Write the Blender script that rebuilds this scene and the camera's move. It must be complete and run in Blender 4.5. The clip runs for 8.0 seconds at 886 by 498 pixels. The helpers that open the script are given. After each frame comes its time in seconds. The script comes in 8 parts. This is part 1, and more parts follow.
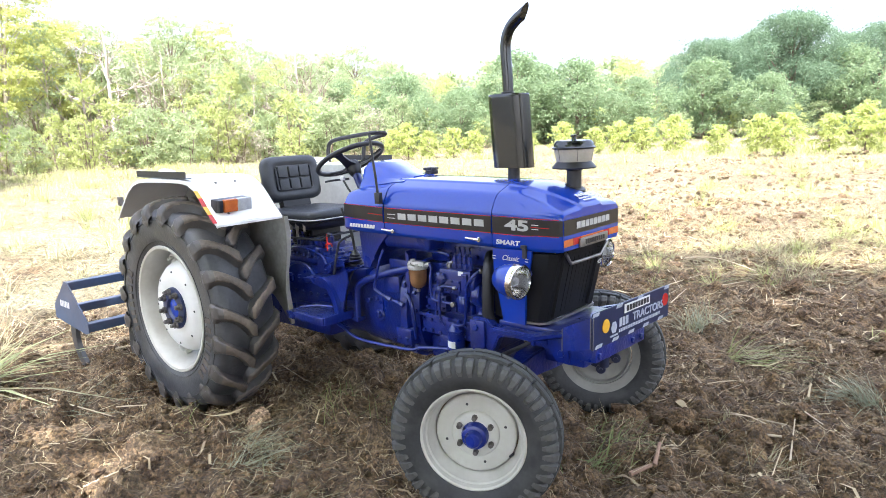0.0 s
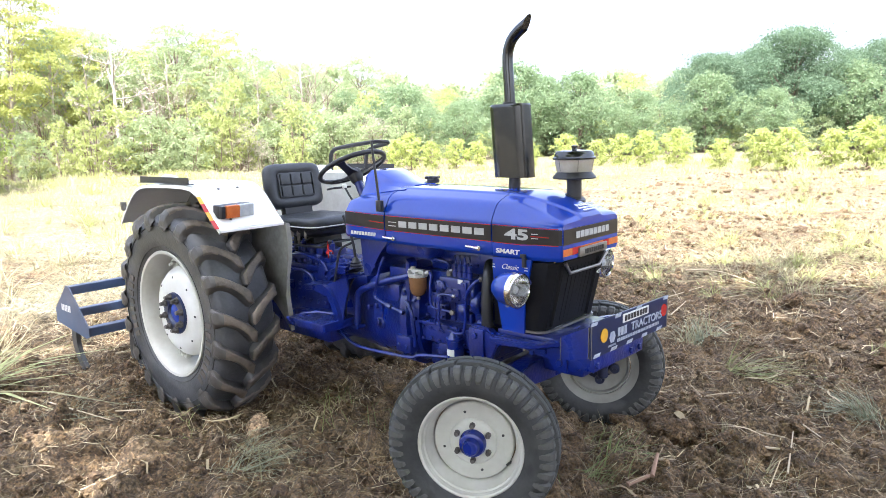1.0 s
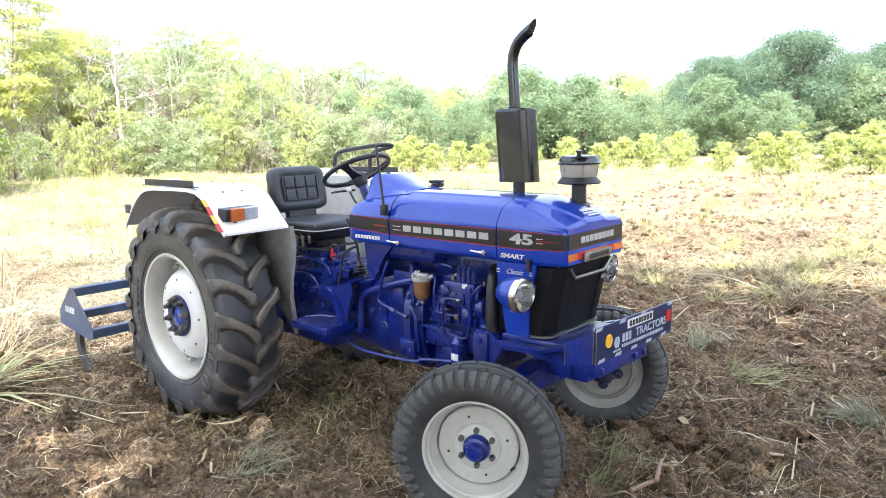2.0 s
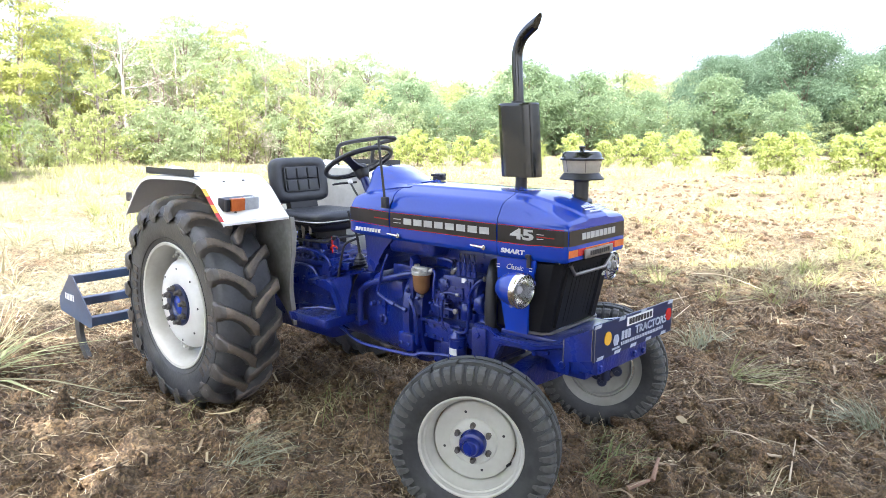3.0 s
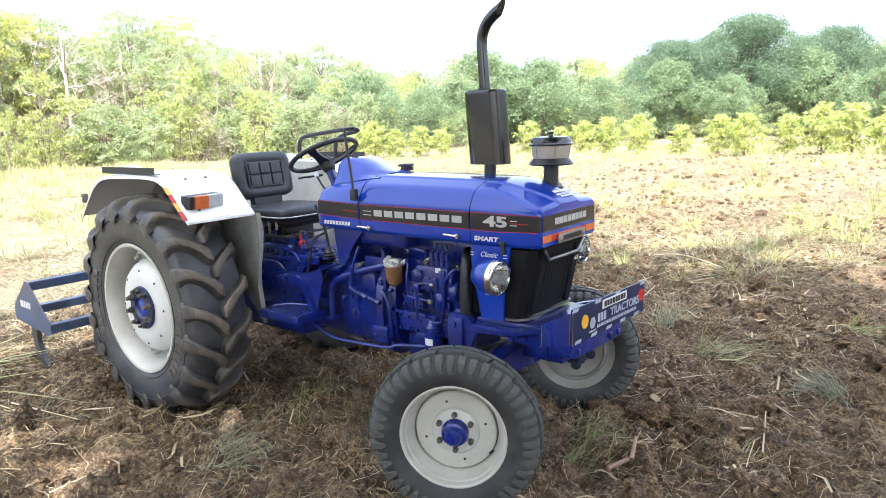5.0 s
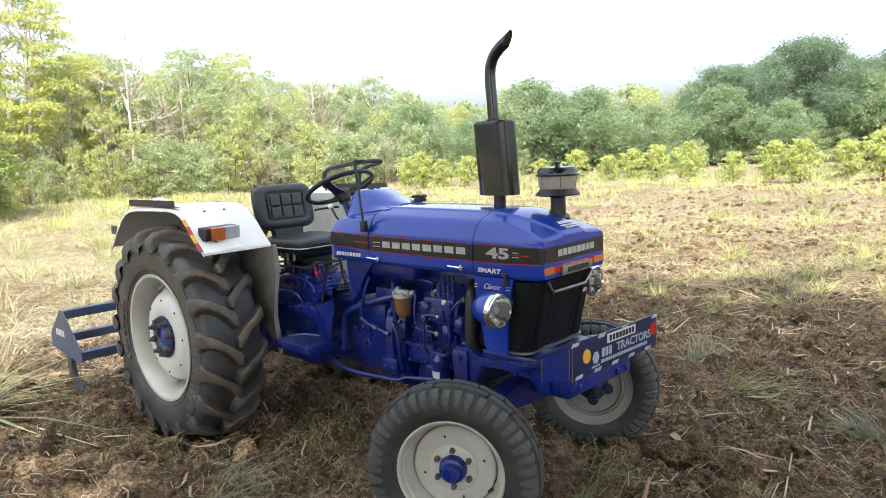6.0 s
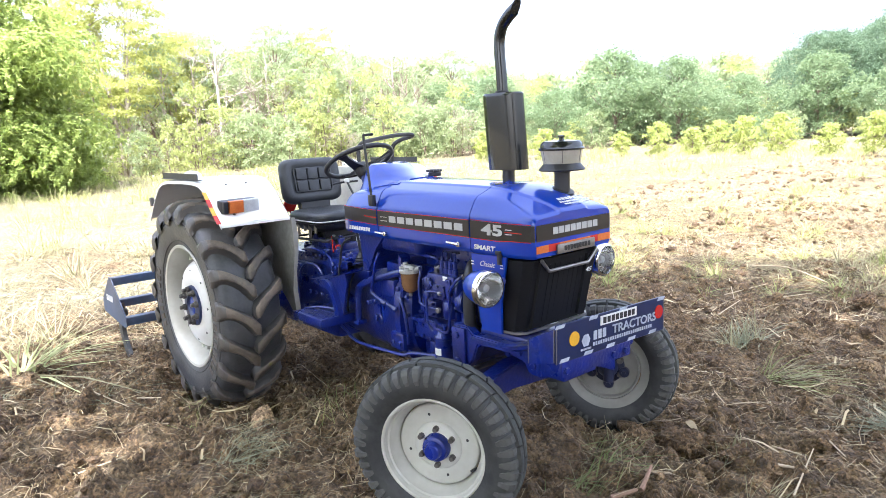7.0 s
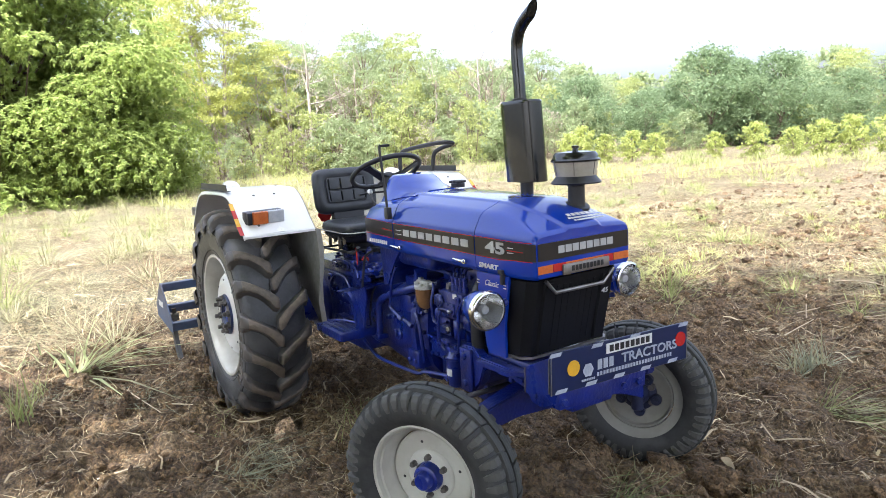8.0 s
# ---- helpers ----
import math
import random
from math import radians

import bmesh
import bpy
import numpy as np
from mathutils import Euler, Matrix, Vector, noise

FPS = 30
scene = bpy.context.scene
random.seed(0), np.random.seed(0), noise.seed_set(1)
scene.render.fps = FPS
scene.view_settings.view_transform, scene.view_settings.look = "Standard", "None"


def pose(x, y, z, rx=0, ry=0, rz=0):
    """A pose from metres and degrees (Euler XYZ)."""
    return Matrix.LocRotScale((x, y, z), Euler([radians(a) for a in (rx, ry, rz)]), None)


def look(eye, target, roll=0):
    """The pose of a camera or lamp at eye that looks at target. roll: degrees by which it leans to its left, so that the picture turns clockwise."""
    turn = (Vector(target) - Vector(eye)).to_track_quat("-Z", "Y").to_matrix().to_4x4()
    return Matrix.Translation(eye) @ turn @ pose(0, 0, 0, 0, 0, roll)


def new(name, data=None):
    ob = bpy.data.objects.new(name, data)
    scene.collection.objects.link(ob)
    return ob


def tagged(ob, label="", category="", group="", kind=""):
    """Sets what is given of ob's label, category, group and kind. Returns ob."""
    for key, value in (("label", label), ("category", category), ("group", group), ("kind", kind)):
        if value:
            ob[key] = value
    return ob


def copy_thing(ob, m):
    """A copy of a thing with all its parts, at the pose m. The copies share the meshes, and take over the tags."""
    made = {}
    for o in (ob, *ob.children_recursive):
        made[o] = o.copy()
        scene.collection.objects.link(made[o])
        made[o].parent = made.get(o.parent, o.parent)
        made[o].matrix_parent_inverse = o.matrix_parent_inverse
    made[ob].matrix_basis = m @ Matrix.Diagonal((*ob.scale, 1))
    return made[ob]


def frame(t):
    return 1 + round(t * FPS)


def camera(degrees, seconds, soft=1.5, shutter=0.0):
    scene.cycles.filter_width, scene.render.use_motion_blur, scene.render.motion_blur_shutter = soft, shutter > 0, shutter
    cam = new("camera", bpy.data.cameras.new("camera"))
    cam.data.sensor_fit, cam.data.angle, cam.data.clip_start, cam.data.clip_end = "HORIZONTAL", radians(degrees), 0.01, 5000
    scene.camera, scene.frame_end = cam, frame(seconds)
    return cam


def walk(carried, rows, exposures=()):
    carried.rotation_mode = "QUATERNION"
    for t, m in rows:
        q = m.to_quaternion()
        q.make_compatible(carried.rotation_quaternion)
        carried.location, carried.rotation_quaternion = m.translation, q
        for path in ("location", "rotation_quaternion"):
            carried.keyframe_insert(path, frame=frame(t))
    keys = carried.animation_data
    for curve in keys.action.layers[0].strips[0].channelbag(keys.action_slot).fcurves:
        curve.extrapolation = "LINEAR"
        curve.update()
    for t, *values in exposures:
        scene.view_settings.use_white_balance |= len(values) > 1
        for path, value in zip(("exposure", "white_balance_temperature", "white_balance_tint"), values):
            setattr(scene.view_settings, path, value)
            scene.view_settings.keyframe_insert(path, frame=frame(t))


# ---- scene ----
cam = camera(66.2, 8.0, 0.8)
PATH = [
    (0, (3.736, -2.639, 1.543), (2.423, -1.173, 1.186), -2.4),
    (0.5, (3.735, -2.654, 1.539), (2.458, -1.155, 1.193), -1.6),
    (1, (3.753, -2.648, 1.534), (2.434, -1.181, 1.208), -1.7),
    (1.5, (3.751, -2.659, 1.543), (2.431, -1.191, 1.221), -1.5),
    (1.7, (3.744, -2.663, 1.547), (2.422, -1.197, 1.227), -1.6),
    (2.8, (3.742, -2.628, 1.536), (2.415, -1.169, 1.209), -0.5),
    (3, (3.741, -2.637, 1.538), (2.413, -1.179, 1.203), -0.4),
    (3.5, (3.742, -2.644, 1.537), (2.405, -1.196, 1.197), -0.6),
    (4, (3.72, -2.654, 1.544), (2.412, -1.176, 1.224), -0.8),
    (4.5, (3.696, -2.661, 1.54), (2.422, -1.164, 1.166), -1.1),
    (4.7, (3.682, -2.665, 1.536), (2.432, -1.15, 1.156), -1.4),
    (5.8, (3.765, -2.556, 1.526), (2.485, -1.043, 1.255), -3.8),
    (6, (3.829, -2.502, 1.531), (2.471, -1.058, 1.257), -2.7),
    (6.5, (3.993, -2.359, 1.53), (2.538, -1.036, 1.167), -1.8),
    (7, (4.049, -2.197, 1.516), (2.532, -0.939, 1.177), -2.9),
    (7.5, (4.092, -1.976, 1.515), (2.472, -0.847, 1.199), -3.9),
    (8, (4.144, -1.821, 1.534), (2.471, -0.773, 1.216), -3.5),
]
EXPOSURES = [(0.0, 2.20, 5740, 14), (4.7, 2.20, 5720, 14), (5.8, 1.55, 6120, 11.5), (6.2, 1.58, 6090, 12), (6.8, 2.20, 5740, 14), (7.1, 2.26, 5720, 14), (7.4, 2.17, 5750, 14), (8.0, 1.71, 5810, 13)]
walk(cam, [(t, look(eye, target, roll)) for t, eye, target, roll in PATH], EXPOSURES)


# ---- light ----
SUN_EL, SUN_AZ = 57.0, 142.0     # degrees; azimuth clockwise from +y
sun_to = Vector((math.sin(radians(SUN_AZ)) * math.cos(radians(SUN_EL)), math.cos(radians(SUN_AZ)) * math.cos(radians(SUN_EL)), math.sin(radians(SUN_EL))))
world = bpy.data.worlds.new("hazy_sky")
scene.world = world
world.use_nodes = True
wn, wl = world.node_tree.nodes, world.node_tree.links
sky = wn.new("ShaderNodeTexSky")
sky.sky_type, sky.sun_disc = "NISHITA", False
sky.sun_elevation, sky.sun_rotation = radians(SUN_EL), radians(SUN_AZ)
sky.air_density, sky.dust_density, sky.ozone_density = 1.0, 6.0, 1.0
pale = wn.new("ShaderNodeHueSaturation")
pale.inputs["Saturation"].default_value = 0.5
pale.inputs["Value"].default_value = 1.3
wl.new(sky.outputs["Color"], pale.inputs["Color"])
wl.new(pale.outputs["Color"], wn["Background"].inputs["Color"])
wn["Background"].inputs["Strength"].default_value = 0.15
sun_data = bpy.data.lights.new("sun", "SUN")
sun_data.energy, sun_data.angle, sun_data.color = 4.0, radians(0.6), (1.0, 0.955, 0.88)
sun = new("sun", sun_data)
sun.matrix_world = look(sun_to * 60, (0, 0, 0))


# ---- materials ----
def rgb(c):
    return (*c, 1.0)


def material(name, colour, second=None, rough=0.6, metal=0.0, scale=8.0, fine=60.0, bump=0.0, mix=0.5, coat=0.0, per_object=0.0, per_island=0.0, spread=0.25, dust=None, dust_amount=0.0, relief=0.02):
    """A surface with two scales of variation, optional fine relief and patches of dust."""
    m = bpy.data.materials.new(name)
    m.use_nodes = True
    n, l = m.node_tree.nodes, m.node_tree.links
    b = n["Principled BSDF"]
    b.inputs["Roughness"].default_value, b.inputs["Metallic"].default_value = rough, metal
    b.inputs["Coat Weight"].default_value, b.inputs["Coat Roughness"].default_value = coat, 0.06
    co = n.new("ShaderNodeTexCoord")
    big = n.new("ShaderNodeTexNoise")
    big.inputs["Scale"].default_value, big.inputs["Detail"].default_value = scale, 5
    small = n.new("ShaderNodeTexNoise")
    small.inputs["Scale"].default_value, small.inputs["Detail"].default_value = fine, 4
    l.new(co.outputs["Object"], big.inputs["Vector"])
    l.new(co.outputs["Object"], small.inputs["Vector"])
    add = n.new("ShaderNodeMath")
    add.operation = "MULTIPLY_ADD"
    add.inputs[1].default_value = 0.45
    l.new(small.outputs["Fac"], add.inputs[0])
    l.new(big.outputs["Fac"], add.inputs[2])
    ramp = n.new("ShaderNodeMapRange")
    ramp.inputs["From Min"].default_value, ramp.inputs["From Max"].default_value = 0.72 - spread, 0.72 + spread
    l.new(add.outputs[0], ramp.inputs["Value"])
    fac = ramp.outputs["Result"]
    for amount, node, out in ((per_object, "ShaderNodeObjectInfo", "Random"), (per_island, "ShaderNodeNewGeometry", "Random Per Island")):
        if amount:
            info = n.new(node)
            mx = n.new("ShaderNodeMix")
            mx.inputs[0].default_value = amount
            l.new(fac, mx.inputs[2])
            l.new(info.outputs[out], mx.inputs[3])
            fac = mx.outputs[0]
    c = n.new("ShaderNodeMix")
    c.data_type = "RGBA"
    c.inputs[6].default_value = rgb(colour)
    c.inputs[7].default_value = rgb(second or [v * (1 - mix * 0.5) for v in colour])
    l.new(fac, c.inputs[0])
    colour_out = c.outputs[2]
    if dust:
        dn = n.new("ShaderNodeTexNoise")
        dn.inputs["Scale"].default_value, dn.inputs["Detail"].default_value = scale * 0.6, 8
        l.new(co.outputs["Object"], dn.inputs["Vector"])
        dr = n.new("ShaderNodeMapRange")
        dr.inputs["From Min"].default_value, dr.inputs["From Max"].default_value = 0.45, 0.75
        dr.inputs["To Max"].default_value = dust_amount
        l.new(dn.outputs["Fac"], dr.inputs["Value"])
        dm = n.new("ShaderNodeMix")
        dm.data_type = "RGBA"
        l.new(dr.outputs["Result"], dm.inputs[0])
        l.new(colour_out, dm.inputs[6])
        dm.inputs[7].default_value = rgb(dust)
        colour_out = dm.outputs[2]
    l.new(colour_out, b.inputs["Base Color"])
    rr = n.new("ShaderNodeMapRange")
    rr.inputs["To Min"].default_value, rr.inputs["To Max"].default_value = max(0.02, rough * 0.85), min(1, rough * 1.2)
    l.new(big.outputs["Fac"], rr.inputs["Value"])
    l.new(rr.outputs["Result"], b.inputs["Roughness"])
    if bump:
        bp = n.new("ShaderNodeBump")
        bp.inputs["Strength"].default_value, bp.inputs["Distance"].default_value = bump, relief
        l.new(add.outputs[0], bp.inputs["Height"])
        l.new(bp.outputs["Normal"], b.inputs["Normal"])
    return m


def leaf_material(name, colour, second, glow=0.48):
    """Foliage: matt on both sides, light passing through the blades."""
    m = material(name, colour, second, rough=0.55, scale=0.6, fine=3.0, per_island=0.55, spread=0.3)
    n, l = m.node_tree.nodes, m.node_tree.links
    b, out = n["Principled BSDF"], n["Material Output"]
    b.inputs["Specular IOR Level"].default_value = 0.15
    t = n.new("ShaderNodeBsdfTranslucent")
    hue = n.new("ShaderNodeHueSaturation")
    hue.inputs["Value"].default_value = 1.4
    l.new(b.inputs["Base Color"].links[0].from_socket, hue.inputs["Color"])
    l.new(hue.outputs["Color"], t.inputs["Color"])
    mx = n.new("ShaderNodeMixShader")
    mx.inputs[0].default_value = glow
    l.new(b.outputs[0], mx.inputs[1])
    l.new(t.outputs[0], mx.inputs[2])
    l.new(mx.outputs[0], out.inputs["Surface"])
    return m


SOIL_DUST = (0.20, 0.135, 0.09)
BLUE = material("blue_paint", (0.005, 0.040, 0.35), (0.004, 0.033, 0.305), rough=0.35, coat=1.0, scale=3, fine=90)
BLUE.node_tree.nodes["Principled BSDF"].inputs["Coat Roughness"].default_value = 0.02
BLUE.node_tree.nodes["Principled BSDF"].inputs["Specular IOR Level"].default_value = 0.12
BLUE_CAST = material("blue_cast_iron", (0.0058, 0.0198, 0.208), (0.0038, 0.0118, 0.122), rough=0.28, coat=0.4, scale=9, fine=70, bump=0.3, dust=(0.04, 0.045, 0.065), dust_amount=0.35)
NAVY = material("navy_plate", (0.010, 0.020, 0.075), (0.008, 0.015, 0.058), rough=0.35, scale=6, fine=60)
SLATE = material("slate_blue_steel", (0.05, 0.085, 0.16), (0.04, 0.06, 0.11), rough=0.5, scale=5, fine=60, bump=0.05, dust=SOIL_DUST, dust_amount=0.35)
WHITE = material("white_paint", (0.86, 0.85, 0.82), (0.80, 0.79, 0.75), rough=0.25, coat=0.3, scale=4, fine=50, dust=(0.62, 0.55, 0.46), dust_amount=0.2)
CREAM = material("cream_wheel_paint", (0.52, 0.52, 0.47), (0.44, 0.435, 0.38), rough=0.4, coat=0.1, scale=6, fine=40, dust=(0.26, 0.21, 0.16), dust_amount=0.45)
# far mudguard wall, paler than the near one: light put into the colour
LIT_GUARD = material("lit_inner_steel", (0.52, 0.53, 0.50), (0.40, 0.40, 0.37), rough=0.5, scale=5, fine=40, dust=(0.25, 0.2, 0.16), dust_amount=0.4)
FLANGE = material("dusty_flange_paint", (0.34, 0.335, 0.30), (0.25, 0.243, 0.21), rough=0.55, scale=8, fine=50, dust=(0.2, 0.16, 0.12), dust_amount=0.5)
HUB_NAVY = material("dark_navy_hub", (0.006, 0.010, 0.034), (0.010, 0.014, 0.040), rough=0.45, scale=12, fine=80, bump=0.2)
# near mudguard wall: shade under the fender put into the colour, with dirt
GUARD = material("dirty_shaded_inner_steel", (0.24, 0.245, 0.225), (0.13, 0.128, 0.112), rough=0.6, scale=5, fine=40, bump=0.1, dust=(0.16, 0.12, 0.09), dust_amount=0.6)
WHEEL_WHITE = material("white_disc_paint", (0.66, 0.66, 0.63), (0.58, 0.58, 0.54), rough=0.35, coat=0.15, scale=6, fine=40, dust=(0.34, 0.28, 0.22), dust_amount=0.35)
RUBBER = material("rubber", (0.016, 0.017, 0.018), (0.032, 0.033, 0.033), rough=0.6, scale=16, fine=70, bump=0.25, dust=(0.10, 0.098, 0.088), dust_amount=0.4)
RUBBER_WORN = material("dusty_rubber", (0.050, 0.047, 0.043), (0.098, 0.086, 0.072), rough=0.75, scale=10, fine=60, bump=0.3, dust=(0.20, 0.16, 0.125), dust_amount=0.7)
LUG_RUBBER = material("worn_lug_rubber", (0.026, 0.026, 0.027), (0.058, 0.055, 0.052), rough=0.45, scale=7, fine=50, bump=0.2, dust=(0.12, 0.10, 0.08), dust_amount=0.5)
LUG_TOP = material("soil_stained_lug_face", (0.046, 0.042, 0.038), (0.195, 0.155, 0.112), rough=0.6, scale=16, fine=60, bump=0.45, per_object=0.4, spread=0.3, dust=(0.05, 0.045, 0.04), dust_amount=0.5)
GREY_RUBBER = material("grey_dusted_rubber", (0.027, 0.029, 0.028), (0.056, 0.058, 0.053), rough=0.65, scale=11, fine=70, bump=0.35, per_object=0.45, spread=0.3, dust=(0.13, 0.125, 0.11), dust_amount=0.55)
# bluish grey and patches hold sky sheen and haze as well as dust
TREAD = material("dusty_hazed_tyre_tread", (0.028, 0.030, 0.033), (0.058, 0.060, 0.064), rough=0.42, scale=9, fine=70, bump=0.2, dust=(0.11, 0.104, 0.10), dust_amount=0.6)
# darker cream for the far front wheel: shade put into the colour, with dirt
SHADED_CREAM = material("shaded_dirty_cream_paint", (0.25, 0.247, 0.215), (0.19, 0.185, 0.158), rough=0.55, scale=6, fine=40, dust=(0.15, 0.12, 0.09), dust_amount=0.5)
GRILLE_BLACK = material("grille_black", (0.006, 0.006, 0.007), (0.010, 0.010, 0.011), rough=0.55, scale=8, fine=80, bump=0.05)
GRILLE_BLACK.node_tree.nodes["Principled BSDF"].inputs["Specular IOR Level"].default_value = 0.2
TAN_CLOD = material("tan_clod", (0.22, 0.145, 0.082), (0.38, 0.265, 0.16), rough=0.95, scale=9, fine=60, bump=0.45, relief=0.02)
BLACK = material("black_plastic", (0.014, 0.014, 0.016), (0.022, 0.022, 0.024), rough=0.42, scale=8, fine=80, bump=0.05)
MATT_BLACK = material("matt_black_sheet", (0.013, 0.013, 0.014), (0.022, 0.021, 0.021), rough=0.6, scale=8, fine=80, bump=0.08)
LAMP_SILVER = material("lamp_reflector", (0.78, 0.78, 0.76), (0.66, 0.66, 0.64), rough=0.13, metal=1.0, scale=30, fine=120, bump=0.10)
MUFFLER = material("black_enamel", (0.010, 0.012, 0.011), (0.018, 0.02, 0.018), rough=0.2, coat=0.3, scale=5, fine=50)
VINYL = material("black_vinyl", (0.028, 0.031, 0.037), (0.044, 0.047, 0.053), rough=0.42, scale=12, fine=160, bump=0.15)
CHROME = material("chrome", (0.8, 0.8, 0.8), (0.7, 0.7, 0.7), rough=0.12, metal=1.0, scale=20, fine=90)
STEEL = material("dull_steel", (0.33, 0.32, 0.30), (0.22, 0.2, 0.18), rough=0.45, metal=0.9, scale=20, fine=120, bump=0.1)
BOLT = material("dirty_bolt_steel", (0.16, 0.15, 0.14), (0.09, 0.08, 0.07), rough=0.55, metal=0.5, scale=40, fine=150, bump=0.2)
DECAL = material("dark_decal_band", (0.012, 0.011, 0.011), (0.02, 0.017, 0.016), rough=0.3, scale=10, fine=60)
SILVER = material("silver_lettering", (0.66, 0.66, 0.64), (0.56, 0.56, 0.55), rough=0.35, scale=20, fine=90)
BRAND_SILVER = material("brushed_silver_decal", (0.46, 0.46, 0.44), (0.38, 0.38, 0.37), rough=0.35, scale=20, fine=90)
RED = material("red_reflector", (0.5, 0.025, 0.02), (0.4, 0.02, 0.018), rough=0.25, scale=30, fine=120)
ORANGE = material("orange_lens", (0.62, 0.17, 0.04), (0.5, 0.12, 0.03), rough=0.15, scale=30, fine=120)
YELLOW = material("yellow_reflector", (0.75, 0.42, 0.03), (0.65, 0.34, 0.03), rough=0.3, scale=30, fine=120)
PALE_LENS = material("clear_ribbed_lens", (0.55, 0.56, 0.56), (0.42, 0.43, 0.44), rough=0.1, coat=0.6, scale=30, fine=200, bump=0.1)
AMBER = material("amber_fuel_bowl", (0.25, 0.13, 0.055), (0.18, 0.09, 0.04), rough=0.12, coat=0.6, scale=20, fine=90)
BOWL = material("cloudy_plastic_bowl", (0.48, 0.45, 0.37), (0.38, 0.35, 0.28), rough=0.2, coat=0.3, scale=12, fine=90)
WORN_WHITE = material("worn_white_paint", (0.42, 0.45, 0.50), (0.30, 0.33, 0.40), rough=0.5, scale=40, fine=160)
PAPER = material("white_sticker", (0.7, 0.7, 0.68), (0.6, 0.6, 0.58), rough=0.5, scale=30, fine=150)
SOIL = material("tilled_soil", (0.077, 0.0455, 0.0215), (0.186, 0.121, 0.058), rough=0.95, scale=7.0, fine=95, bump=1.0, relief=0.06, spread=0.24, dust=(0.23, 0.178, 0.108), dust_amount=0.45)
CLOD = material("dry_clod", (0.076, 0.045, 0.022), (0.203, 0.134, 0.065), rough=0.95, scale=9, fine=60, bump=0.9, per_island=0.7)
STRAW = material("dry_straw", (0.55, 0.45, 0.26), (0.18, 0.12, 0.062), rough=0.7, scale=6, fine=40, per_island=0.85)
BARK = material("grey_brown_bark", (0.20, 0.15, 0.11), (0.12, 0.085, 0.06), rough=0.9, scale=3, fine=25, bump=0.6)
PALE_BARK = material("pale_bark", (0.40, 0.35, 0.29), (0.26, 0.21, 0.16), rough=0.85, scale=3, fine=25, bump=0.4)
GRASS_DRY = leaf_material("dry_grass", (0.34, 0.30, 0.18), (0.25, 0.235, 0.125), 0.3)
GRASS_GREEN = leaf_material("green_grass", (0.18, 0.22, 0.07), (0.31, 0.31, 0.125), 0.3)
GRASS_YELLOW = leaf_material("yellow_green_grass", (0.30, 0.32, 0.10), (0.42, 0.41, 0.17), 0.3)
GRASS_FIELD = leaf_material("dark_field_grass", (0.12, 0.165, 0.055), (0.24, 0.265, 0.11), 0.25)
GRASS_FRESH = leaf_material("fresh_broad_grass", (0.30, 0.34, 0.15), (0.42, 0.44, 0.23), 0.3)
GRASS_GREY = leaf_material("grey_green_grass", (0.20, 0.225, 0.14), (0.33, 0.32, 0.22), 0.2)
LEAF_MANGO = leaf_material("mango_leaf", (0.215, 0.275, 0.078), (0.37, 0.42, 0.135), 0.64)
LEAF_DARK = leaf_material("dark_leaf", (0.094, 0.142, 0.086), (0.152, 0.206, 0.118), 0.50)
# paler, greyer green for far trees: distance haze put into the leaf colour
LEAF_MID = leaf_material("hazed_woodland_leaf", (0.218, 0.264, 0.132), (0.315, 0.352, 0.190), 0.53)
LEAF_YELLOW = leaf_material("yellow_green_leaf", (0.27, 0.300, 0.110), (0.36, 0.385, 0.155), 0.55)
LEAF_WOOD = leaf_material("wood_edge_leaf", (0.145, 0.200, 0.104), (0.218, 0.274, 0.145), 0.53)
LEAF_TALL = leaf_material("tall_tree_leaf", (0.30, 0.32, 0.095), (0.43, 0.44, 0.145))
LEAF_YOUNG = leaf_material("young_leaf", (0.26, 0.30, 0.085), (0.39, 0.415, 0.14))
LEAF_DRY = leaf_material("dry_twig_leaf", (0.38, 0.34, 0.26), (0.28, 0.25, 0.19))


def glass_material():
    m = bpy.data.materials.new("lamp_glass")
    m.use_nodes = True
    b = m.node_tree.nodes["Principled BSDF"]
    b.inputs["Roughness"].default_value, b.inputs["Transmission Weight"].default_value, b.inputs["IOR"].default_value = 0.03, 1.0, 1.3
    return m


GLASS = glass_material()


def add_stubble(m):
    """Lays a cover of pale dry stubble over the soil where the field is untilled."""
    n, l = m.node_tree.nodes, m.node_tree.links
    base = n["Principled BSDF"].inputs["Base Color"]
    at = n.new("ShaderNodeAttribute")
    at.attribute_name = "stubble"
    co = n.new("ShaderNodeTexCoord")
    tex = n.new("ShaderNodeTexNoise")
    tex.inputs["Scale"].default_value, tex.inputs["Detail"].default_value = 7.0, 10
    l.new(co.outputs["Object"], tex.inputs["Vector"])
    tint = n.new("ShaderNodeMix")
    tint.data_type = "RGBA"
    tint.inputs[6].default_value, tint.inputs[7].default_value = rgb((0.128, 0.106, 0.054)), rgb((0.276, 0.244, 0.143))
    l.new(tex.outputs["Fac"], tint.inputs[0])
    mx = n.new("ShaderNodeMix")
    mx.data_type = "RGBA"
    l.new(at.outputs["Fac"], mx.inputs[0])
    l.new(base.links[0].from_socket, mx.inputs[6])
    l.new(tint.outputs[2], mx.inputs[7])
    l.new(mx.outputs[2], base)


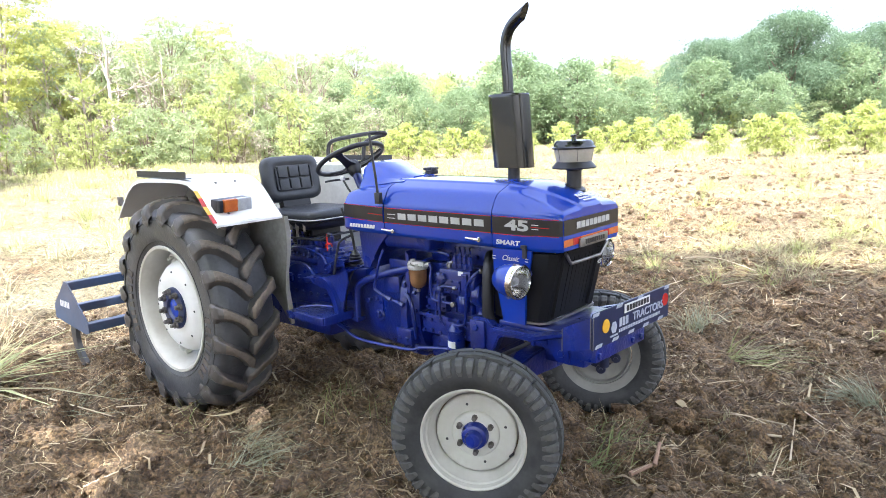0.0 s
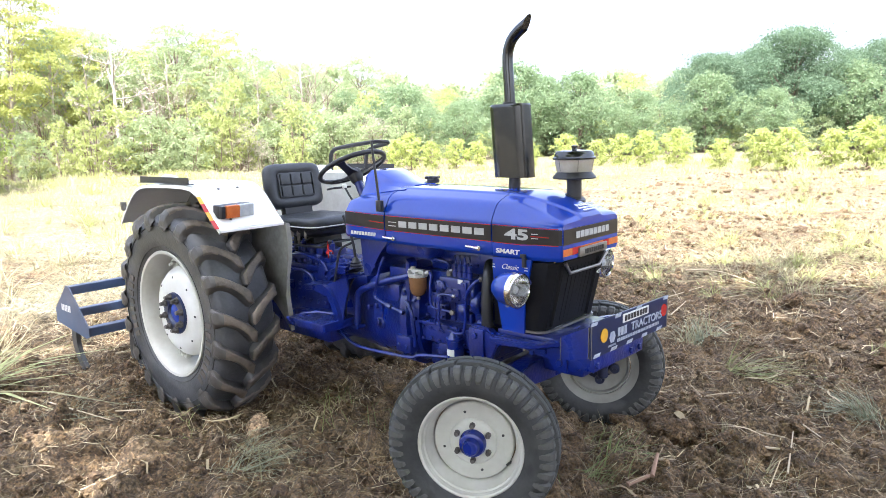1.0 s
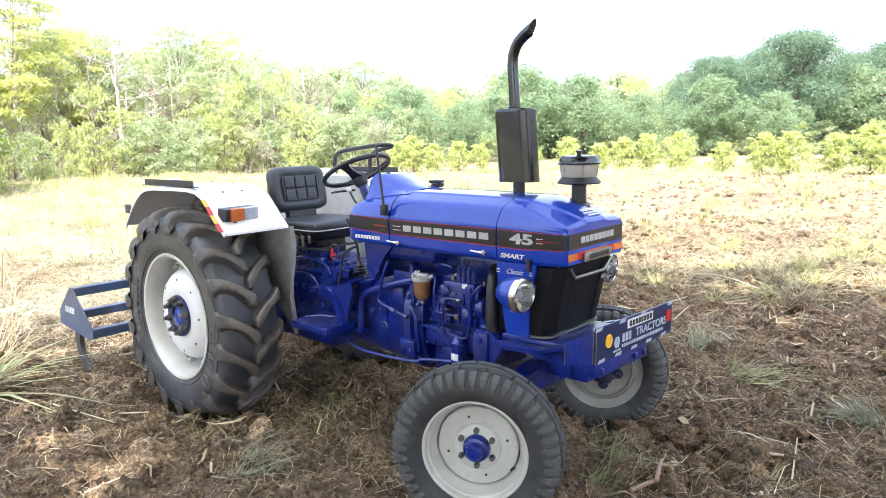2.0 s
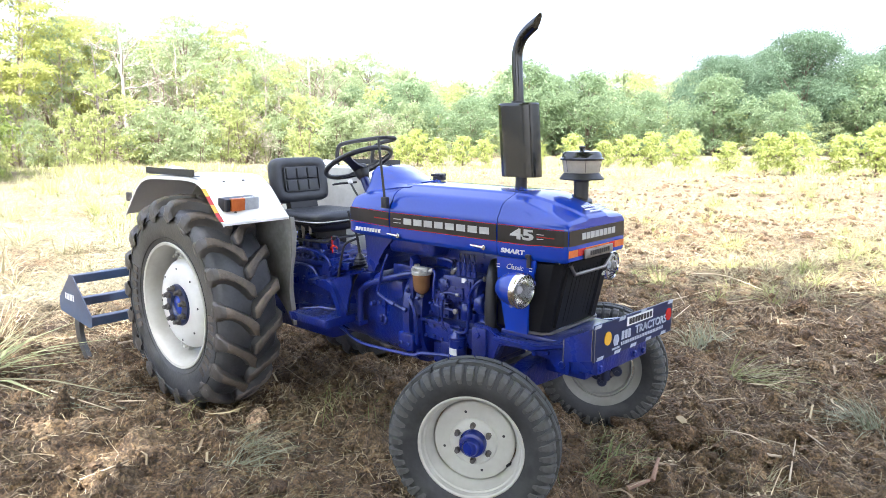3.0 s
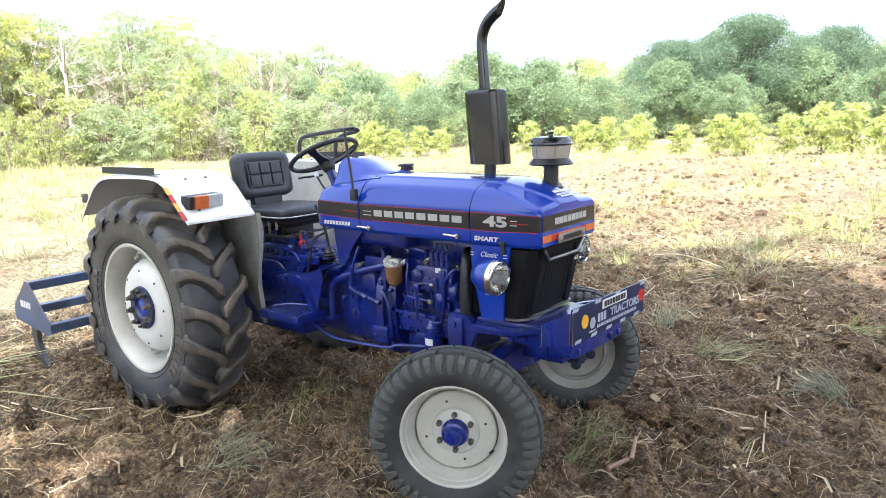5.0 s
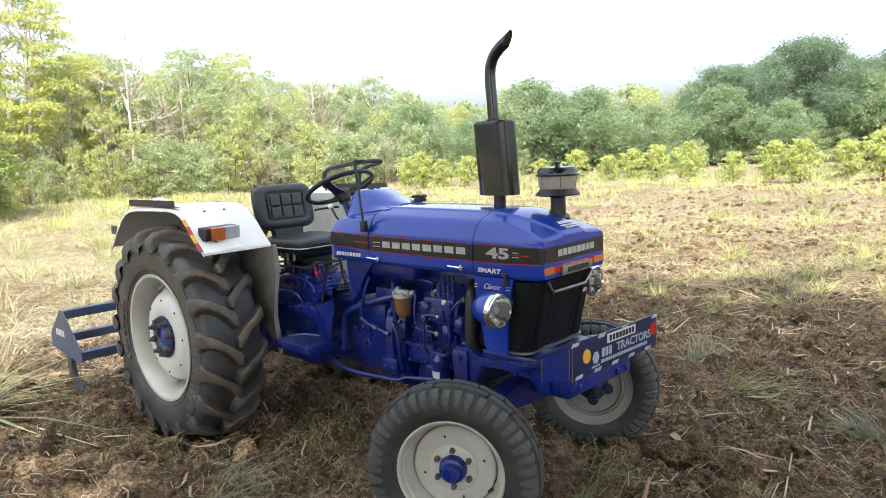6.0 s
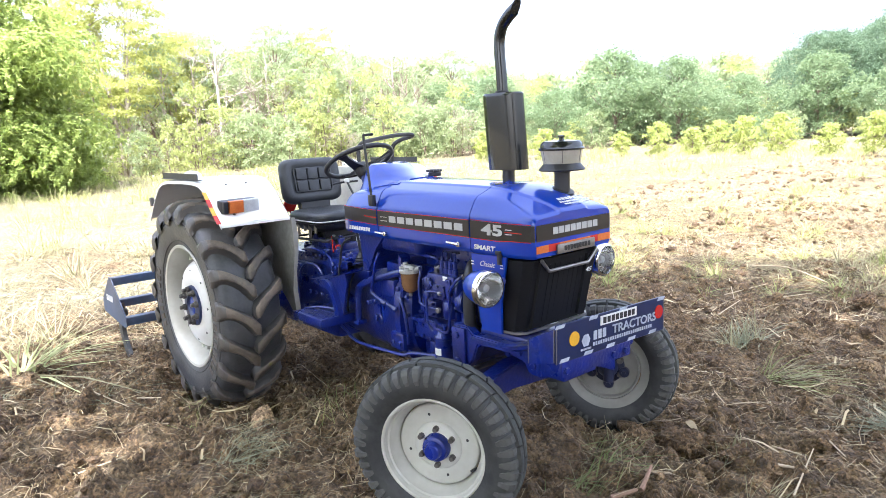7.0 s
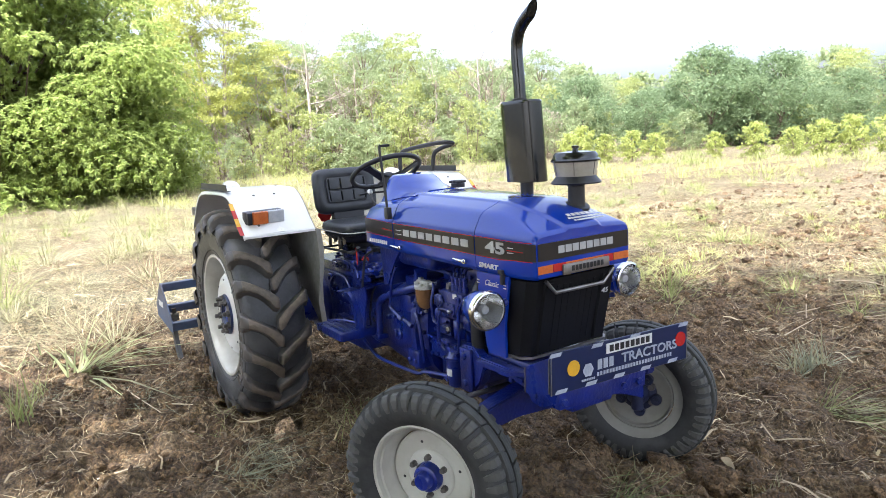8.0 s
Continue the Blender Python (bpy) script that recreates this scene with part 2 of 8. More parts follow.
def add_crumbs(m, scale, depth):
    """Crumbly grain: every crumb of its own tone, with rounded relief at two sizes."""
    n, l = m.node_tree.nodes, m.node_tree.links
    b = n["Principled BSDF"]
    co = n.new("ShaderNodeTexCoord")
    heights, tone = [], b.inputs["Base Color"].links[0].from_socket
    for k, low, high in ((1.0, 0.62, 1.42), (2.6, 0.60, 1.45)):
        warp = n.new("ShaderNodeTexNoise")
        warp.inputs["Scale"].default_value, warp.inputs["Detail"].default_value = scale * k * 0.8, 2
        l.new(co.outputs["Object"], warp.inputs["Vector"])
        shift = n.new("ShaderNodeVectorMath")
        shift.operation = "MULTIPLY_ADD"
        shift.inputs[1].default_value = (0.9 / scale / k,) * 3
        l.new(warp.outputs["Color"], shift.inputs[0])
        l.new(co.outputs["Object"], shift.inputs[2])
        cell = n.new("ShaderNodeTexVoronoi")
        cell.inputs["Scale"].default_value = scale * k
        l.new(shift.outputs[0], cell.inputs["Vector"])
        split = n.new("ShaderNodeSeparateColor")
        l.new(cell.outputs["Color"], split.inputs[0])
        amount = n.new("ShaderNodeMapRange")
        amount.inputs["To Min"].default_value, amount.inputs["To Max"].default_value = low, high
        l.new(split.outputs[0], amount.inputs["Value"])
        times = n.new("ShaderNodeVectorMath")
        times.operation = "SCALE"
        l.new(tone, times.inputs[0])
        l.new(amount.outputs["Result"], times.inputs["Scale"])
        tone = times.outputs[0]
        drop = n.new("ShaderNodeMath")
        drop.operation = "MULTIPLY_ADD"
        drop.inputs[1].default_value = -1.0 / k
        l.new(cell.outputs["Distance"], drop.inputs[0])
        l.new(split.outputs[1], drop.inputs[2])
        bump = n.new("ShaderNodeBump")
        bump.inputs["Strength"].default_value, bump.inputs["Distance"].default_value = 1.0, depth / k
        l.new(drop.outputs[0], bump.inputs["Height"])
        if b.inputs["Normal"].links:
            l.new(b.inputs["Normal"].links[0].from_socket, bump.inputs["Normal"])
        l.new(bump.outputs["Normal"], b.inputs["Normal"])
    l.new(tone, b.inputs["Base Color"])


add_stubble(SOIL)
add_crumbs(SOIL, 42, 0.016)
add_crumbs(CLOD, 55, 0.010)
add_crumbs(TAN_CLOD, 55, 0.010)


# ---- shapes ----
def part(name, bm, mat, parent, label="", smooth=True, sharp=40):
    """Links a bmesh as one mesh object under a thing or a part."""
    bmesh.ops.recalc_face_normals(bm, faces=bm.faces)
    me = bpy.data.meshes.new(name)
    for f in bm.faces:
        f.smooth = smooth
    for e in bm.edges:
        if len(e.link_faces) == 1 or len(e.link_faces) == 2 and e.calc_face_angle(0) > radians(sharp):
            e.smooth = False
    bm.to_mesh(me)
    bm.free()
    me.materials.append(mat)
    ob = new(name, me)
    ob.parent = parent
    return tagged(ob, label)


def pieces(name, bm, mat, parent, label="", sharp=40):
    """Links each connected piece of a bmesh as a part of its own."""
    bm.verts.index_update()
    seen = set()
    for v in bm.verts:
        if v.index in seen:
            continue
        group, queue = [], [v]
        seen.add(v.index)
        while queue:
            q = queue.pop()
            group.append(q)
            for e in q.link_edges:
                o = e.other_vert(q)
                if o.index not in seen:
                    seen.add(o.index)
                    queue.append(o)
        one = bmesh.new()
        made = {q: one.verts.new(q.co) for q in group}
        for f in {f for q in group for f in q.link_faces}:
            one.faces.new([made[q] for q in f.verts])
        part(name, one, mat, parent, label, sharp=sharp)
    bm.free()


def shared(name, me, parent, m=Matrix()):
    ob = new(name, me)
    ob.parent = parent
    ob.matrix_basis = m
    return ob


def thing(name, label, category, group="", at=(0, 0, 0)):
    ob = new(name)
    ob.empty_display_size = 0.1
    ob.location = at
    return tagged(ob, label, category, group)


def box(bm, lo, hi, bevel=0.0, segments=2, m=Matrix()):
    lo, hi = Vector(lo), Vector(hi)
    g = bmesh.ops.create_cube(bm, size=1.0, matrix=m @ Matrix.Translation((lo + hi) / 2) @ Matrix.Diagonal((*(hi - lo), 1)))
    if bevel:
        edges = {e for v in g["verts"] for e in v.link_edges}
        bmesh.ops.bevel(bm, geom=list(edges), offset=bevel, segments=segments, profile=0.6, affect="EDGES")
    return bm


def loft(bm, sections, closed=True, caps=True):
    """Joins rings of points, one after another, with faces."""
    rings = [[bm.verts.new(p) for p in s] for s in sections]
    n = len(rings[0])
    for a, b in zip(rings, rings[1:]):
        for i in range(n if closed else n - 1):
            j = (i + 1) % n
            bm.faces.new((a[i], a[j], b[j], b[i]))
    if caps and closed:
        bm.faces.new(rings[0][::-1])
        bm.faces.new(rings[-1])
    return bm


def frames_along(points):
    pts = [Vector(p) for p in points]
    out, up = [], None
    for i, p in enumerate(pts):
        d = (pts[min(i + 1, len(pts) - 1)] - pts[max(i - 1, 0)]).normalized()
        if up is None:
            up = Vector((0, 0, 1)) if abs(d.z) < 0.9 else Vector((1, 0, 0))
        side = d.cross(up).normalized()
        up = side.cross(d).normalized()
        out.append((p, side, up))
    return out


def tube(bm, points, radius, segs=10, caps=True):
    radii = radius if isinstance(radius, (list, tuple)) else [radius] * len(points)
    return loft(bm, [[p + r * (math.cos(a) * s + math.sin(a) * u) for a in (2 * math.pi * k / segs for k in range(segs))] for (p, s, u), r in zip(frames_along(points), radii)], caps=caps)


def smooth_path(points, steps=6):
    """A rounded way through the points."""
    pts = [Vector(p) for p in points]
    out = [pts[0]]
    for i in range(len(pts) - 1):
        p0, p1, p2, p3 = pts[max(i - 1, 0)], pts[i], pts[i + 1], pts[min(i + 2, len(pts) - 1)]
        for k in range(1, steps + 1):
            t = k / steps
            out.append(0.5 * (2 * p1 + (p2 - p0) * t + (2 * p0 - 5 * p1 + 4 * p2 - p3) * t * t + (3 * p1 - p0 - 3 * p2 + p3) * t ** 3))
    return out


def lathe(bm, profile, m=Matrix(), segs=48, close=False):
    """Turns (radius, height) pairs about the local z axis."""
    rings = []
    for r, h in profile:
        rings.append([bm.verts.new(m @ Vector((r * math.cos(2 * math.pi * k / segs), r * math.sin(2 * math.pi * k / segs), h))) for k in range(segs)])
    if close:
        rings.append(rings[0])
    for a, b in zip(rings, rings[1:]):
        for i in range(segs):
            j = (i + 1) % segs
            bm.faces.new((a[i], a[j], b[j], b[i]))
    if not close:
        for ring, r in ((rings[0], profile[0][0]), (rings[-1], profile[-1][0])):
            if r < 0.02:
                bm.faces.new(ring)
    return bm


def disc(bm, centre, axis, radius, length, segs=24, bevel=0.0, top=None):
    """A cylinder from centre along axis, with softened rims."""
    axis = Vector(axis).normalized()
    m = Matrix.Translation(centre) @ axis.to_track_quat("Z", "Y").to_matrix().to_4x4()
    r2 = radius if top is None else top
    b = bevel
    return lathe(bm, [(0.001, 0), (radius - b, 0), (radius, b), (r2, length - b), (r2 - b, length), (0.001, length)], m, segs)


def plate(bm, outline, depth, m=Matrix()):
    """A flat outline in x and z, given thickness along y."""
    a = [bm.verts.new(m @ Vector((x, 0, z))) for x, z in outline]
    b = [bm.verts.new(m @ Vector((x, depth, z))) for x, z in outline]
    n = len(outline)
    bm.faces.new(a)
    bm.faces.new(b[::-1])
    for i in range(n):
        j = (i + 1) % n
        bm.faces.new((a[i], b[i], b[j], a[j]))
    return bm


def lettering(name, text, size, m, mat, parent, shear=0.0, stretch=1.0, label="", weight=0.0):
    """Raised writing in the built-in font, reading along local x."""
    c = bpy.data.curves.new(name, "FONT")
    c.body, c.size, c.extrude, c.shear, c.align_x, c.align_y = text, size, 0.0012, shear, "CENTER", "CENTER"
    c.offset = weight
    tmp = bpy.data.objects.new(name, c)
    scene.collection.objects.link(tmp)
    bpy.context.view_layer.update()
    me = bpy.data.meshes.new_from_object(tmp.evaluated_get(bpy.context.evaluated_depsgraph_get()))
    bpy.data.objects.remove(tmp)
    me.transform(m @ Matrix.Diagonal((stretch, 1, 1, 1)))
    me.materials.clear()
    me.materials.append(mat)
    ob = new(name, me)
    ob.parent = parent
    return tagged(ob, label)


def bars(name, count, width, height, m, mat, parent, gap=0.22, lean=0.0, label=""):
    """A row of plain blocks in place of a word, in local x and y."""
    step = width / count
    for i in range(count):
        bm = bmesh.new()
        x0 = -width / 2 + i * step + step * gap / 2
        x1 = x0 + step * (1 - gap)
        p = [(x0 - lean * height / 2, -height / 2), (x1 - lean * height / 2, -height / 2), (x1 + lean * height / 2, height / 2), (x0 + lean * height / 2, height / 2)]
        loft(bm, [[m @ Vector((x, y, 0)) for x, y in p], [m @ Vector((x, y, 0.0014)) for x, y in p]])
        part(name, bm, mat, parent, label, smooth=False)


SIDE = pose(0, 0, 0, 90, 0, 0)                      # reading along +x, facing -y
FRONT = pose(0, 0, 0, 90, 0, 90)                    # reading along +y, facing +x


# ---- ground ----
def hash01(ix, iy, seed):
    h = (ix.astype(np.int64) * 374761393 + iy.astype(np.int64) * 668265263 + seed * 1274126177) & 0x7FFFFFFF
    h = ((h ^ (h >> 13)) * 1274126177) & 0x7FFFFFFF
    h = h ^ (h >> 16)
    return (h & 0xFFFF) / 65535.0


def value_noise(x, y, seed):
    ix, iy = np.floor(x), np.floor(y)
    fx, fy = x - ix, y - iy
    fx, fy = fx * fx * (3 - 2 * fx), fy * fy * (3 - 2 * fy)
    a, b = hash01(ix, iy, seed), hash01(ix + 1, iy, seed)
    c, d = hash01(ix, iy + 1, seed), hash01(ix + 1, iy + 1, seed)
    return (a * (1 - fx) + b * fx) * (1 - fy) + (c * (1 - fx) + d * fx) * fy - 0.5


def lumps(x, y, seed):
    """Rounded clods of uneven height, one to a cell."""
    ix, iy = np.floor(x), np.floor(y)
    best = np.zeros_like(x)
    for dx in (-1, 0, 1):
        for dy in (-1, 0, 1):
            cx, cy = ix + dx, iy + dy
            px, py = cx + hash01(cx, cy, seed), cy + hash01(cx, cy, seed + 7)
            r = 0.32 + 0.42 * hash01(cx, cy, seed + 13)
            ox, oy = (x - px) / r, (y - py) / r
            turn = hash01(cx, cy, seed + 3) * 3.14
            u, v = ox * np.cos(turn) + oy * np.sin(turn), oy * np.cos(turn) - ox * np.sin(turn)
            d = np.maximum(np.abs(u) * 0.9, np.abs(v)) * 0.6 + np.hypot(ox, oy) * 0.4
            tilt = 1 + 0.6 * u * (hash01(cx, cy, seed + 5) - 0.5) * 2
            best = np.maximum(best, hash01(cx, cy, seed + 29) ** 1.5 * tilt * np.clip(1.9 * (1 - d), 0, 1))
    return best


def ground_height(x, y):
    x, y = np.asarray(x, float), np.asarray(y, float)
    far = np.hypot(x - 2.5, y - 0.5)
    near = np.clip(1.35 - far / 14.0, 0.0, 1.0)
    z = 0.10 * value_noise(x / 3.1, y / 3.1, 3) * np.clip(far / 3, 0.4, 2.5) + 0.06 * value_noise(x / 0.9, y / 0.9, 5)
    wx, wy = x + 0.05 * value_noise(x * 9, y * 9, 41), y + 0.05 * value_noise(x * 9, y * 9, 42)
    z += near * (0.055 * lumps(wx / 0.34, wy / 0.34, 11) + 0.065 * lumps(wx / 0.16, wy / 0.16, 17) + 0.045 * lumps(wx / 0.08, wy / 0.08, 23))
    z += near * (0.026 * value_noise(x / 0.045, y / 0.045, 31) + 0.05 * value_noise(x / 0.2, y / 0.2, 33) + 0.016 * value_noise(x / 0.02, y / 0.02, 37))
    for cx, cy, sx, sy, depth in ((-0.07, -0.66, 0.42, 0.26, 0.10), (-0.07, 0.66, 0.42, 0.26, 0.10), (2.09, -0.64, 0.28, 0.18, 0.05), (1.95, 0.64, 0.30, 0.20, 0.085)):
        z -= depth * np.exp(-((x - cx) / sx) ** 2 - ((y - cy) / sy) ** 2)
    z += (1 - near) * (0.10 * lumps(x / 0.9, y / 0.9, 81) + 0.06 * value_noise(x / 0.4, y / 0.4, 83))
    return z - 0.045


def ground_z(x, y):
    return float(ground_height(np.array([x]), np.array([y]))[0])


def graded(lo, hi, step, low_growth, high_growth, reach=420.0):
    """Fine steps from lo to hi, growing ever wider outside."""
    mid = list(np.arange(lo, hi, step))
    out, s, v = [], step, hi
    while v < hi + reach:
        out.append(v)
        s *= high_growth if s < 0.16 else 1.16
        v += s
    left, s, v = [], step, lo
    while v > lo - reach:
        s *= low_growth if s < 0.16 else 1.16
        v -= s
        left.append(v)
    return np.array(left[::-1] + mid + out)


def build_ground():
    xs, ys = graded(-2.0, 3.7, 0.0195, 1.035, 1.05), graded(-1.6, 2.0, 0.0195, 1.06, 1.02)
    gx, gy = np.meshgrid(xs, ys)
    gz = ground_height(gx.ravel(), gy.ravel())
    co = np.stack([gx.ravel(), gy.ravel(), gz], 1).astype(np.float32)
    nx, ny = len(xs), len(ys)
    i, j = np.meshgrid(np.arange(nx - 1), np.arange(ny - 1))
    a = (j * nx + i).ravel()
    quads = np.stack([a, a + 1, a + nx + 1, a + nx], 1).astype(np.int32)
    me = fast_mesh("ground", co, quads, SOIL)
    me.polygons.foreach_set("use_smooth", np.zeros(len(quads), bool))
    b = np.degrees(np.arctan2(-(co[:, 0] - 3.9), co[:, 1] + 2.3))
    d = np.hypot(co[:, 0] - 3.9, co[:, 1] + 2.3)
    patch = 0.75 + 1.1 * value_noise(co[:, 0] / 1.3, co[:, 1] / 1.3, 71) + 0.8 * value_noise(co[:, 0] / 0.35, co[:, 1] / 0.35, 73)
    cover = np.clip((d - 5.8) / 2.5, 0, 1) * np.maximum(0.36 + 0.32 * np.clip((d - 7) / 8, 0, 1), np.clip((b - 34) / 16, 0, 1)) * patch
    me.attributes.new("stubble", "FLOAT", "POINT").data.foreach_set("value", np.clip(cover, 0, 1).astype(np.float32))
    return tagged(new("ground", me), "brown tilled field soil with clods and dry litter", "ground", kind="structure")


def fast_mesh(name, co, faces, mat):
    """A mesh from arrays; faces all of one size."""
    me = bpy.data.meshes.new(name)
    k = faces.shape[1]
    me.vertices.add(len(co))
    me.vertices.foreach_set("co", np.ascontiguousarray(co, np.float32).ravel())
    me.loops.add(faces.size)
    me.loops.foreach_set("vertex_index", np.ascontiguousarray(faces, np.int32).ravel())
    me.polygons.add(len(faces))
    me.polygons.foreach_set("loop_start", np.arange(0, faces.size, k, dtype=np.int32))
    me.materials.append(mat)
    me.update(calc_edges=True)
    me.validate()
    return me


ground = build_ground()


# ---- plants ----
rng = np.random.default_rng(5)


def unit(v):
    return v / np.maximum(np.linalg.norm(v, axis=1, keepdims=True), 1e-9)


def leaf_cloud(centres, normals, length, width, droop=0.3, r=rng, simple=True):
    """Leaf blades pointing out of their clump: folded along the midrib, or plain three-cornered for far crowns."""
    n = len(centres)
    d = unit(normals + r.normal(0, 0.7, (n, 3)) + np.array([0, 0, -droop]))
    s = unit(np.cross(d, r.normal(0, 1, (n, 3))))
    up = np.cross(s, d)
    L = length * r.uniform(0.6, 1.3, (n, 1))
    W = width * r.uniform(0.7, 1.2, (n, 1))
    tip = centres + d * L - np.array([0, 0, 1]) * L * droop * 0.4
    if simple:
        co = np.stack([centres - s * W * 1.1, centres + s * W * 1.1 + up * W * 0.3, tip], 1).reshape(-1, 3)
        k = np.arange(n, dtype=np.int32)[:, None] * 3
        return co, np.concatenate([k, k + 1, k + 2], 1)
    mid = centres + d * L * 0.45 + up * W * 0.15
    co = np.stack([centres, mid - s * W, tip, mid + s * W], 1).reshape(-1, 3)
    k = np.arange(n, dtype=np.int32)[:, None] * 4
    return co, np.concatenate([k, k + 1, k + 2, k + 3], 1)


def crown_mesh(name, clumps, per_clump, length, width, mat, droop, seed, squash=0.8, simple=True, openings=()):
    r = np.random.default_rng(seed)
    cs, ns = [], []
    for (x, y, z), rad in clumps:
        n = max(20, int(per_clump * rad * rad))
        d = unit(r.normal(0, 1, (n, 3)))
        d[:, 2] = np.where(d[:, 2] < -0.35, -d[:, 2], d[:, 2])
        rr = rad * np.where(r.random((n, 1)) < 0.16, r.uniform(0.9, 1.55, (n, 1)), r.uniform(0.25, 1.0, (n, 1)) ** 0.5)
        wob = 1 + 0.28 * np.sin(d[:, :1] * 5 + x) * np.cos(d[:, 1:2] * 6 + y)
        cs.append(np.array([x, y, z]) + d * rr * wob * np.array([1, 1, squash]))
        ns.append(d)
    cs, ns = np.concatenate(cs), np.concatenate(ns)
    for x, y, rad in openings:                      # leaves left out along the sun's line, to put a sun fleck at (x, y)
        gap = np.hypot(cs[:, 0] - cs[:, 2] * sun_to.x / sun_to.z - x, cs[:, 1] - cs[:, 2] * sun_to.y / sun_to.z - y) < rad * r.uniform(0.5, 1.3, len(cs))
        cs, ns = cs[~gap], ns[~gap]
    co, faces = leaf_cloud(cs, ns, length, width, droop, r, simple)
    return fast_mesh(name, co, faces, mat)


def whorl_mesh(name, clumps, per_clump, length, width, mat, seed, squash=0.8, leaves=10):
    """Mango foliage: shoots over the outside of every clump, each ending in a whorl of drooping leaves."""
    r = np.random.default_rng(seed)
    tips, outs = [], []
    for (x, y, z), rad in clumps:
        n = max(8, int(per_clump * rad * rad))
        d = unit(r.normal(0, 1, (n, 3)) + np.array([0, 0, 0.15]))
        d[:, 2] = np.where(d[:, 2] < -0.65, -d[:, 2], d[:, 2])
        rr = rad * np.where(r.random((n, 1)) < 0.3, r.uniform(0.35, 0.75, (n, 1)), r.uniform(0.78, 1.05, (n, 1)))
        tips.append(np.array([x, y, z]) + d * rr * np.array([1, 1, squash]))
        outs.append(d)
    tips, outs = np.repeat(np.concatenate(tips), leaves, 0), np.repeat(np.concatenate(outs), leaves, 0)
    n = len(tips)
    side = unit(np.cross(outs, r.normal(0, 1, (n, 3))))
    d = unit(side * 0.9 + outs * r.uniform(0.1, 0.9, (n, 1)) + np.array([0, 0, -0.12]))
    s = unit(np.cross(d, np.array([0, 0, 1.0]) + 0.3 * r.normal(0, 1, (n, 3))))
    L, W = length * r.uniform(0.6, 1.2, (n, 1)), width * r.uniform(0.8, 1.2, (n, 1))
    mid = tips + d * L * 0.5
    tip = tips + d * L - np.array([0, 0, 1]) * L * 0.22
    co = np.stack([tips, mid - s * W, tip, mid + s * W], 1).reshape(-1, 3)
    k = np.arange(n, dtype=np.int32)[:, None] * 4
    return fast_mesh(name, co, np.concatenate([k, k + 1, k + 2, k + 3], 1), mat)


def twiggy_tree(name, label, height, spread, bark, seed, first=0.25, limbs=15, kind="tree"):
    """A leafless tree: trunk, limbs, branches and fine twigs."""
    r = random.Random(seed)
    root = thing(name, label, kind)
    pts = [Vector((r.uniform(-.10, .10) * t, r.uniform(-.10, .10) * t, t * height - 0.2 * (t == 0))) for t in (k / 8 for k in range(9))]
    bm = bmesh.new()
    tube(bm, pts, [0.013 * height * (1.15 - k / 8) for k in range(9)], 7)
    part("trunk", bm, bark, root)
    bm = bmesh.new()

    def bough(start, way, length, radius, depth):
        mid = start + way * length * 0.5 + Vector((r.uniform(-1, 1), r.uniform(-1, 1), r.uniform(-0.4, 0.6))) * length * 0.07
        end = mid + (way + Vector((0, 0, 0.25))).normalized() * length * 0.5
        tube(bm, [start, mid, end], [radius, radius * 0.7, radius * 0.35], 4 if depth < 2 else 3, caps=False)
        if depth < 3:
            for j in range(5 if depth == 0 else 3):
                q = r.uniform(0.3, 1.0)
                at = start.lerp(mid, q * 2) if q < 0.5 else mid.lerp(end, q * 2 - 1)
                turn = Vector((r.uniform(-1, 1), r.uniform(-1, 1), r.uniform(-0.3, 0.8)))
                bough(at, (way + turn * 0.9).normalized(), length * r.uniform(0.3, 0.55), radius * 0.6, depth + 1)

    for j in range(limbs):
        t = first + (1 - first) * (j + r.random()) / limbs
        a = j * 2.4 + r.uniform(-0.4, 0.4)
        i = min(7, int(t * 8))
        at = pts[i].lerp(pts[i + 1], t * 8 - i)
        bough(at, Vector((math.cos(a), math.sin(a), r.uniform(0.1, 0.8))).normalized(), spread * (1.15 - 0.75 * (t - first) / (1 - first)) * r.uniform(0.6, 1.0), 0.0062 * height * (1.2 - t), 0)
    part("branchwork", bm, bark, root)
    return root


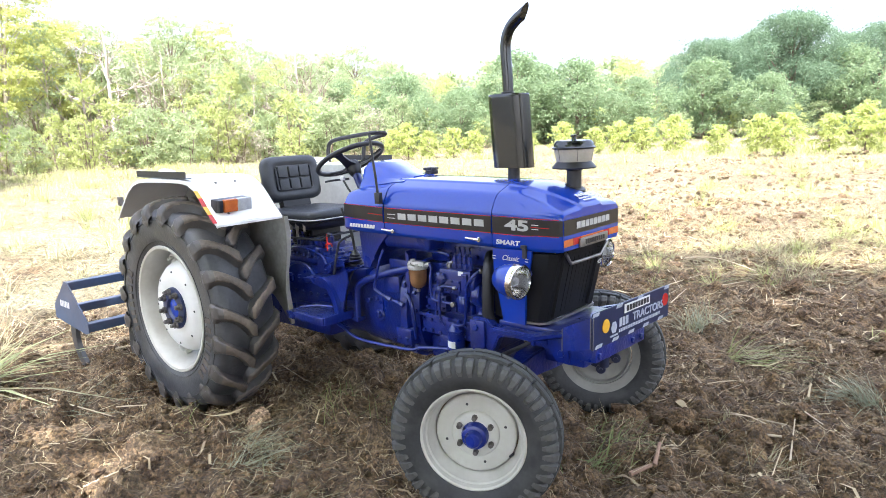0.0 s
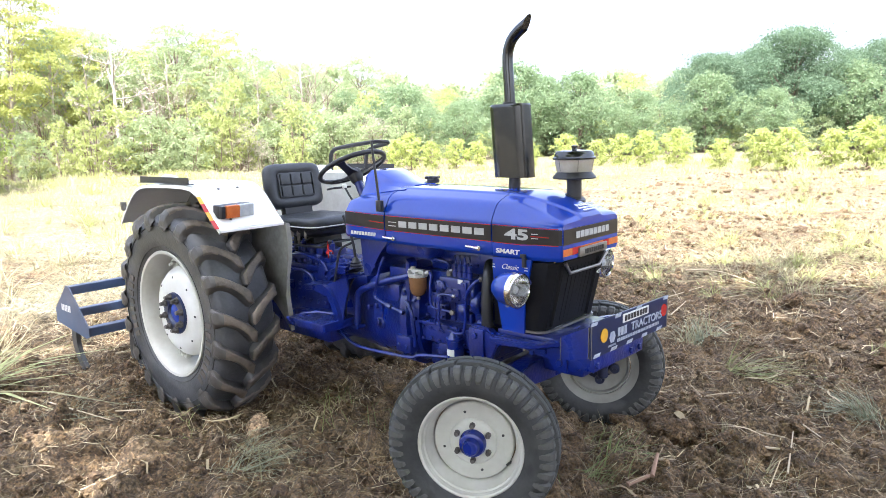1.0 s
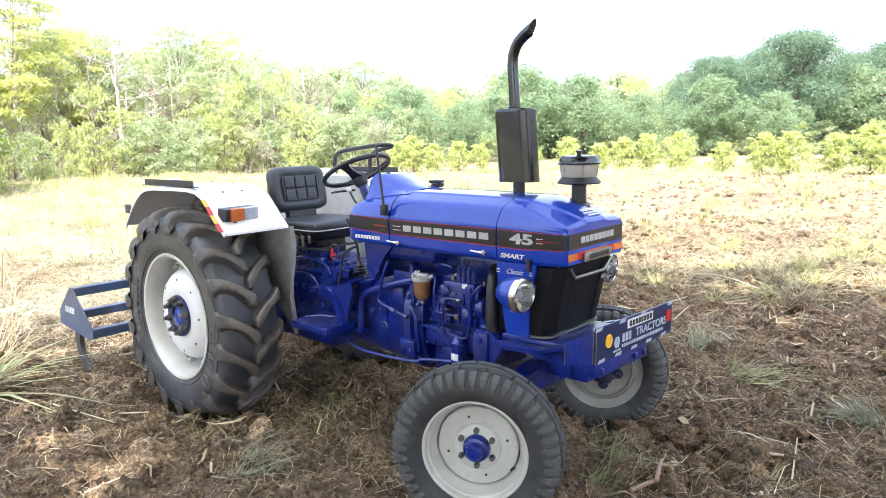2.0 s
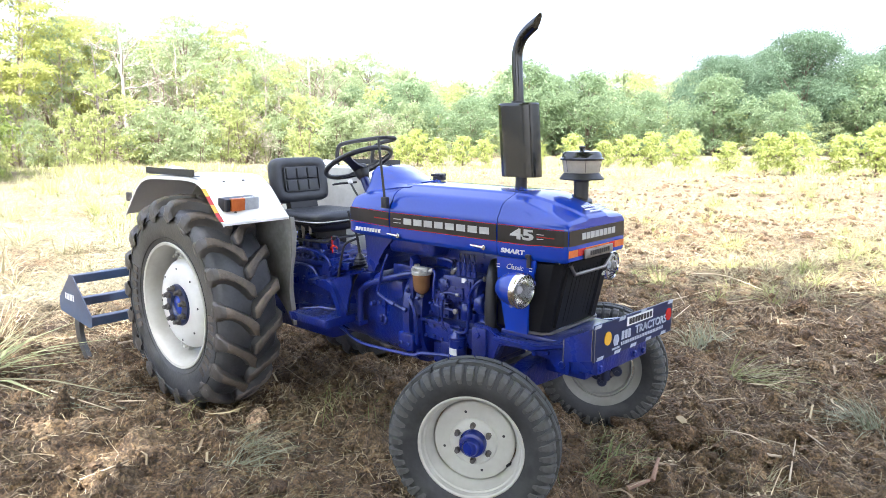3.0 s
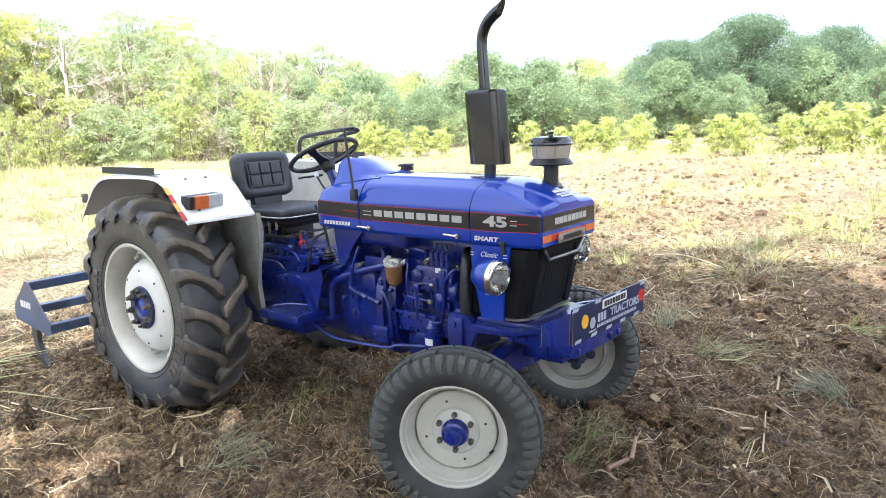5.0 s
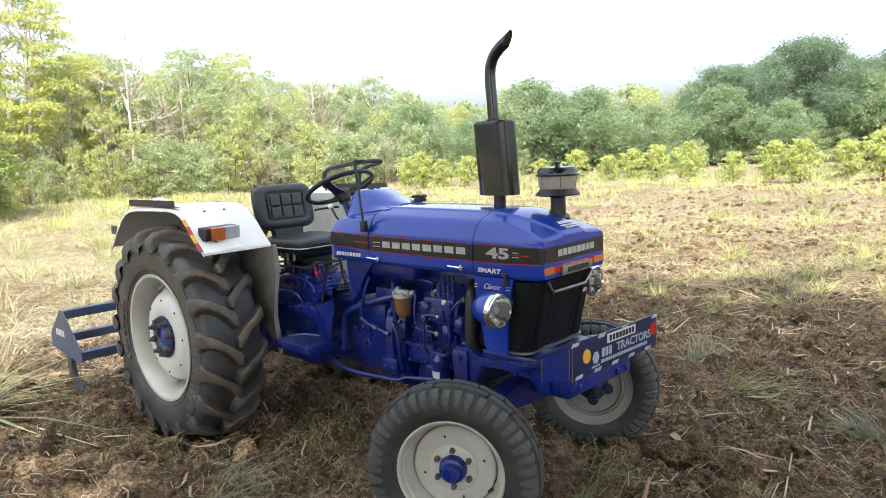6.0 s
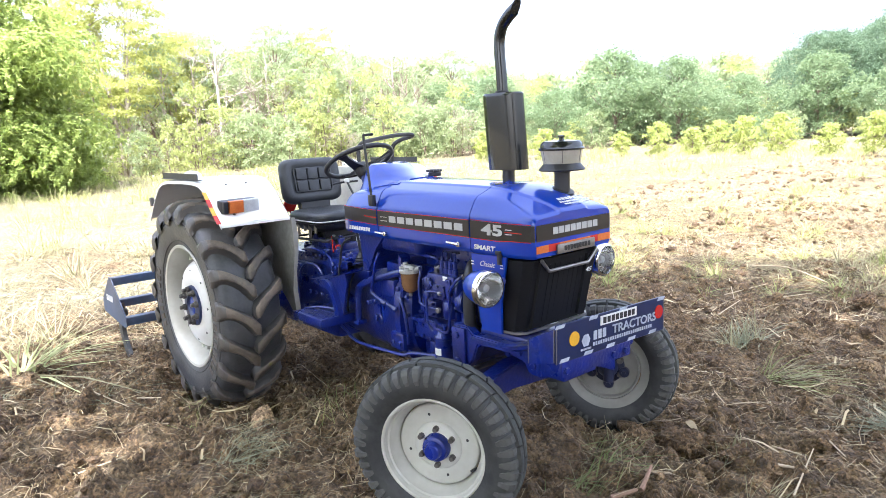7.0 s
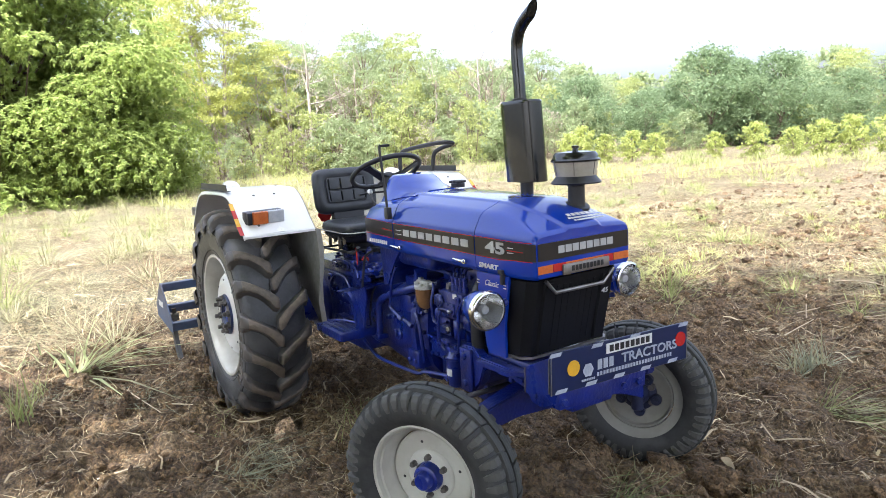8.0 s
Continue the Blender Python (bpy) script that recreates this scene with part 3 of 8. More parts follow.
def tree(name, label, height, spread, base, mat, leaf, seed, bark=BARK, clump_count=34, per_clump=260, trunk_r=0.16, droop=0.3, trunks=1, bareness=0.0, squash=0.8, simple=True, whorls=False, openings=()):
    """Tapered trunk and limbs with a crown of leaf clumps, its foot at the origin."""
    r = random.Random(seed)
    root = thing(name, label, "tree" if height > 3.2 else "shrub")
    clumps = []
    clump_count = int(clump_count * 1.7)
    for i in range(clump_count):
        f = (i + 0.5) / clump_count
        z = base + (height - base) * (f ** (1.1 if whorls else 0.9))
        prof = math.sqrt(max(0.06, 1 - (0.97 * f) ** 1.6)) if whorls else math.sin(math.pi * min(1.0, 0.16 + 0.80 * f)) ** 0.6
        a = i * 2.39996 + r.uniform(-0.5, 0.5)
        rad = spread * prof * r.uniform(0.15, 1.05) ** (0.6 if whorls else 0.8)
        size = spread * r.uniform(0.13, 0.27) * (0.75 + 0.4 * prof) * (1.12 if whorls else 1.0)
        clumps.append(((rad * math.cos(a), rad * math.sin(a), z - size * 0.4), size))
    bm = bmesh.new()
    for k in range(trunks):
        a = 2 * math.pi * k / trunks + r.uniform(0, 1)
        lean = 0.12 * height if trunks > 1 else 0.03 * height
        foot = Vector((0.22 * (trunks > 1) * math.cos(a), 0.22 * (trunks > 1) * math.sin(a), -0.2))
        pts = [foot + Vector((lean * math.cos(a) * t * t + r.uniform(-.06, .06) * t, lean * math.sin(a) * t * t + r.uniform(-.06, .06) * t, t * (height * 0.78 + 0.2))) for t in (0, .12, .25, .4, .55, .7, .85, 1)]
        tube(bm, pts, [trunk_r * q for q in (1.35, 1.0, 0.9, 0.78, 0.62, 0.46, 0.3, 0.1)], 8)
        for (c, size) in clumps[k::trunks]:
            if r.random() < 0.6:
                t0 = min(0.9, max(0.15, (c[2] - 0.75 * math.hypot(c[0], c[1])) / (height * 0.78)))
                q = pts[min(7, int(t0 * 7))]
                e = Vector(c)
                mid = q.lerp(e, 0.5) + Vector((0, 0, -0.05 * (e - q).length))
                tube(bm, [q, mid, e], [trunk_r * 0.30, trunk_r * 0.18, trunk_r * 0.05], 4)
    part("trunk", bm, bark, root)
    kept = [c for c in clumps if r.random() >= bareness]
    if whorls:
        me = whorl_mesh("crown", kept, per_clump, leaf[0], leaf[1], mat, seed, squash)
    else:
        me = crown_mesh("crown", kept, per_clump, leaf[0], leaf[1], mat, droop, seed, squash, simple, openings)
    ob = new("crown", me)
    ob.parent = root
    return root


def grass_blades(points, height, width, lean, r, heading=None):
    """Bent blades of three joints, growing from the points."""
    n = len(points)
    a = r.uniform(0, 2 * math.pi, n) if heading is None else np.radians(heading) + r.normal(0, 0.55, n)
    d = np.stack([np.cos(a), np.sin(a), np.zeros(n)], 1)
    s = np.stack([-np.sin(a), np.cos(a), np.zeros(n)], 1)
    h = (height * r.uniform(0.45, 1.25, n))[:, None]
    w = (width * r.uniform(0.6, 1.3, n))[:, None]
    flat = np.ndim(lean) == 0 and lean >= 2.2      # blades that all lie over
    ln = (lean * r.uniform(0.65 if flat else 0.2, 1.0 if flat else 1.5, n))[:, None]
    up = np.array([0, 0, 1.0])
    p1 = points + up * h * np.maximum(0.12, 0.5 - 0.17 * ln) + d * h * ln * 0.38
    p2 = points + up * h * np.maximum(0.12, 0.95 - 0.42 * ln) + d * h * ln * 0.85
    co = np.stack([points - s * w, points + s * w, p1 + s * w * 0.8, p1 - s * w * 0.8, p2], 1).reshape(-1, 3)
    k = np.arange(n, dtype=np.int32)[:, None] * 5
    quads = np.concatenate([k, k + 1, k + 2, k + 3], 1)
    tris = np.concatenate([k + 3, k + 2, k + 4, k + 4], 1)
    return co, quads, np.concatenate([k + 3, k + 2, k + 4], 1)


def blade_mesh(name, co, quads, tris, mat):
    me = bpy.data.meshes.new(name)
    me.vertices.add(len(co))
    me.vertices.foreach_set("co", np.ascontiguousarray(co, np.float32).ravel())
    loops = np.concatenate([quads.ravel(), tris.ravel()]).astype(np.int32)
    me.loops.add(len(loops))
    me.loops.foreach_set("vertex_index", loops)
    me.polygons.add(len(quads) + len(tris))
    starts = np.concatenate([np.arange(len(quads)) * 4, len(quads) * 4 + np.arange(len(tris)) * 3]).astype(np.int32)
    me.polygons.foreach_set("loop_start", starts)
    me.materials.append(mat)
    me.update(calc_edges=True)
    return me


# ---- tractor ----
tractor = thing("tractor", "blue farm tractor with white fenders and cream wheels on tilled soil", "tractor")


def wheel_pose(centre, steer, outward):
    """Local z along the wheel's outward axis; steer turns it to the left, in degrees."""
    a = radians(steer)
    n = Vector((math.sin(a), -math.cos(a), 0)) * outward
    x = Vector((math.cos(a), math.sin(a), 0))
    y = n.cross(x)
    m = Matrix((x, y, n)).transposed().to_4x4()
    return Matrix.Translation(centre) @ m


def rear_lug_mesh(R, hand):
    """One bar of the tread, from its blunt inner end near the middle to the shoulder, running out to a point on the sidewall."""
    bm = bmesh.new()
    rings = []
    #        across, turn, half width, top radius, root radius
    for w, turn, hw, top, root in ((-0.016, -0.100, 0.018, R - 0.022, R - 0.060), (-0.010, -0.097, 0.030, R - 0.004, R - 0.060), (0.004, -0.086, 0.039, R, R - 0.060), (0.024, -0.060, 0.042, R, R - 0.060), (0.044, -0.026, 0.034, R, R - 0.060), (0.074, 0.018, 0.028, R - 0.003, R - 0.062),
                                   (0.106, 0.056, 0.026, R - 0.006, R - 0.066), (0.140, 0.088, 0.028, R - 0.012, R - 0.076), (0.168, 0.110, 0.034, R - 0.024, R - 0.092), (0.190, 0.118, 0.040, R - 0.050, R - 0.106), (0.198, 0.118, 0.034, R - 0.088, R - 0.118), (0.190, 0.118, 0.008, R - 0.145, R - 0.152)):
        ring = []
        for side, rad, k in ((-1, root, 1.85), (-1, root * 0.66 + top * 0.34, 1.32), (-1, root * 0.25 + top * 0.75, 1.06), (-1, top, 0.86), (1, top, 0.86), (1, root * 0.25 + top * 0.75, 1.06), (1, root * 0.66 + top * 0.34, 1.28), (1, root, 1.75)):
            a = turn + side * hw * k / R
            ring.append(Vector((rad * math.cos(a), rad * math.sin(a), hand * w)))
        rings.append(ring)
    loft(bm, rings)
    bmesh.ops.bevel(bm, geom=[e for e in bm.edges if e.calc_length() > 0.016], offset=0.004, segments=1, affect="EDGES")
    for v in bm.verts:                               # chipped, worn edges
        v.co += v.co.normalized() * 0.005 * noise.noise(v.co * 34.0) + noise.noise_vector(v.co * 60.0) * 0.0025
    bmesh.ops.recalc_face_normals(bm, faces=bm.faces)
    me = bpy.data.meshes.new("tread_lug")
    bm.to_mesh(me)
    bm.free()
    me.polygons.foreach_set("use_smooth", [True] * len(me.polygons))
    me.set_sharp_from_angle(angle=radians(55))
    me.materials.append(LUG_RUBBER)
    me.materials.append(LUG_TOP)                     # soil-stained running face
    for p in me.polygons:
        p.material_index = int(math.hypot(p.center.x, p.center.y) > R - (0.010 + 0.55 * max(0, abs(p.center.z) - 0.10)) and abs(p.center.z) < 0.175)
    return me


def rear_wheel(centre, outward):
    m = wheel_pose(centre, 0, outward)
    R = 0.655
    r = random.Random(17)
    bm = bmesh.new()
    lathe(bm, [(0.372, 0.150), (0.381, 0.160), (0.377, 0.166), (0.362, 0.163), (0.352, 0.145), (0.346, 0.136), (0.343, 0.10), (0.334, 0.06), (0.332, -0.06), (0.343, -0.10), (0.352, -0.145), (0.38, -0.160),
               (0.376, -0.150), (0.352, -0.12), (0.342, -0.06), (0.342, 0.06), (0.352, 0.12)], m, 72, close=True)
    rim = part("rear_wheel", bm, CREAM, tractor, "cream painted rear wheel rim")
    bm = bmesh.new()
    lathe(bm, [(0.374, 0.152), (0.40, 0.166), (0.44, 0.176), (0.50, 0.181), (0.545, 0.178), (0.570, 0.170), (0.590, 0.150), (0.600, 0.11), (0.606, 0.0),
               (0.600, -0.11), (0.590, -0.150), (0.570, -0.170), (0.545, -0.178), (0.50, -0.181), (0.44, -0.176), (0.40, -0.166), (0.374, -0.152), (0.36, 0)], m, 96, close=True)
    tyre = part("tyre", bm, TREAD, rim, "dusty black rubber tyre with deep bar tread")
    for rr, hh in ((0.408, 0.1685), (0.53, 0.180)):
        bm = bmesh.new()
        lathe(bm, [(rr - 0.004, hh - 0.002), (rr, hh + 0.003), (rr + 0.004, hh - 0.002)], m, 96)
        part("sidewall_ring", bm, RUBBER, rim)
    # moulded lettering of the sidewall, as plain blocks
    for k0 in (2.75, 5.5):
        bm = bmesh.new()
        for k in range(8):
            a = k0 + k * 0.115
            pts = [(q * math.cos(a + da), q * math.sin(a + da)) for da, q in ((-0.036, 0.437), (0.036, 0.437), (0.030, 0.492), (-0.030, 0.492))]
            loft(bm, [[m @ Vector((x, y, 0.174)) for x, y in pts], [m @ Vector((x, y, 0.1825)) for x, y in pts]])
        pieces("sidewall_mark", bm, RUBBER_WORN, rim)
    n = 19
    for hand in (1, -1):
        me = rear_lug_mesh(R, hand)
        for k in range(n):
            # the middle of each bar leads going down at the front
            turn = -2 * math.pi * (k + (0.5 if hand < 0 else 0)) / n
            shared("tread_lug", me, rim, m @ Matrix.Rotation(turn + r.uniform(-0.012, 0.012), 4, "Z") @ Matrix.Scale(r.uniform(0.992, 1.0), 4))
    m_disc = m @ Matrix.Translation((0, 0, 0.026))
    bm = bmesh.new()
    lathe(bm, [(0.06, 0.098), (0.135, 0.098), (0.15, 0.102), (0.20, 0.100), (0.235, 0.088), (0.262, 0.060), (0.275, 0.035), (0.275, 0.020), (0.255, 0.045), (0.225, 0.075), (0.19, 0.088), (0.06, 0.086)], m_disc, 72, close=True)
    part("wheel_disc", bm, WHEEL_WHITE, rim, "white dished wheel disc")
    bm = bmesh.new()
    lathe(bm, [(0.001, 0.100), (0.052, 0.100), (0.060, 0.108), (0.066, 0.116), (0.072, 0.116), (0.122, 0.112), (0.126, 0.104), (0.126, 0.09)], m_disc, 40)
    part("hub", bm, NAVY, rim, "dark blue hub flange")
    bm = bmesh.new()
    lathe(bm, [(0.001, 0.108), (0.048, 0.106), (0.056, 0.102)], m_disc, 32)
    part("hub_centre", bm, BLUE, rim)
    bm = bmesh.new()
    lathe(bm, [(0.001, 0.040), (0.011, 0.040), (0.013, 0.034), (0.013, 0.018), (0.020, 0.018), (0.021, 0.0)], Matrix(), 8)
    bmesh.ops.recalc_face_normals(bm, faces=bm.faces)
    nut = bpy.data.meshes.new("wheel_nut")
    bm.to_mesh(nut)
    bm.free()
    nut.materials.append(BOLT)
    for k in range(8):
        a = 2 * math.pi * (k + 0.3) / 8
        shared("wheel_nut", nut, rim, m_disc @ Matrix.Translation((0.099 * math.cos(a), 0.099 * math.sin(a), 0.112)))
    bm = bmesh.new()
    box(bm, (-0.030, -0.032, -0.012), (0.035, 0.032, 0.026), 0.006)
    disc(bm, (0.0, 0.016, 0.02), (0, 0, 1), 0.012, 0.030, 6)
    disc(bm, (0.0, -0.016, 0.02), (0, 0, 1), 0.012, 0.030, 6)
    bmesh.ops.recalc_face_normals(bm, faces=bm.faces)
    clamp = bpy.data.meshes.new("rim_clamp")
    bm.to_mesh(clamp)
    bm.free()
    clamp.materials.append(CREAM)
    for k in range(8):
        a = 2 * math.pi * (k + 0.55) / 8
        shared("rim_clamp", clamp, rim, m @ Matrix.Rotation(a, 4, "Z") @ Matrix.Translation((0.302, 0, 0.02)))
    for k in range(8):
        a = 2 * math.pi * (k + 0.05) / 8
        bm = bmesh.new()
        disc(bm, m_disc @ Vector((0.215 * math.cos(a), 0.215 * math.sin(a), 0.0935)), m.to_3x3() @ Vector((0, 0, 1)), 0.007, 0.004, 8)
        part("disc_hole", bm, BLACK, rim)


rear_wheel((-0.070, -0.664, 0.545), 1)
rear_wheel((-0.070, 0.664, 0.545), -1)


def front_wheel(centre, steer, outward):
    m = wheel_pose(centre, steer, outward)
    r = random.Random(int(steer * 10) + (outward > 0))
    worn = [r.uniform(0.978, 1.0) for _ in range(44)]
    bm = bmesh.new()
    lathe(bm, [(0.206, 0.054), (0.216, 0.060), (0.2175, 0.066), (0.212, 0.0685), (0.205, 0.064), (0.202, 0.052), (0.2005, 0.044), (0.194, 0.040), (0.191, 0.030), (0.183, 0.006), (0.178, -0.004), (0.1735, -0.012), (0.1725, -0.048), (0.19, -0.052), (0.199, -0.057), (0.216, -0.066),
               (0.208, -0.055), (0.202, -0.045), (0.196, -0.02), (0.196, 0.006), (0.203, 0.04)], m, 64, close=True)
    rim = part("front_wheel", bm, CREAM if outward > 0 else SHADED_CREAM, tractor, "cream painted front wheel rim" if outward > 0 else "cream front wheel rim, darkened for shade and dust")
    bm = bmesh.new()
    half = [(0.208, 0.056), (0.222, 0.068), (0.245, 0.080), (0.272, 0.086), (0.298, 0.083), (0.316, 0.074), (0.327, 0.062), (0.333, 0.049), (0.337, 0.030)]
    lathe(bm, half + [(0.338, 0.0)] + [(q, -z) for q, z in half[::-1]] + [(0.2, 0)], m, 88, close=True)
    part("tyre", bm, RUBBER, rim, "black ribbed front tyre")
    # shoulder lugs running a third of the way down the sidewall
    bm = bmesh.new()
    sect = []
    for (ri, hi), (ro, ho), wide in (((0.276, 0.0855), (0.277, 0.0865), 0.5), ((0.292, 0.083), (0.296, 0.0905), 0.8), ((0.316, 0.073), (0.323, 0.0855), 1.0), ((0.328, 0.060), (0.341, 0.0725), 1.0), ((0.333, 0.047), (0.3455, 0.055), 1.0), ((0.334, 0.045), (0.344, 0.0455), 1.0)):
        sect.append([Vector((q * math.cos(t * wide), q * math.sin(t * wide), h)) for q, h, t in ((ri, hi, -0.058), (ro, ho, -0.040), (ro, ho, 0.040), (ri, hi, 0.058))])
    loft(bm, sect)
    bmesh.ops.recalc_face_normals(bm, faces=bm.faces)
    block = bpy.data.meshes.new("tread_block")
    bm.to_mesh(block)
    bm.free()
    block.materials.append(GREY_RUBBER)
    n = 44
    for hand in (1, -1):
        for k in range(n):
            shared("tread_block", block, rim, m @ Matrix.Rotation(2 * math.pi * (k + 0.5 * (hand < 0)) / n, 4, "Z") @ Matrix.Rotation(r.uniform(-0.014, 0.014), 4, "Z") @ Matrix.Diagonal((worn[k], worn[k], hand * r.uniform(0.965, 1.0), 1)))
    # two ribs of long blocks round the middle, their ends cut aslant
    n = 20
    for hand in (1, -1):
        bm = bmesh.new()
        reach = math.pi / n - 0.010
        sect = []
        for t in np.linspace(-reach, reach, 5):
            ring = []
            for q, z in ((0.334, 0.005), (0.3505, 0.006), (0.3535, 0.014), (0.3530, 0.030), (0.3500, 0.0395), (0.334, 0.041)):
                at = t + 0.9 * (z - 0.023)
                ring.append(Vector((q * math.cos(at), q * math.sin(at), hand * z)))
            sect.append(ring)
        loft(bm, sect)
        bmesh.ops.recalc_face_normals(bm, faces=bm.faces)
        rib = bpy.data.meshes.new("rib_block")
        bm.to_mesh(rib)
        bm.free()
        rib.materials.append(GREY_RUBBER)
        for k in range(n):
            shared("rib_block", rib, rim, m @ Matrix.Rotation(2 * math.pi * (k + 0.5 * (hand < 0)) / n, 4, "Z") @ Matrix.Rotation(r.uniform(-0.008, 0.008), 4, "Z"))
    bm = bmesh.new()
    lathe(bm, [(0.03, 0.008), (0.088, 0.008), (0.095, 0.004), (0.099, -0.004), (0.157, -0.005), (0.163, -0.006), (0.1665, -0.010), (0.1675, -0.018), (0.1672, -0.046), (0.160, -0.046), (0.155, -0.022), (0.10, -0.016), (0.03, -0.006)], m, 64, close=True)
    part("wheel_disc", bm, CREAM if outward > 0 else SHADED_CREAM, rim, "cream pressed-steel wheel disc" if outward > 0 else "inner face of the wheel disc, darkened for shade and dust")
    hub = bmesh.new()
    lathe(hub, [(0.056, 0.004), (0.056, 0.022), (0.053, 0.027), (0.050, 0.040), (0.046, 0.043), (0.036, 0.044), (0.034, 0.048), (0.033, 0.066), (0.028, 0.072), (0.012, 0.074), (0.001, 0.074)], m, 32)
    part("hub", hub, BLUE_CAST, rim, "blue wheel hub with grease cap")
    back = bmesh.new()
    lathe(back, [(0.001, -0.10), (0.045, -0.09), (0.050, -0.075), (0.055, -0.034), (0.085, -0.026), (0.088, -0.010), (0.05, -0.003)], m, 24)
    for k in range(5):                              # lobed flange on the inner face
        a = 2 * math.pi * (k + 0.2) / 5
        disc(back, m @ Vector((0.088 * math.cos(a), 0.088 * math.sin(a), -0.044)), m.to_3x3() @ Vector((0, 0, 1)), 0.027, 0.028, 14, 0.004)
        disc(back, m @ Vector((0.088 * math.cos(a), 0.088 * math.sin(a), -0.058)), m.to_3x3() @ Vector((0, 0, 1)), 0.012, 0.02, 6)
    part("hub_carrier", back, HUB_NAVY, rim, "dark blue hub carrier")
    bm = bmesh.new()
    lathe(bm, [(0.001, 0.024), (0.009, 0.024), (0.011, 0.019), (0.0125, 0.0)], Matrix(), 8)
    bmesh.ops.recalc_face_normals(bm, faces=bm.faces)
    nut = bpy.data.meshes.new("wheel_nut")
    bm.to_mesh(nut)
    bm.free()
    nut.materials.append(BOLT)
    for k in range(6):
        a = 2 * math.pi * (k + 0.5) / 6
        shared("wheel_nut", nut, rim, m @ Matrix.Translation((0.074 * math.cos(a), 0.074 * math.sin(a), 0.007)))
        shared("wheel_nut", nut, rim, m @ Matrix.Translation((0.074 * math.cos(a), 0.074 * math.sin(a), -0.018)) @ Matrix.Diagonal((1.5, 1.5, -1, 1)))
    for k in range(4):
        a = 2 * math.pi * (k + 0.17) / 4
        bm = bmesh.new()
        disc(bm, m @ Vector((0.127 * math.cos(a), 0.127 * math.sin(a), -0.0075)), m.to_3x3() @ Vector((0, 0, 1)), 0.006, 0.0035, 8)
        part("disc_hole", bm, BLACK, rim)
    bm = bmesh.new()
    v = m @ Vector((0.150, -0.085, -0.018))
    tube(bm, [v, v + m.to_3x3() @ Vector((-0.010, 0.004, 0.034))], [0.006, 0.005], 8)
    part("valve", bm, BLACK, rim, "black tyre valve")


FRONT_NEAR, FRONT_FAR = Vector((2.087, -0.645, 0.306)), Vector((1.945, 0.643, 0.260))
front_wheel(FRONT_NEAR, 27.5, 1)
front_wheel(FRONT_FAR, 27.5, -1)


# bonnet: the sheet-metal hood in three panels
def corner(points, radii, steps=4):
    """A line through the points with its corners rounded off."""
    out = [points[0]]
    for k in range(1, len(points) - 1):
        p = Vector(points[k])
        a, b = Vector(points[k - 1]) - p, Vector(points[k + 1]) - p
        a, b = p + a.normalized() * min(radii[k - 1], a.length * 0.48), p + b.normalized() * min(radii[k - 1], b.length * 0.48)
        out += [tuple(a * (1 - t) ** 2 + p * 2 * t * (1 - t) + b * t * t) for t in (j / steps for j in range(steps + 1))]
    return out + [points[-1]]


def hood_ring(x, half, low, side, shoulder, spine, top):
    """A cross-section over the bonnet: upright side, sloping shoulder, flatter top and a raised spine with a soft edge."""
    line = [(half - 0.012, low), (half, low + 0.014), (half, side), shoulder, (spine[0] + 0.014, spine[1] - 0.006), (spine[0], spine[1] + 0.003), (0.0, top)]
    pts = corner(line, (0.006, 0.016, 0.030, 0.005, 0.008))
    pts = [(-y, z) for y, z in pts] + [(y, z) for y, z in pts[-2::-1]]
    return [Vector((x, y, z)) for y, z in pts]


def shell(name, rings, mat, parent, label="", thick=0.012):
    bm = bmesh.new()
    loft(bm, rings, closed=False, caps=False)
    bmesh.ops.recalc_face_normals(bm, faces=bm.faces)
    ob = part(name, bm, mat, parent, label, sharp=38)
    mod = ob.modifiers.new("thickness", "SOLIDIFY")
    mod.thickness, mod.offset = thick, -1
    return ob


main = shell("bonnet", [hood_ring(x, 0.266, 1.002 - 0.006 * (x - 1.21), 1.160, (0.226, t - 0.047), (0.128, t - 0.010), t) for x, t in ((1.218, 1.288), (1.40, 1.287), (1.6, 1.285), (1.80, 1.282), (1.905, 1.279))], BLUE, tractor, "glossy blue bonnet panel")
nose_rings = [hood_ring(x, half, low, side, shoulder, spine, top) for x, half, low, side, shoulder, spine, top in (
    (1.909, 0.266, 0.998, 1.160, (0.226, 1.232), (0.128, 1.269), 1.279), (1.97, 0.266, 0.997, 1.160, (0.221, 1.233), (0.132, 1.267), 1.277), (2.02, 0.266, 0.996, 1.160, (0.217, 1.228), (0.130, 1.260), 1.271),
    (2.07, 0.265, 0.996, 1.159, (0.216, 1.218), (0.118, 1.247), 1.257), (2.13, 0.261, 0.996, 1.157, (0.220, 1.203), (0.100, 1.229), 1.237), (2.19, 0.255, 0.997, 1.154, (0.227, 1.186), (0.085, 1.207), 1.211),
    (2.235, 0.248, 0.998, 1.150, (0.231, 1.172), (0.08, 1.189), 1.190), (2.250, 0.244, 1.000, 1.146, (0.232, 1.166), (0.08, 1.181), 1.182), (2.257, 0.239, 1.004, 1.140, (0.228, 1.157), (0.08, 1.171), 1.172))]
nose = shell("bonnet_nose", nose_rings, BLUE, tractor, "glossy blue bonnet nose")
bm = bmesh.new()
loft(bm, [nose_rings[-1], [v + Vector((-0.010, 0, 0)) for v in nose_rings[-1]]])
part("nose_front", bm, BLUE, nose, sharp=50)
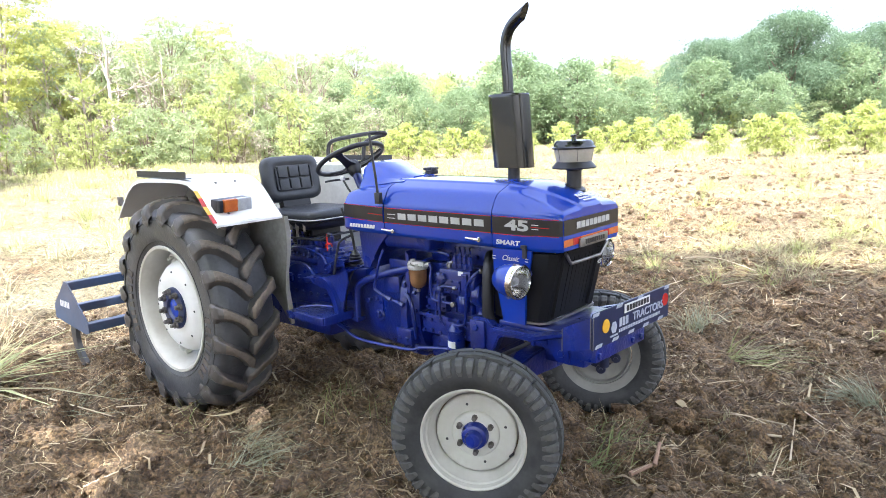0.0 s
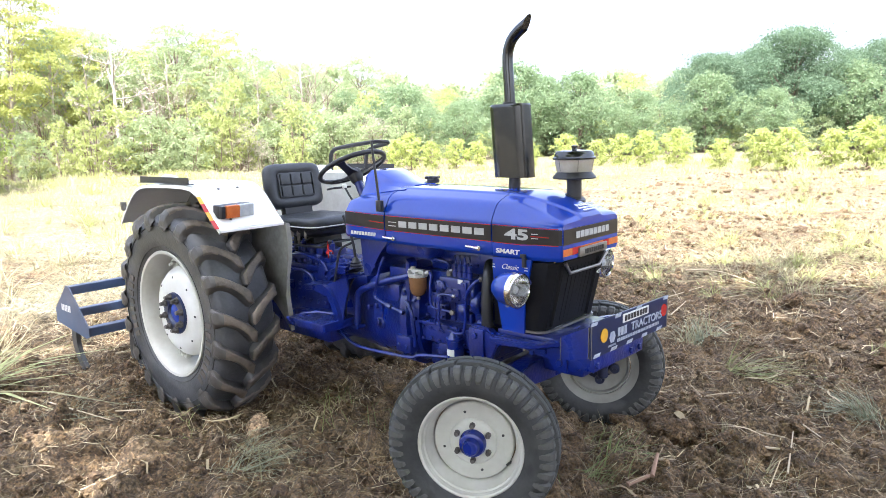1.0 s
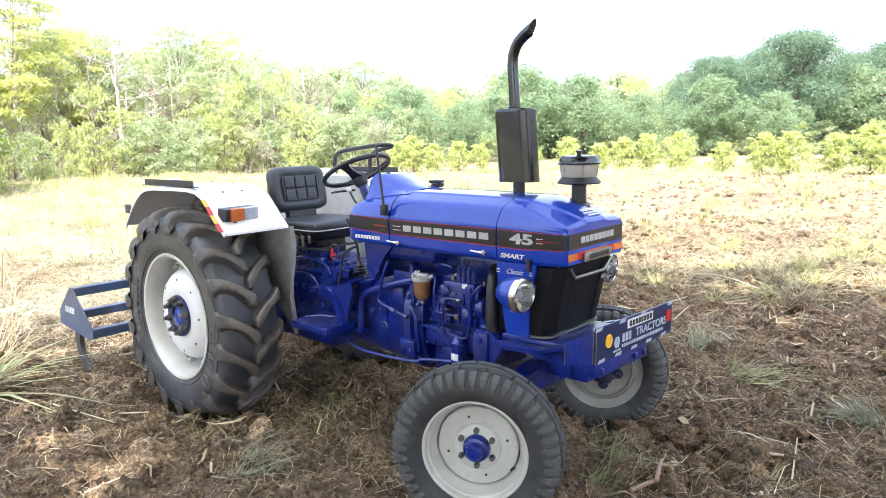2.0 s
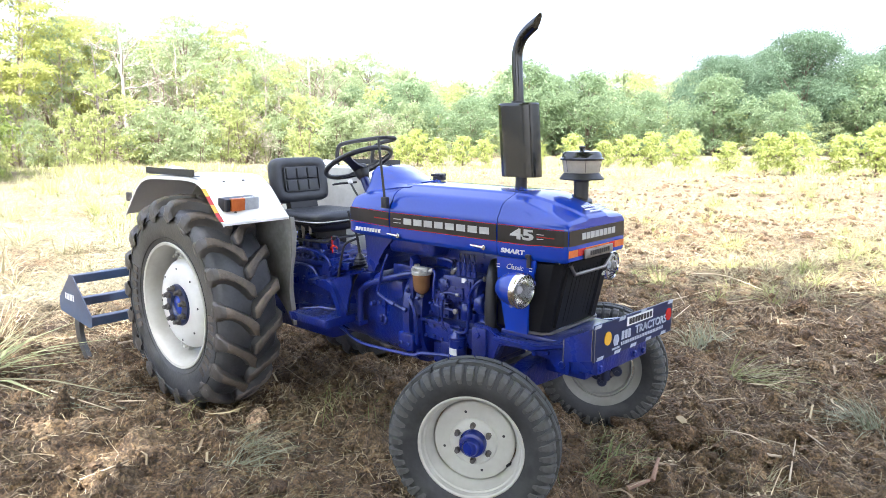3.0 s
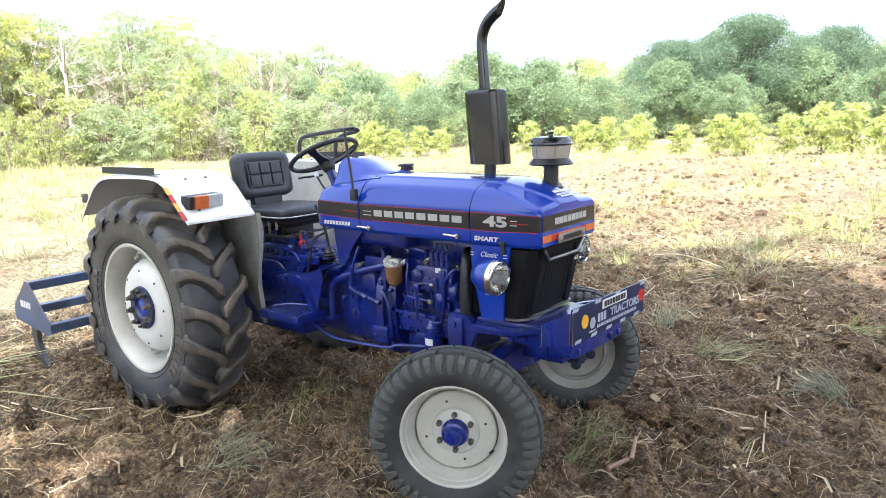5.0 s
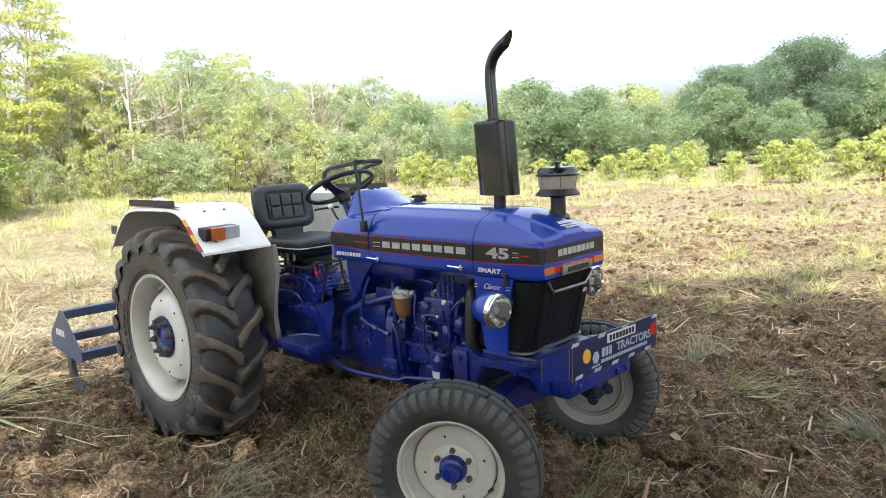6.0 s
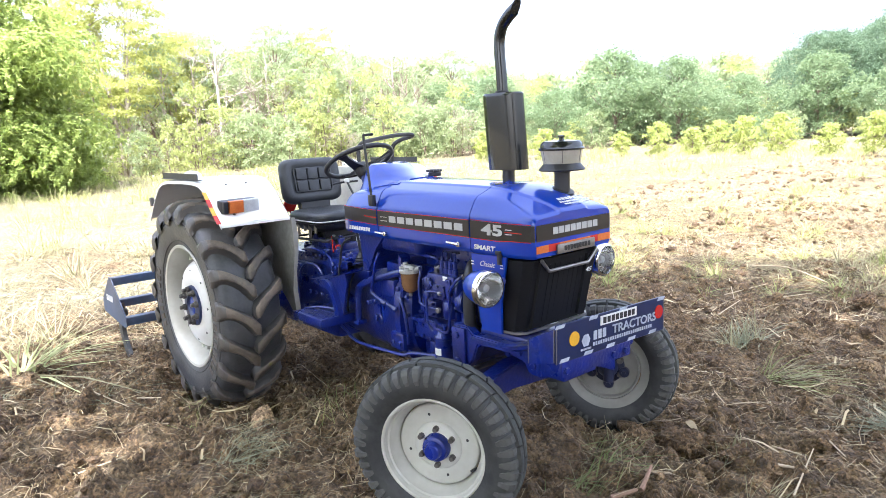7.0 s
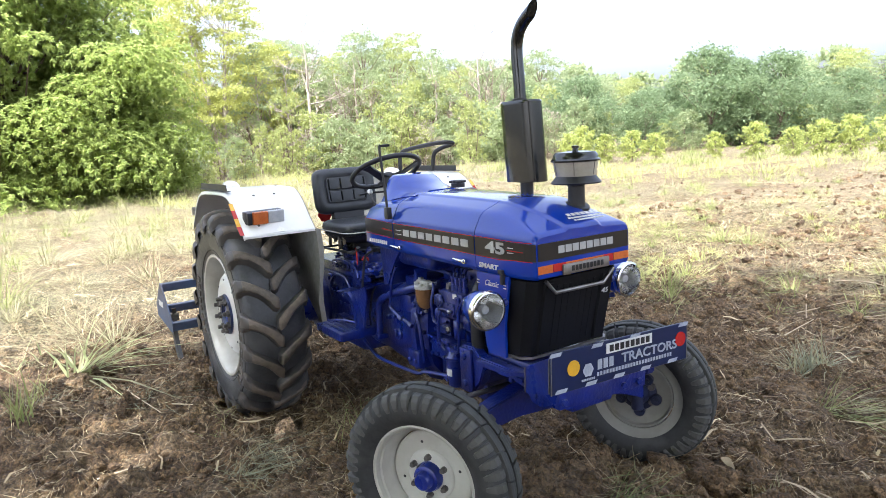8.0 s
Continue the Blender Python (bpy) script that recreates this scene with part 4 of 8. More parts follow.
cowl = shell("rear_cowl", [hood_ring(0.885, 0.250, 1.016, 1.130, (0.215, 1.185), (0.128, 1.215), 1.225), hood_ring(0.90, 0.262, 1.012, 1.142, (0.222, 1.205), (0.128, 1.234), 1.245), hood_ring(0.98, 0.266, 1.008, 1.154, (0.226, 1.224), (0.128, 1.256), 1.266), hood_ring(1.212, 0.266, 1.003, 1.160, (0.226, 1.241), (0.128, 1.278), 1.288)], BLUE, tractor, "blue rear cowl beside the dashboard")

# decal bands, 3 mm proud of the panels
def strip(name, pts_low, pts_high, mat, parent, label=""):
    bm = bmesh.new()
    loft(bm, [pts_low, pts_high], closed=False, caps=False)
    ob = part(name, bm, mat, parent, label, smooth=False)
    mod = ob.modifiers.new("thickness", "SOLIDIFY")
    mod.thickness, mod.offset = 0.0015, 0
    return ob


for s in (-1, 1):
    y = s * 0.2685
    strip("decal_band", [Vector((1.22, y, 1.072)), Vector((1.903, y, 1.066))], [Vector((1.22, y, 1.142)), Vector((1.903, y, 1.140))], DECAL, main, "dark decal band with red pinstripes")
    strip("decal_band", [Vector((1.912, y, 1.066)), Vector((2.07, s * 0.2670, 1.066)), Vector((2.14, s * 0.2618, 1.067)), Vector((2.205, s * 0.2545, 1.069)), Vector((2.242, s * 0.2475, 1.070)), Vector((2.256, s * 0.2400, 1.070))],
          [Vector((1.912, y, 1.140)), Vector((2.07, s * 0.2670, 1.138)), Vector((2.14, s * 0.2618, 1.136)), Vector((2.205, s * 0.2545, 1.135)), Vector((2.242, s * 0.2475, 1.135)), Vector((2.256, s * 0.2400, 1.135))], DECAL, nose)
    strip("decal_band", [Vector((0.905, s * 0.2655, 1.085)), Vector((0.98, y, 1.080)), Vector((1.208, y, 1.072))], [Vector((0.905, s * 0.2655, 1.152)), Vector((0.98, y, 1.148)), Vector((1.208, y, 1.142))], DECAL, cowl)
    for z0, z1 in ((1.143, 1.1455), (1.068, 1.0705)):
        strip("pinstripe", [Vector((0.91, s * 0.2668, z0 + 0.008)), Vector((1.208, s * 0.2692, z0))], [Vector((0.91, s * 0.2668, z1 + 0.008)), Vector((1.208, s * 0.2692, z1))], RED, cowl, "thin red pinstripe")
        strip("pinstripe", [Vector((1.22, s * 0.2692, z0)), Vector((1.903, s * 0.2692, z0 - 0.004))], [Vector((1.22, s * 0.2692, z1)), Vector((1.903, s * 0.2692, z1 - 0.004))], RED, main, "thin red pinstripe")
    for z0, z1 in ((1.1415, 1.1375), (1.0635, 1.0665)):
        way = [(1.912, 0.2692, z0), (2.07, 0.2677, z0 - 0.002), (2.14, 0.2625, z1), (2.205, 0.2552, z1), (2.242, 0.2482, z1)]
        strip("pinstripe", [Vector((x, s * y, z)) for x, y, z in way], [Vector((x, s * y, z + 0.0025)) for x, y, z in way], RED, nose, "thin red pinstripe")
    strip("pinstripe", [Vector((2.115, s * 0.2655, 1.102)), Vector((2.20, s * 0.2562, 1.100))], [Vector((2.115, s * 0.2655, 1.105)), Vector((2.20, s * 0.2562, 1.103))], RED, nose)
    for z in (1.093, 1.112):
        strip("pale_stripe", [Vector((2.118, s * 0.2655, z)), Vector((2.150, s * 0.2622, z))], [Vector((2.118, s * 0.2655, z + 0.003)), Vector((2.150, s * 0.2622, z + 0.003))], SILVER, nose)
        strip("pale_stripe", [Vector((1.245, s * 0.2695, z)), Vector((1.300, s * 0.2695, z))], [Vector((1.245, s * 0.2695, z + 0.003)), Vector((1.300, s * 0.2695, z + 0.003))], SILVER, main)
    strip("pinstripe", [Vector((1.10, s * 0.2695, 1.108)), Vector((1.208, s * 0.2695, 1.104))], [Vector((1.10, s * 0.2695, 1.112)), Vector((1.208, s * 0.2695, 1.108))], RED, cowl)
    # broken word on the side, as blocks
    k = SIDE if s < 0 else pose(0, 0, 0, 90, 0, 180)
    bars("brand_block", 8, 0.560, 0.031, Matrix.Translation((1.592, s * 0.2700, 1.106)) @ k, BRAND_SILVER, main, 0.22, 0.0, "silver brand blocks")
    bars("variant_block", 9, 0.20, 0.019, Matrix.Translation((1.045, s * 0.2675, 1.040)) @ k, SILVER, cowl, 0.25, 0.25 * -s, "pale model-name blocks")
    lettering("model_number", "45", 0.062, Matrix.Translation((2.045, s * 0.2690, 1.105)) @ k, BRAND_SILVER, nose, 0.0, 2.0, "silver number 45", 0.0022)
    lettering("badge_word", "SMART", 0.028, Matrix.Translation((1.992, s * 0.2675, 1.027)) @ k, SILVER, nose, 0.12, 1.45, "silver word", 0.0008)
    for cx in (1.235, 1.79):
        bm = bmesh.new()
        disc(bm, (cx + 0.05, s * 0.268, 1.030), (0, s, 0), 0.012, 0.016, 14, 0.002)
        tube(bm, [(cx + 0.05, s * 0.281, 1.030), (cx + 0.02, s * 0.286, 1.033), (cx - 0.02, s * 0.286, 1.035)], [0.008, 0.006, 0.005], 8)
        part("bonnet_latch", bm, CHROME, main, "chrome bonnet latch handle")
strip("decal_band", [Vector((2.2595, y, 1.070)) for y in (-0.234, 0.234)], [Vector((2.2595, y, 1.135)) for y in (-0.234, 0.234)], DECAL, nose)
bars("brand_block", 8, 0.29, 0.028, Matrix.Translation((2.2610, 0.005, 1.104)) @ FRONT, BRAND_SILVER, nose, 0.16, 0.0, "silver brand blocks")
# small notice in unreadable script above the nose, as bars
tilt = pose(2.212, 0.055, 1.2035, 0, 0, 90) @ pose(0, 0, 0, 24, 0, 0)
for dy, wd, hh, cnt in ((0.024, 0.17, 0.018, 7), (0.0, 0.19, 0.010, 13), (-0.018, 0.16, 0.009, 11)):
    bars("notice_bar", cnt, wd, hh, tilt @ Matrix.Translation((0, dy, 0.003)), PAPER, nose, 0.3)
# amber and red reflector strip with a small number plate
for y0, y1, mat in ((-0.236, -0.165, ORANGE), (-0.163, -0.10, RED), (0.10, 0.150, RED), (0.152, 0.236, ORANGE), (-0.098, 0.098, ORANGE)):
    strip("reflector_strip", [Vector((2.2595, y0, 1.022)), Vector((2.2595, y1, 1.022))], [Vector((2.2595, y0, 1.052)), Vector((2.2595, y1, 1.052))], mat, nose, "orange reflector strip" if mat is ORANGE else "red reflector strip")
bm = bmesh.new()
box(bm, (2.262, -0.122, 1.006), (2.272, 0.118, 1.046), 0.004)
number = part("number_plate", bm, STEEL, tractor, "worn metal number plate")
bars("plate_bar", 9, 0.17, 0.020, Matrix.Translation((2.2725, 0.0, 1.027)) @ FRONT, BLACK, number, 0.3)

# dash hump and instrument hood
bm = bmesh.new()
def hump(x, half, z, low):
    return [Vector((x, y, zz)) for y, zz in ((-half - 0.06, low), (-half - 0.02, low + (z - low) * 0.45), (-half, z - 0.022), (-half + 0.025, z - 0.003), (0, z), (half - 0.025, z - 0.003), (half, z - 0.022), (half + 0.02, low + (z - low) * 0.45), (half + 0.06, low))]
loft(bm, [hump(0.945, 0.135, 1.355, 1.21), hump(0.965, 0.137, 1.368, 1.22), hump(1.02, 0.130, 1.358, 1.235), hump(1.09, 0.122, 1.328, 1.25), hump(1.17, 0.112, 1.302, 1.262), hump(1.26, 0.10, 1.291, 1.27)], closed=False, caps=False)
dash = part("dash_hump", bm, BLUE, tractor, "blue dashboard hump rising behind the bonnet", sharp=60)
dash.modifiers.new("thickness", "SOLIDIFY").thickness = 0.006
bm = bmesh.new()
loft(bm, [hump(0.935, 0.130, 1.350, 1.08), hump(0.950, 0.130, 1.350, 1.08)], closed=True)
part("instrument_panel", bm, BLACK, dash, "black instrument panel")
for y in (-0.06, 0.06):
    bm = bmesh.new()
    disc(bm, (0.936, y, 1.265), (-1, 0, 0.1), 0.042, 0.012, 24, 0.003)
    part("gauge", bm, STEEL, dash, "round gauge")

# fuel cap
bm = bmesh.new()
disc(bm, (1.175, 0.155, 1.282), (0, 0, 1), 0.036, 0.022, 20, 0.003)
for k in range(3):
    a = k * 2.094
    box(bm, (-0.012, 0, 0.022), (0.012, 0.048, 0.036), 0.004, 1, pose(1.175, 0.155, 1.282, 0, 0, math.degrees(a)))
disc(bm, (1.175, 0.155, 1.302), (0, 0, 1), 0.030, 0.018, 16, 0.004)
part("fuel_cap", bm, BLACK, tractor, "black lobed fuel cap")

# rod stay with socket at the side of the cowl
bm = bmesh.new()
tube(bm, smooth_path([(1.196, -0.281, 1.19), (1.190, -0.281, 1.26), (1.172, -0.281, 1.40), (1.158, -0.280, 1.512), (1.160, -0.272, 1.520), (1.180, -0.235, 1.522)], 4), 0.0065, 8)
stay = part("mirror_stay", bm, BLACK, tractor, "thin black mirror rod, bent at its top")
bm = bmesh.new()
box(bm, (1.178, -0.292, 1.165), (1.214, -0.267, 1.222), 0.004)
part("stay_socket", bm, BLACK, stay)

# exhaust
bm = bmesh.new()
oval = lambda x0, z, ry: [Vector((1.712 + x0 + 0.110 * math.copysign(abs(math.cos(a)) ** 0.75, math.cos(a)), 0.17 + ry * math.copysign(abs(math.sin(a)) ** 0.75, math.sin(a)), z)) for a in (2 * math.pi * k / 40 for k in range(40))]
shrink = lambda ring, f: [Vector((1.71, 0.17, ring[0].z)) + (p - Vector((1.71, 0.17, ring[0].z))) * f for p in ring]
r0, r1 = oval(0.010, 1.322, 0.064), oval(-0.012, 1.676, 0.064)
loft(bm, [shrink(r0, 0.95), r0, [p + Vector((0, 0, 0.006)) for p in r0], [p - Vector((0, 0, 0.008)) for p in r1], [p for p in r1], [p + Vector((0, 0, 0.008)) for p in shrink(r1, 0.93)]])
muffler = part("muffler", bm, MUFFLER, tractor, "glossy black oval exhaust silencer", sharp=35)
bm = bmesh.new()
way = smooth_path([(1.698, 0.17, 1.68), (1.694, 0.17, 1.78), (1.688, 0.17, 1.87), (1.690, 0.17, 1.935), (1.712, 0.17, 1.990), (1.755, 0.17, 2.030), (1.800, 0.17, 2.056)], 5)
tube(bm, way, [0.027] * 16 + [0.0275] * 6 + [0.028] * (len(way) - 22), 20)
bm.verts.ensure_lookup_table()
aim, lift = Vector((0.86, 0, 0.51)), Vector((-0.51, 0, 0.86))
for back, share in ((1, 1.5), (2, 0.7)):             # slanted mouth, drawn out to a point at its upper lip
    for v in list(bm.verts)[len(bm.verts) - 20 * back:len(bm.verts) - 20 * (back - 1)]:
        v.co += aim * (v.co - way[-back]).dot(lift) * share
part("exhaust_pipe", bm, MUFFLER, muffler, "curved black exhaust pipe with slanted mouth")
bm = bmesh.new()
disc(bm, (1.695, 0.17, 1.683), (0, 0, 1), 0.033, 0.012, 20, 0.002)
part("pipe_collar", bm, BLACK, muffler)
bm = bmesh.new()
tube(bm, [(1.722, 0.165, 1.20), (1.722, 0.17, 1.325)], 0.030, 18)
part("exhaust_neck", bm, BLACK, muffler)

# air pre-cleaner
PC = Vector((2.100, 0.115, 0))
at = Matrix.Translation(PC)
bm = bmesh.new()
lathe(bm, [(0.034, 1.18), (0.034, 1.316), (0.037, 1.318), (0.037, 1.328)], at, 24)
disc(bm, PC + Vector((0, 0, 1.222)), (0.36, 0, 1), 0.050, 0.022, 24, 0.003)
cleaner = part("precleaner", bm, BLACK, tractor, "air pre-cleaner with cloudy bowl on a black stem")
bm = bmesh.new()
lathe(bm, [(0.03, 1.320), (0.098, 1.326), (0.102, 1.331), (0.080, 1.357), (0.04, 1.360)], at, 36)
part("skirt", bm, BLACK, cleaner)
bm = bmesh.new()
lathe(bm, [(0.078, 1.354), (0.082, 1.360), (0.091, 1.414), (0.091, 1.419), (0.02, 1.421)], at, 36)
part("bowl", bm, BOWL, cleaner, "cloudy plastic dust bowl")
for k in range(6):
    a = 2 * math.pi * (k + 0.2) / 6
    bm = bmesh.new()
    tube(bm, [PC + Vector((0.0825 * math.cos(a), 0.0825 * math.sin(a), 1.362)), PC + Vector((0.0915 * math.cos(a), 0.0915 * math.sin(a), 1.416))], 0.0014, 6)
    part("bowl_rib", bm, BOLT, cleaner)
bm = bmesh.new()
lathe(bm, [(0.091, 1.413), (0.099, 1.415), (0.100, 1.421), (0.092, 1.427), (0.090, 1.440), (0.080, 1.452), (0.03, 1.457), (0.012, 1.457), (0.010, 1.466), (0.015, 1.468), (0.015, 1.476), (0.001, 1.478)], at, 36)
part("lid", bm, MUFFLER, cleaner, "black domed lid with knob")

# grille, its frame and the side panels that carry the head lamps
bm = bmesh.new()
def grille_ring(z, x_front, x_back, yf, yb):
    return [Vector((x_back, -yb, z)), Vector((x_front - 0.03, -yf - 0.012, z)), Vector((x_front, -yf + 0.02, z)), Vector((x_front + 0.004, 0, z)), Vector((x_front, yf - 0.02, z)), Vector((x_front - 0.03, yf + 0.012, z)), Vector((x_back, yb, z))]
loft(bm, [grille_ring(0.676, 2.145, 2.04, 0.215, 0.243), grille_ring(0.985, 2.215, 2.06, 0.222, 0.250)], closed=False, caps=False)
grille = part("grille", bm, GRILLE_BLACK, tractor, "black slatted radiator grille", sharp=25)
grille.modifiers.new("thickness", "SOLIDIFY").thickness = 0.01
for k in range(7):
    y = -0.096 + k * 0.032
    bm = bmesh.new()
    loft(bm, [[Vector((2.150 + d, y + e, 0.70)) for d, e in ((0, -0.009), (0.004, -0.006), (0.004, 0.006), (0, 0.009))], [Vector((2.209 + d, y + e, 0.955)) for d, e in ((0, -0.009), (0.004, -0.006), (0.004, 0.006), (0, 0.009))]])
    part("grille_slat", bm, GRILLE_BLACK, grille)
for s in (-1, 1):
    bm = bmesh.new()
    loft(bm, [[Vector((2.149 + d, s * 0.150 + e, 0.69)) for d, e in ((0, -0.025), (0.012, -0.02), (0.012, 0.02), (0, 0.025))], [Vector((2.213 + d, s * 0.150 + e, 0.97)) for d, e in ((0, -0.025), (0.012, -0.02), (0.012, 0.02), (0, 0.025))]])
    part("grille_panel", bm, GRILLE_BLACK, grille)
bm = bmesh.new()
tube(bm, [(2.232, -0.178, 0.985), (2.224, -0.125, 0.932), (2.226, 0.125, 0.932), (2.234, 0.178, 0.985)], 0.008, 8)
part("grille_trim", bm, STEEL, grille, "silver grille trim bar")
lettering("model_number", "45", 0.030, Matrix.Translation((2.209, 0.150, 0.893)) @ pose(0, 0, 0, 0, 13, 0) @ FRONT, SILVER, grille, 0.15, 1.25, "silver number 45")
bm = bmesh.new()
loft(bm, [grille_ring(0.664, 2.156, 2.03, 0.218, 0.248), grille_ring(0.675, 2.157, 2.03, 0.218, 0.248)], closed=False, caps=False)
rail = part("grille_sill", bm, STEEL, grille, "worn silver sill under the grille")
rail.modifiers.new("thickness", "SOLIDIFY").thickness = 0.008
for s in (-1, 1):
    bm = bmesh.new()
    plate(bm, [(1.905, 0.995), (1.908, 0.90), (1.955, 0.665), (2.072, 0.665), (2.075, 0.80), (2.115, 0.998)], 0.012, Matrix.Translation((0, s * 0.2555 - 0.006, 0)))
    side = part("side_panel", bm, BLUE, tractor, "blue side panel carrying a head lamp")
    k = SIDE if s < 0 else pose(0, 0, 0, 90, 0, 180)
    lettering("script_word", "Classic", 0.033, Matrix.Translation((2.000, s * 0.2622, 0.957)) @ k, SILVER, side, 0.42, 1.0, "silver script word")
    for dx in (-0.078, 0.098):
        bars("dash_mark", 1, 0.022, 0.004, Matrix.Translation((1.990 + dx, s * 0.2622, 0.962)) @ k, SILVER, side)
        bars("dash_mark", 1, 0.022, 0.004, Matrix.Translation((1.990 + dx, s * 0.2622, 0.950)) @ k, SILVER, side)
    bm = bmesh.new()
    box(bm, (2.072, s * 0.266 - 0.008, 0.965), (2.090, s * 0.266 + 0.012, 1.02), 0.003)
    box(bm, (2.068, s * 0.274 - 0.006, 1.008), (2.094, s * 0.274 + 0.008, 1.024), 0.003)
    part("catch", bm, BLACK, side, "black rubber bonnet catch")
    # head lamp: bullet shell, chrome ring, reflector, glass, bulb
    axis = Vector((math.cos(radians(-6 * s * -1)), 0.05 * s, -0.03)).normalized()
    hm = Matrix.Translation((2.045, s * 0.372, 0.892)) @ axis.to_track_quat("Z", "Y").to_matrix().to_4x4() @ Matrix.Diagonal((0.82, 0.82, 0.86, 1))
    bm = bmesh.new()
    lathe(bm, [(0.001, -0.055), (0.03, -0.05), (0.058, -0.032), (0.078, 0.005), (0.087, 0.05), (0.089, 0.082), (0.084, 0.082)], hm, 40)
    lamp = part("head_lamp", bm, BLUE, tractor, "round head lamp in a blue shell")
    bm = bmesh.new()
    lathe(bm, [(0.088, 0.074), (0.0930, 0.076), (0.0940, 0.082), (0.0935, 0.095), (0.0940, 0.099), (0.091, 0.104), (0.083, 0.107), (0.080, 0.100)], hm, 40)
    part("lamp_ring", bm, CHROME, lamp, "chrome lamp rim")
    bm = bmesh.new()
    lathe(bm, [(0.012, 0.004), (0.032, 0.014), (0.051, 0.034), (0.067, 0.064), (0.076, 0.084), (0.081, 0.099)], hm, 48)
    part("reflector", bm, LAMP_SILVER, lamp, "silvered reflector")
    bm = bmesh.new()
    lathe(bm, [(0.001, 0.114), (0.03, 0.113), (0.06, 0.109), (0.081, 0.101)], hm, 40)
    glass = part("lamp_glass", bm, GLASS, lamp, "domed glass lens")
    glass.visible_shadow = False
    bm = bmesh.new()
    lathe(bm, [(0.014, -0.020), (0.012, 0.020), (0.022, 0.030), (0.024, 0.052), (0.018, 0.066), (0.001, 0.070)], hm, 18)
    part("bulb", bm, PALE_LENS, lamp)
    bm = bmesh.new()
    tube(bm, [(2.02, s * 0.262, 0.80), (2.03, s * 0.31, 0.805), (2.06, s * 0.36, 0.815)], 0.012, 8)
    part("lamp_bracket", bm, BLUE_CAST, lamp)
    bm = bmesh.new()
    disc(bm, (2.115, s * 0.277, 0.905), (0, s, 0), 0.014, 0.02, 10, 0.003)
    part("lamp_bolt", bm, BLUE_CAST, lamp)

# front casting that carries the axle
bm = bmesh.new()
for s in (-1, 1):
    plate(bm, [(1.775, 0.66), (1.86, 0.665), (1.905, 0.632), (2.12, 0.632), (2.33, 0.690), (2.355, 0.675), (2.355, 0.555), (2.30, 0.530), (2.235, 0.535), (2.205, 0.580), (2.06, 0.600), (1.935, 0.590), (1.905, 0.520), (1.84, 0.45), (1.775, 0.455)], s * 0.05, Matrix.Translation((0, s * 0.225, 0)))
box(bm, (2.30, -0.225, 0.545), (2.352, 0.225, 0.685), 0.008)
box(bm, (1.78, -0.225, 0.46), (1.82, 0.225, 0.65), 0.006)
box(bm, (1.90, -0.224, 0.625), (2.34, 0.224, 0.655), 0.006)
bmesh.ops.bevel(bm, geom=[e for e in bm.edges if e.calc_length() > 0.03], offset=0.006, segments=2, affect="EDGES")
casting = part("front_casting", bm, BLUE_CAST, tractor, "blue cast front support", sharp=50)
for s in (-1, 1):
    for x, z in ((1.815, 0.618), (1.815, 0.50), (2.255, 0.655), (2.265, 0.575)):
        bm = bmesh.new()
        disc(bm, (x, s * (0.287 if x < 1.9 else 0.273), z), (0, s, 0), 0.016, 0.014, 6, 0.003)
        part("casting_bolt", bm, BLUE_CAST, casting)
    bm = bmesh.new()
    loft(bm, [[Vector((x, s * 0.277 + s * d, z)) for d, z in ((-0.004, 0.622), (0.010, 0.618), (0.010, 0.606), (-0.004, 0.600))] for x in (1.90, 2.0, 2.2)])
    part("casting_rib", bm, BLUE_CAST, casting)
for s in (-1, 1):
    bm = bmesh.new()                                # bolted flange, ledge and upright ribs of the side
    box(bm, (1.778, s * 0.281 - 0.008, 0.465), (1.862, s * 0.281 + 0.008, 0.652), 0.006)
    loft(bm, [[Vector((x, s * 0.272, z)), Vector((x, s * 0.300, z - 0.004)), Vector((x, s * 0.300, z - 0.018)), Vector((x, s * 0.272, z - 0.030))] for x, z in ((2.07, 0.628), (2.12, 0.630), (2.33, 0.688))])
    box(bm, (2.115, s * 0.280 - 0.006, 0.585), (2.135, s * 0.280 + 0.006, 0.618), 0.004)
    box(bm, (2.285, s * 0.280 - 0.006, 0.54), (2.305, s * 0.280 + 0.006, 0.672), 0.004)
    pieces("casting_flange", bm, BLUE_CAST, casting)
# axle beam, kingpins and steering rods
bm = bmesh.new()
beam = lambda y, z, h, d, x=2.03: [Vector((x + dx, y, z + dz)) for dx, dz in ((-d, -h), (d, -h), (d, h), (-d, h))]
loft(bm, [beam(-0.54, 0.37, 0.04, 0.035), beam(-0.42, 0.415, 0.042, 0.038), beam(-0.20, 0.460, 0.055, 0.045), beam(0, 0.460, 0.065, 0.05), beam(0.20, 0.445, 0.055, 0.045), beam(0.40, 0.385, 0.042, 0.038), beam(0.54, 0.325, 0.04, 0.035)])
bmesh.ops.bevel(bm, geom=bm.edges[:], offset=0.007, segments=2, affect="EDGES")
axle = part("front_axle", bm, BLUE_CAST, tractor, "blue front axle beam")
bm = bmesh.new()
box(bm, (2.00, -0.11, 0.46), (2.28, 0.11, 0.56), 0.012)
part("axle_pivot", bm, BLUE_CAST, axle)
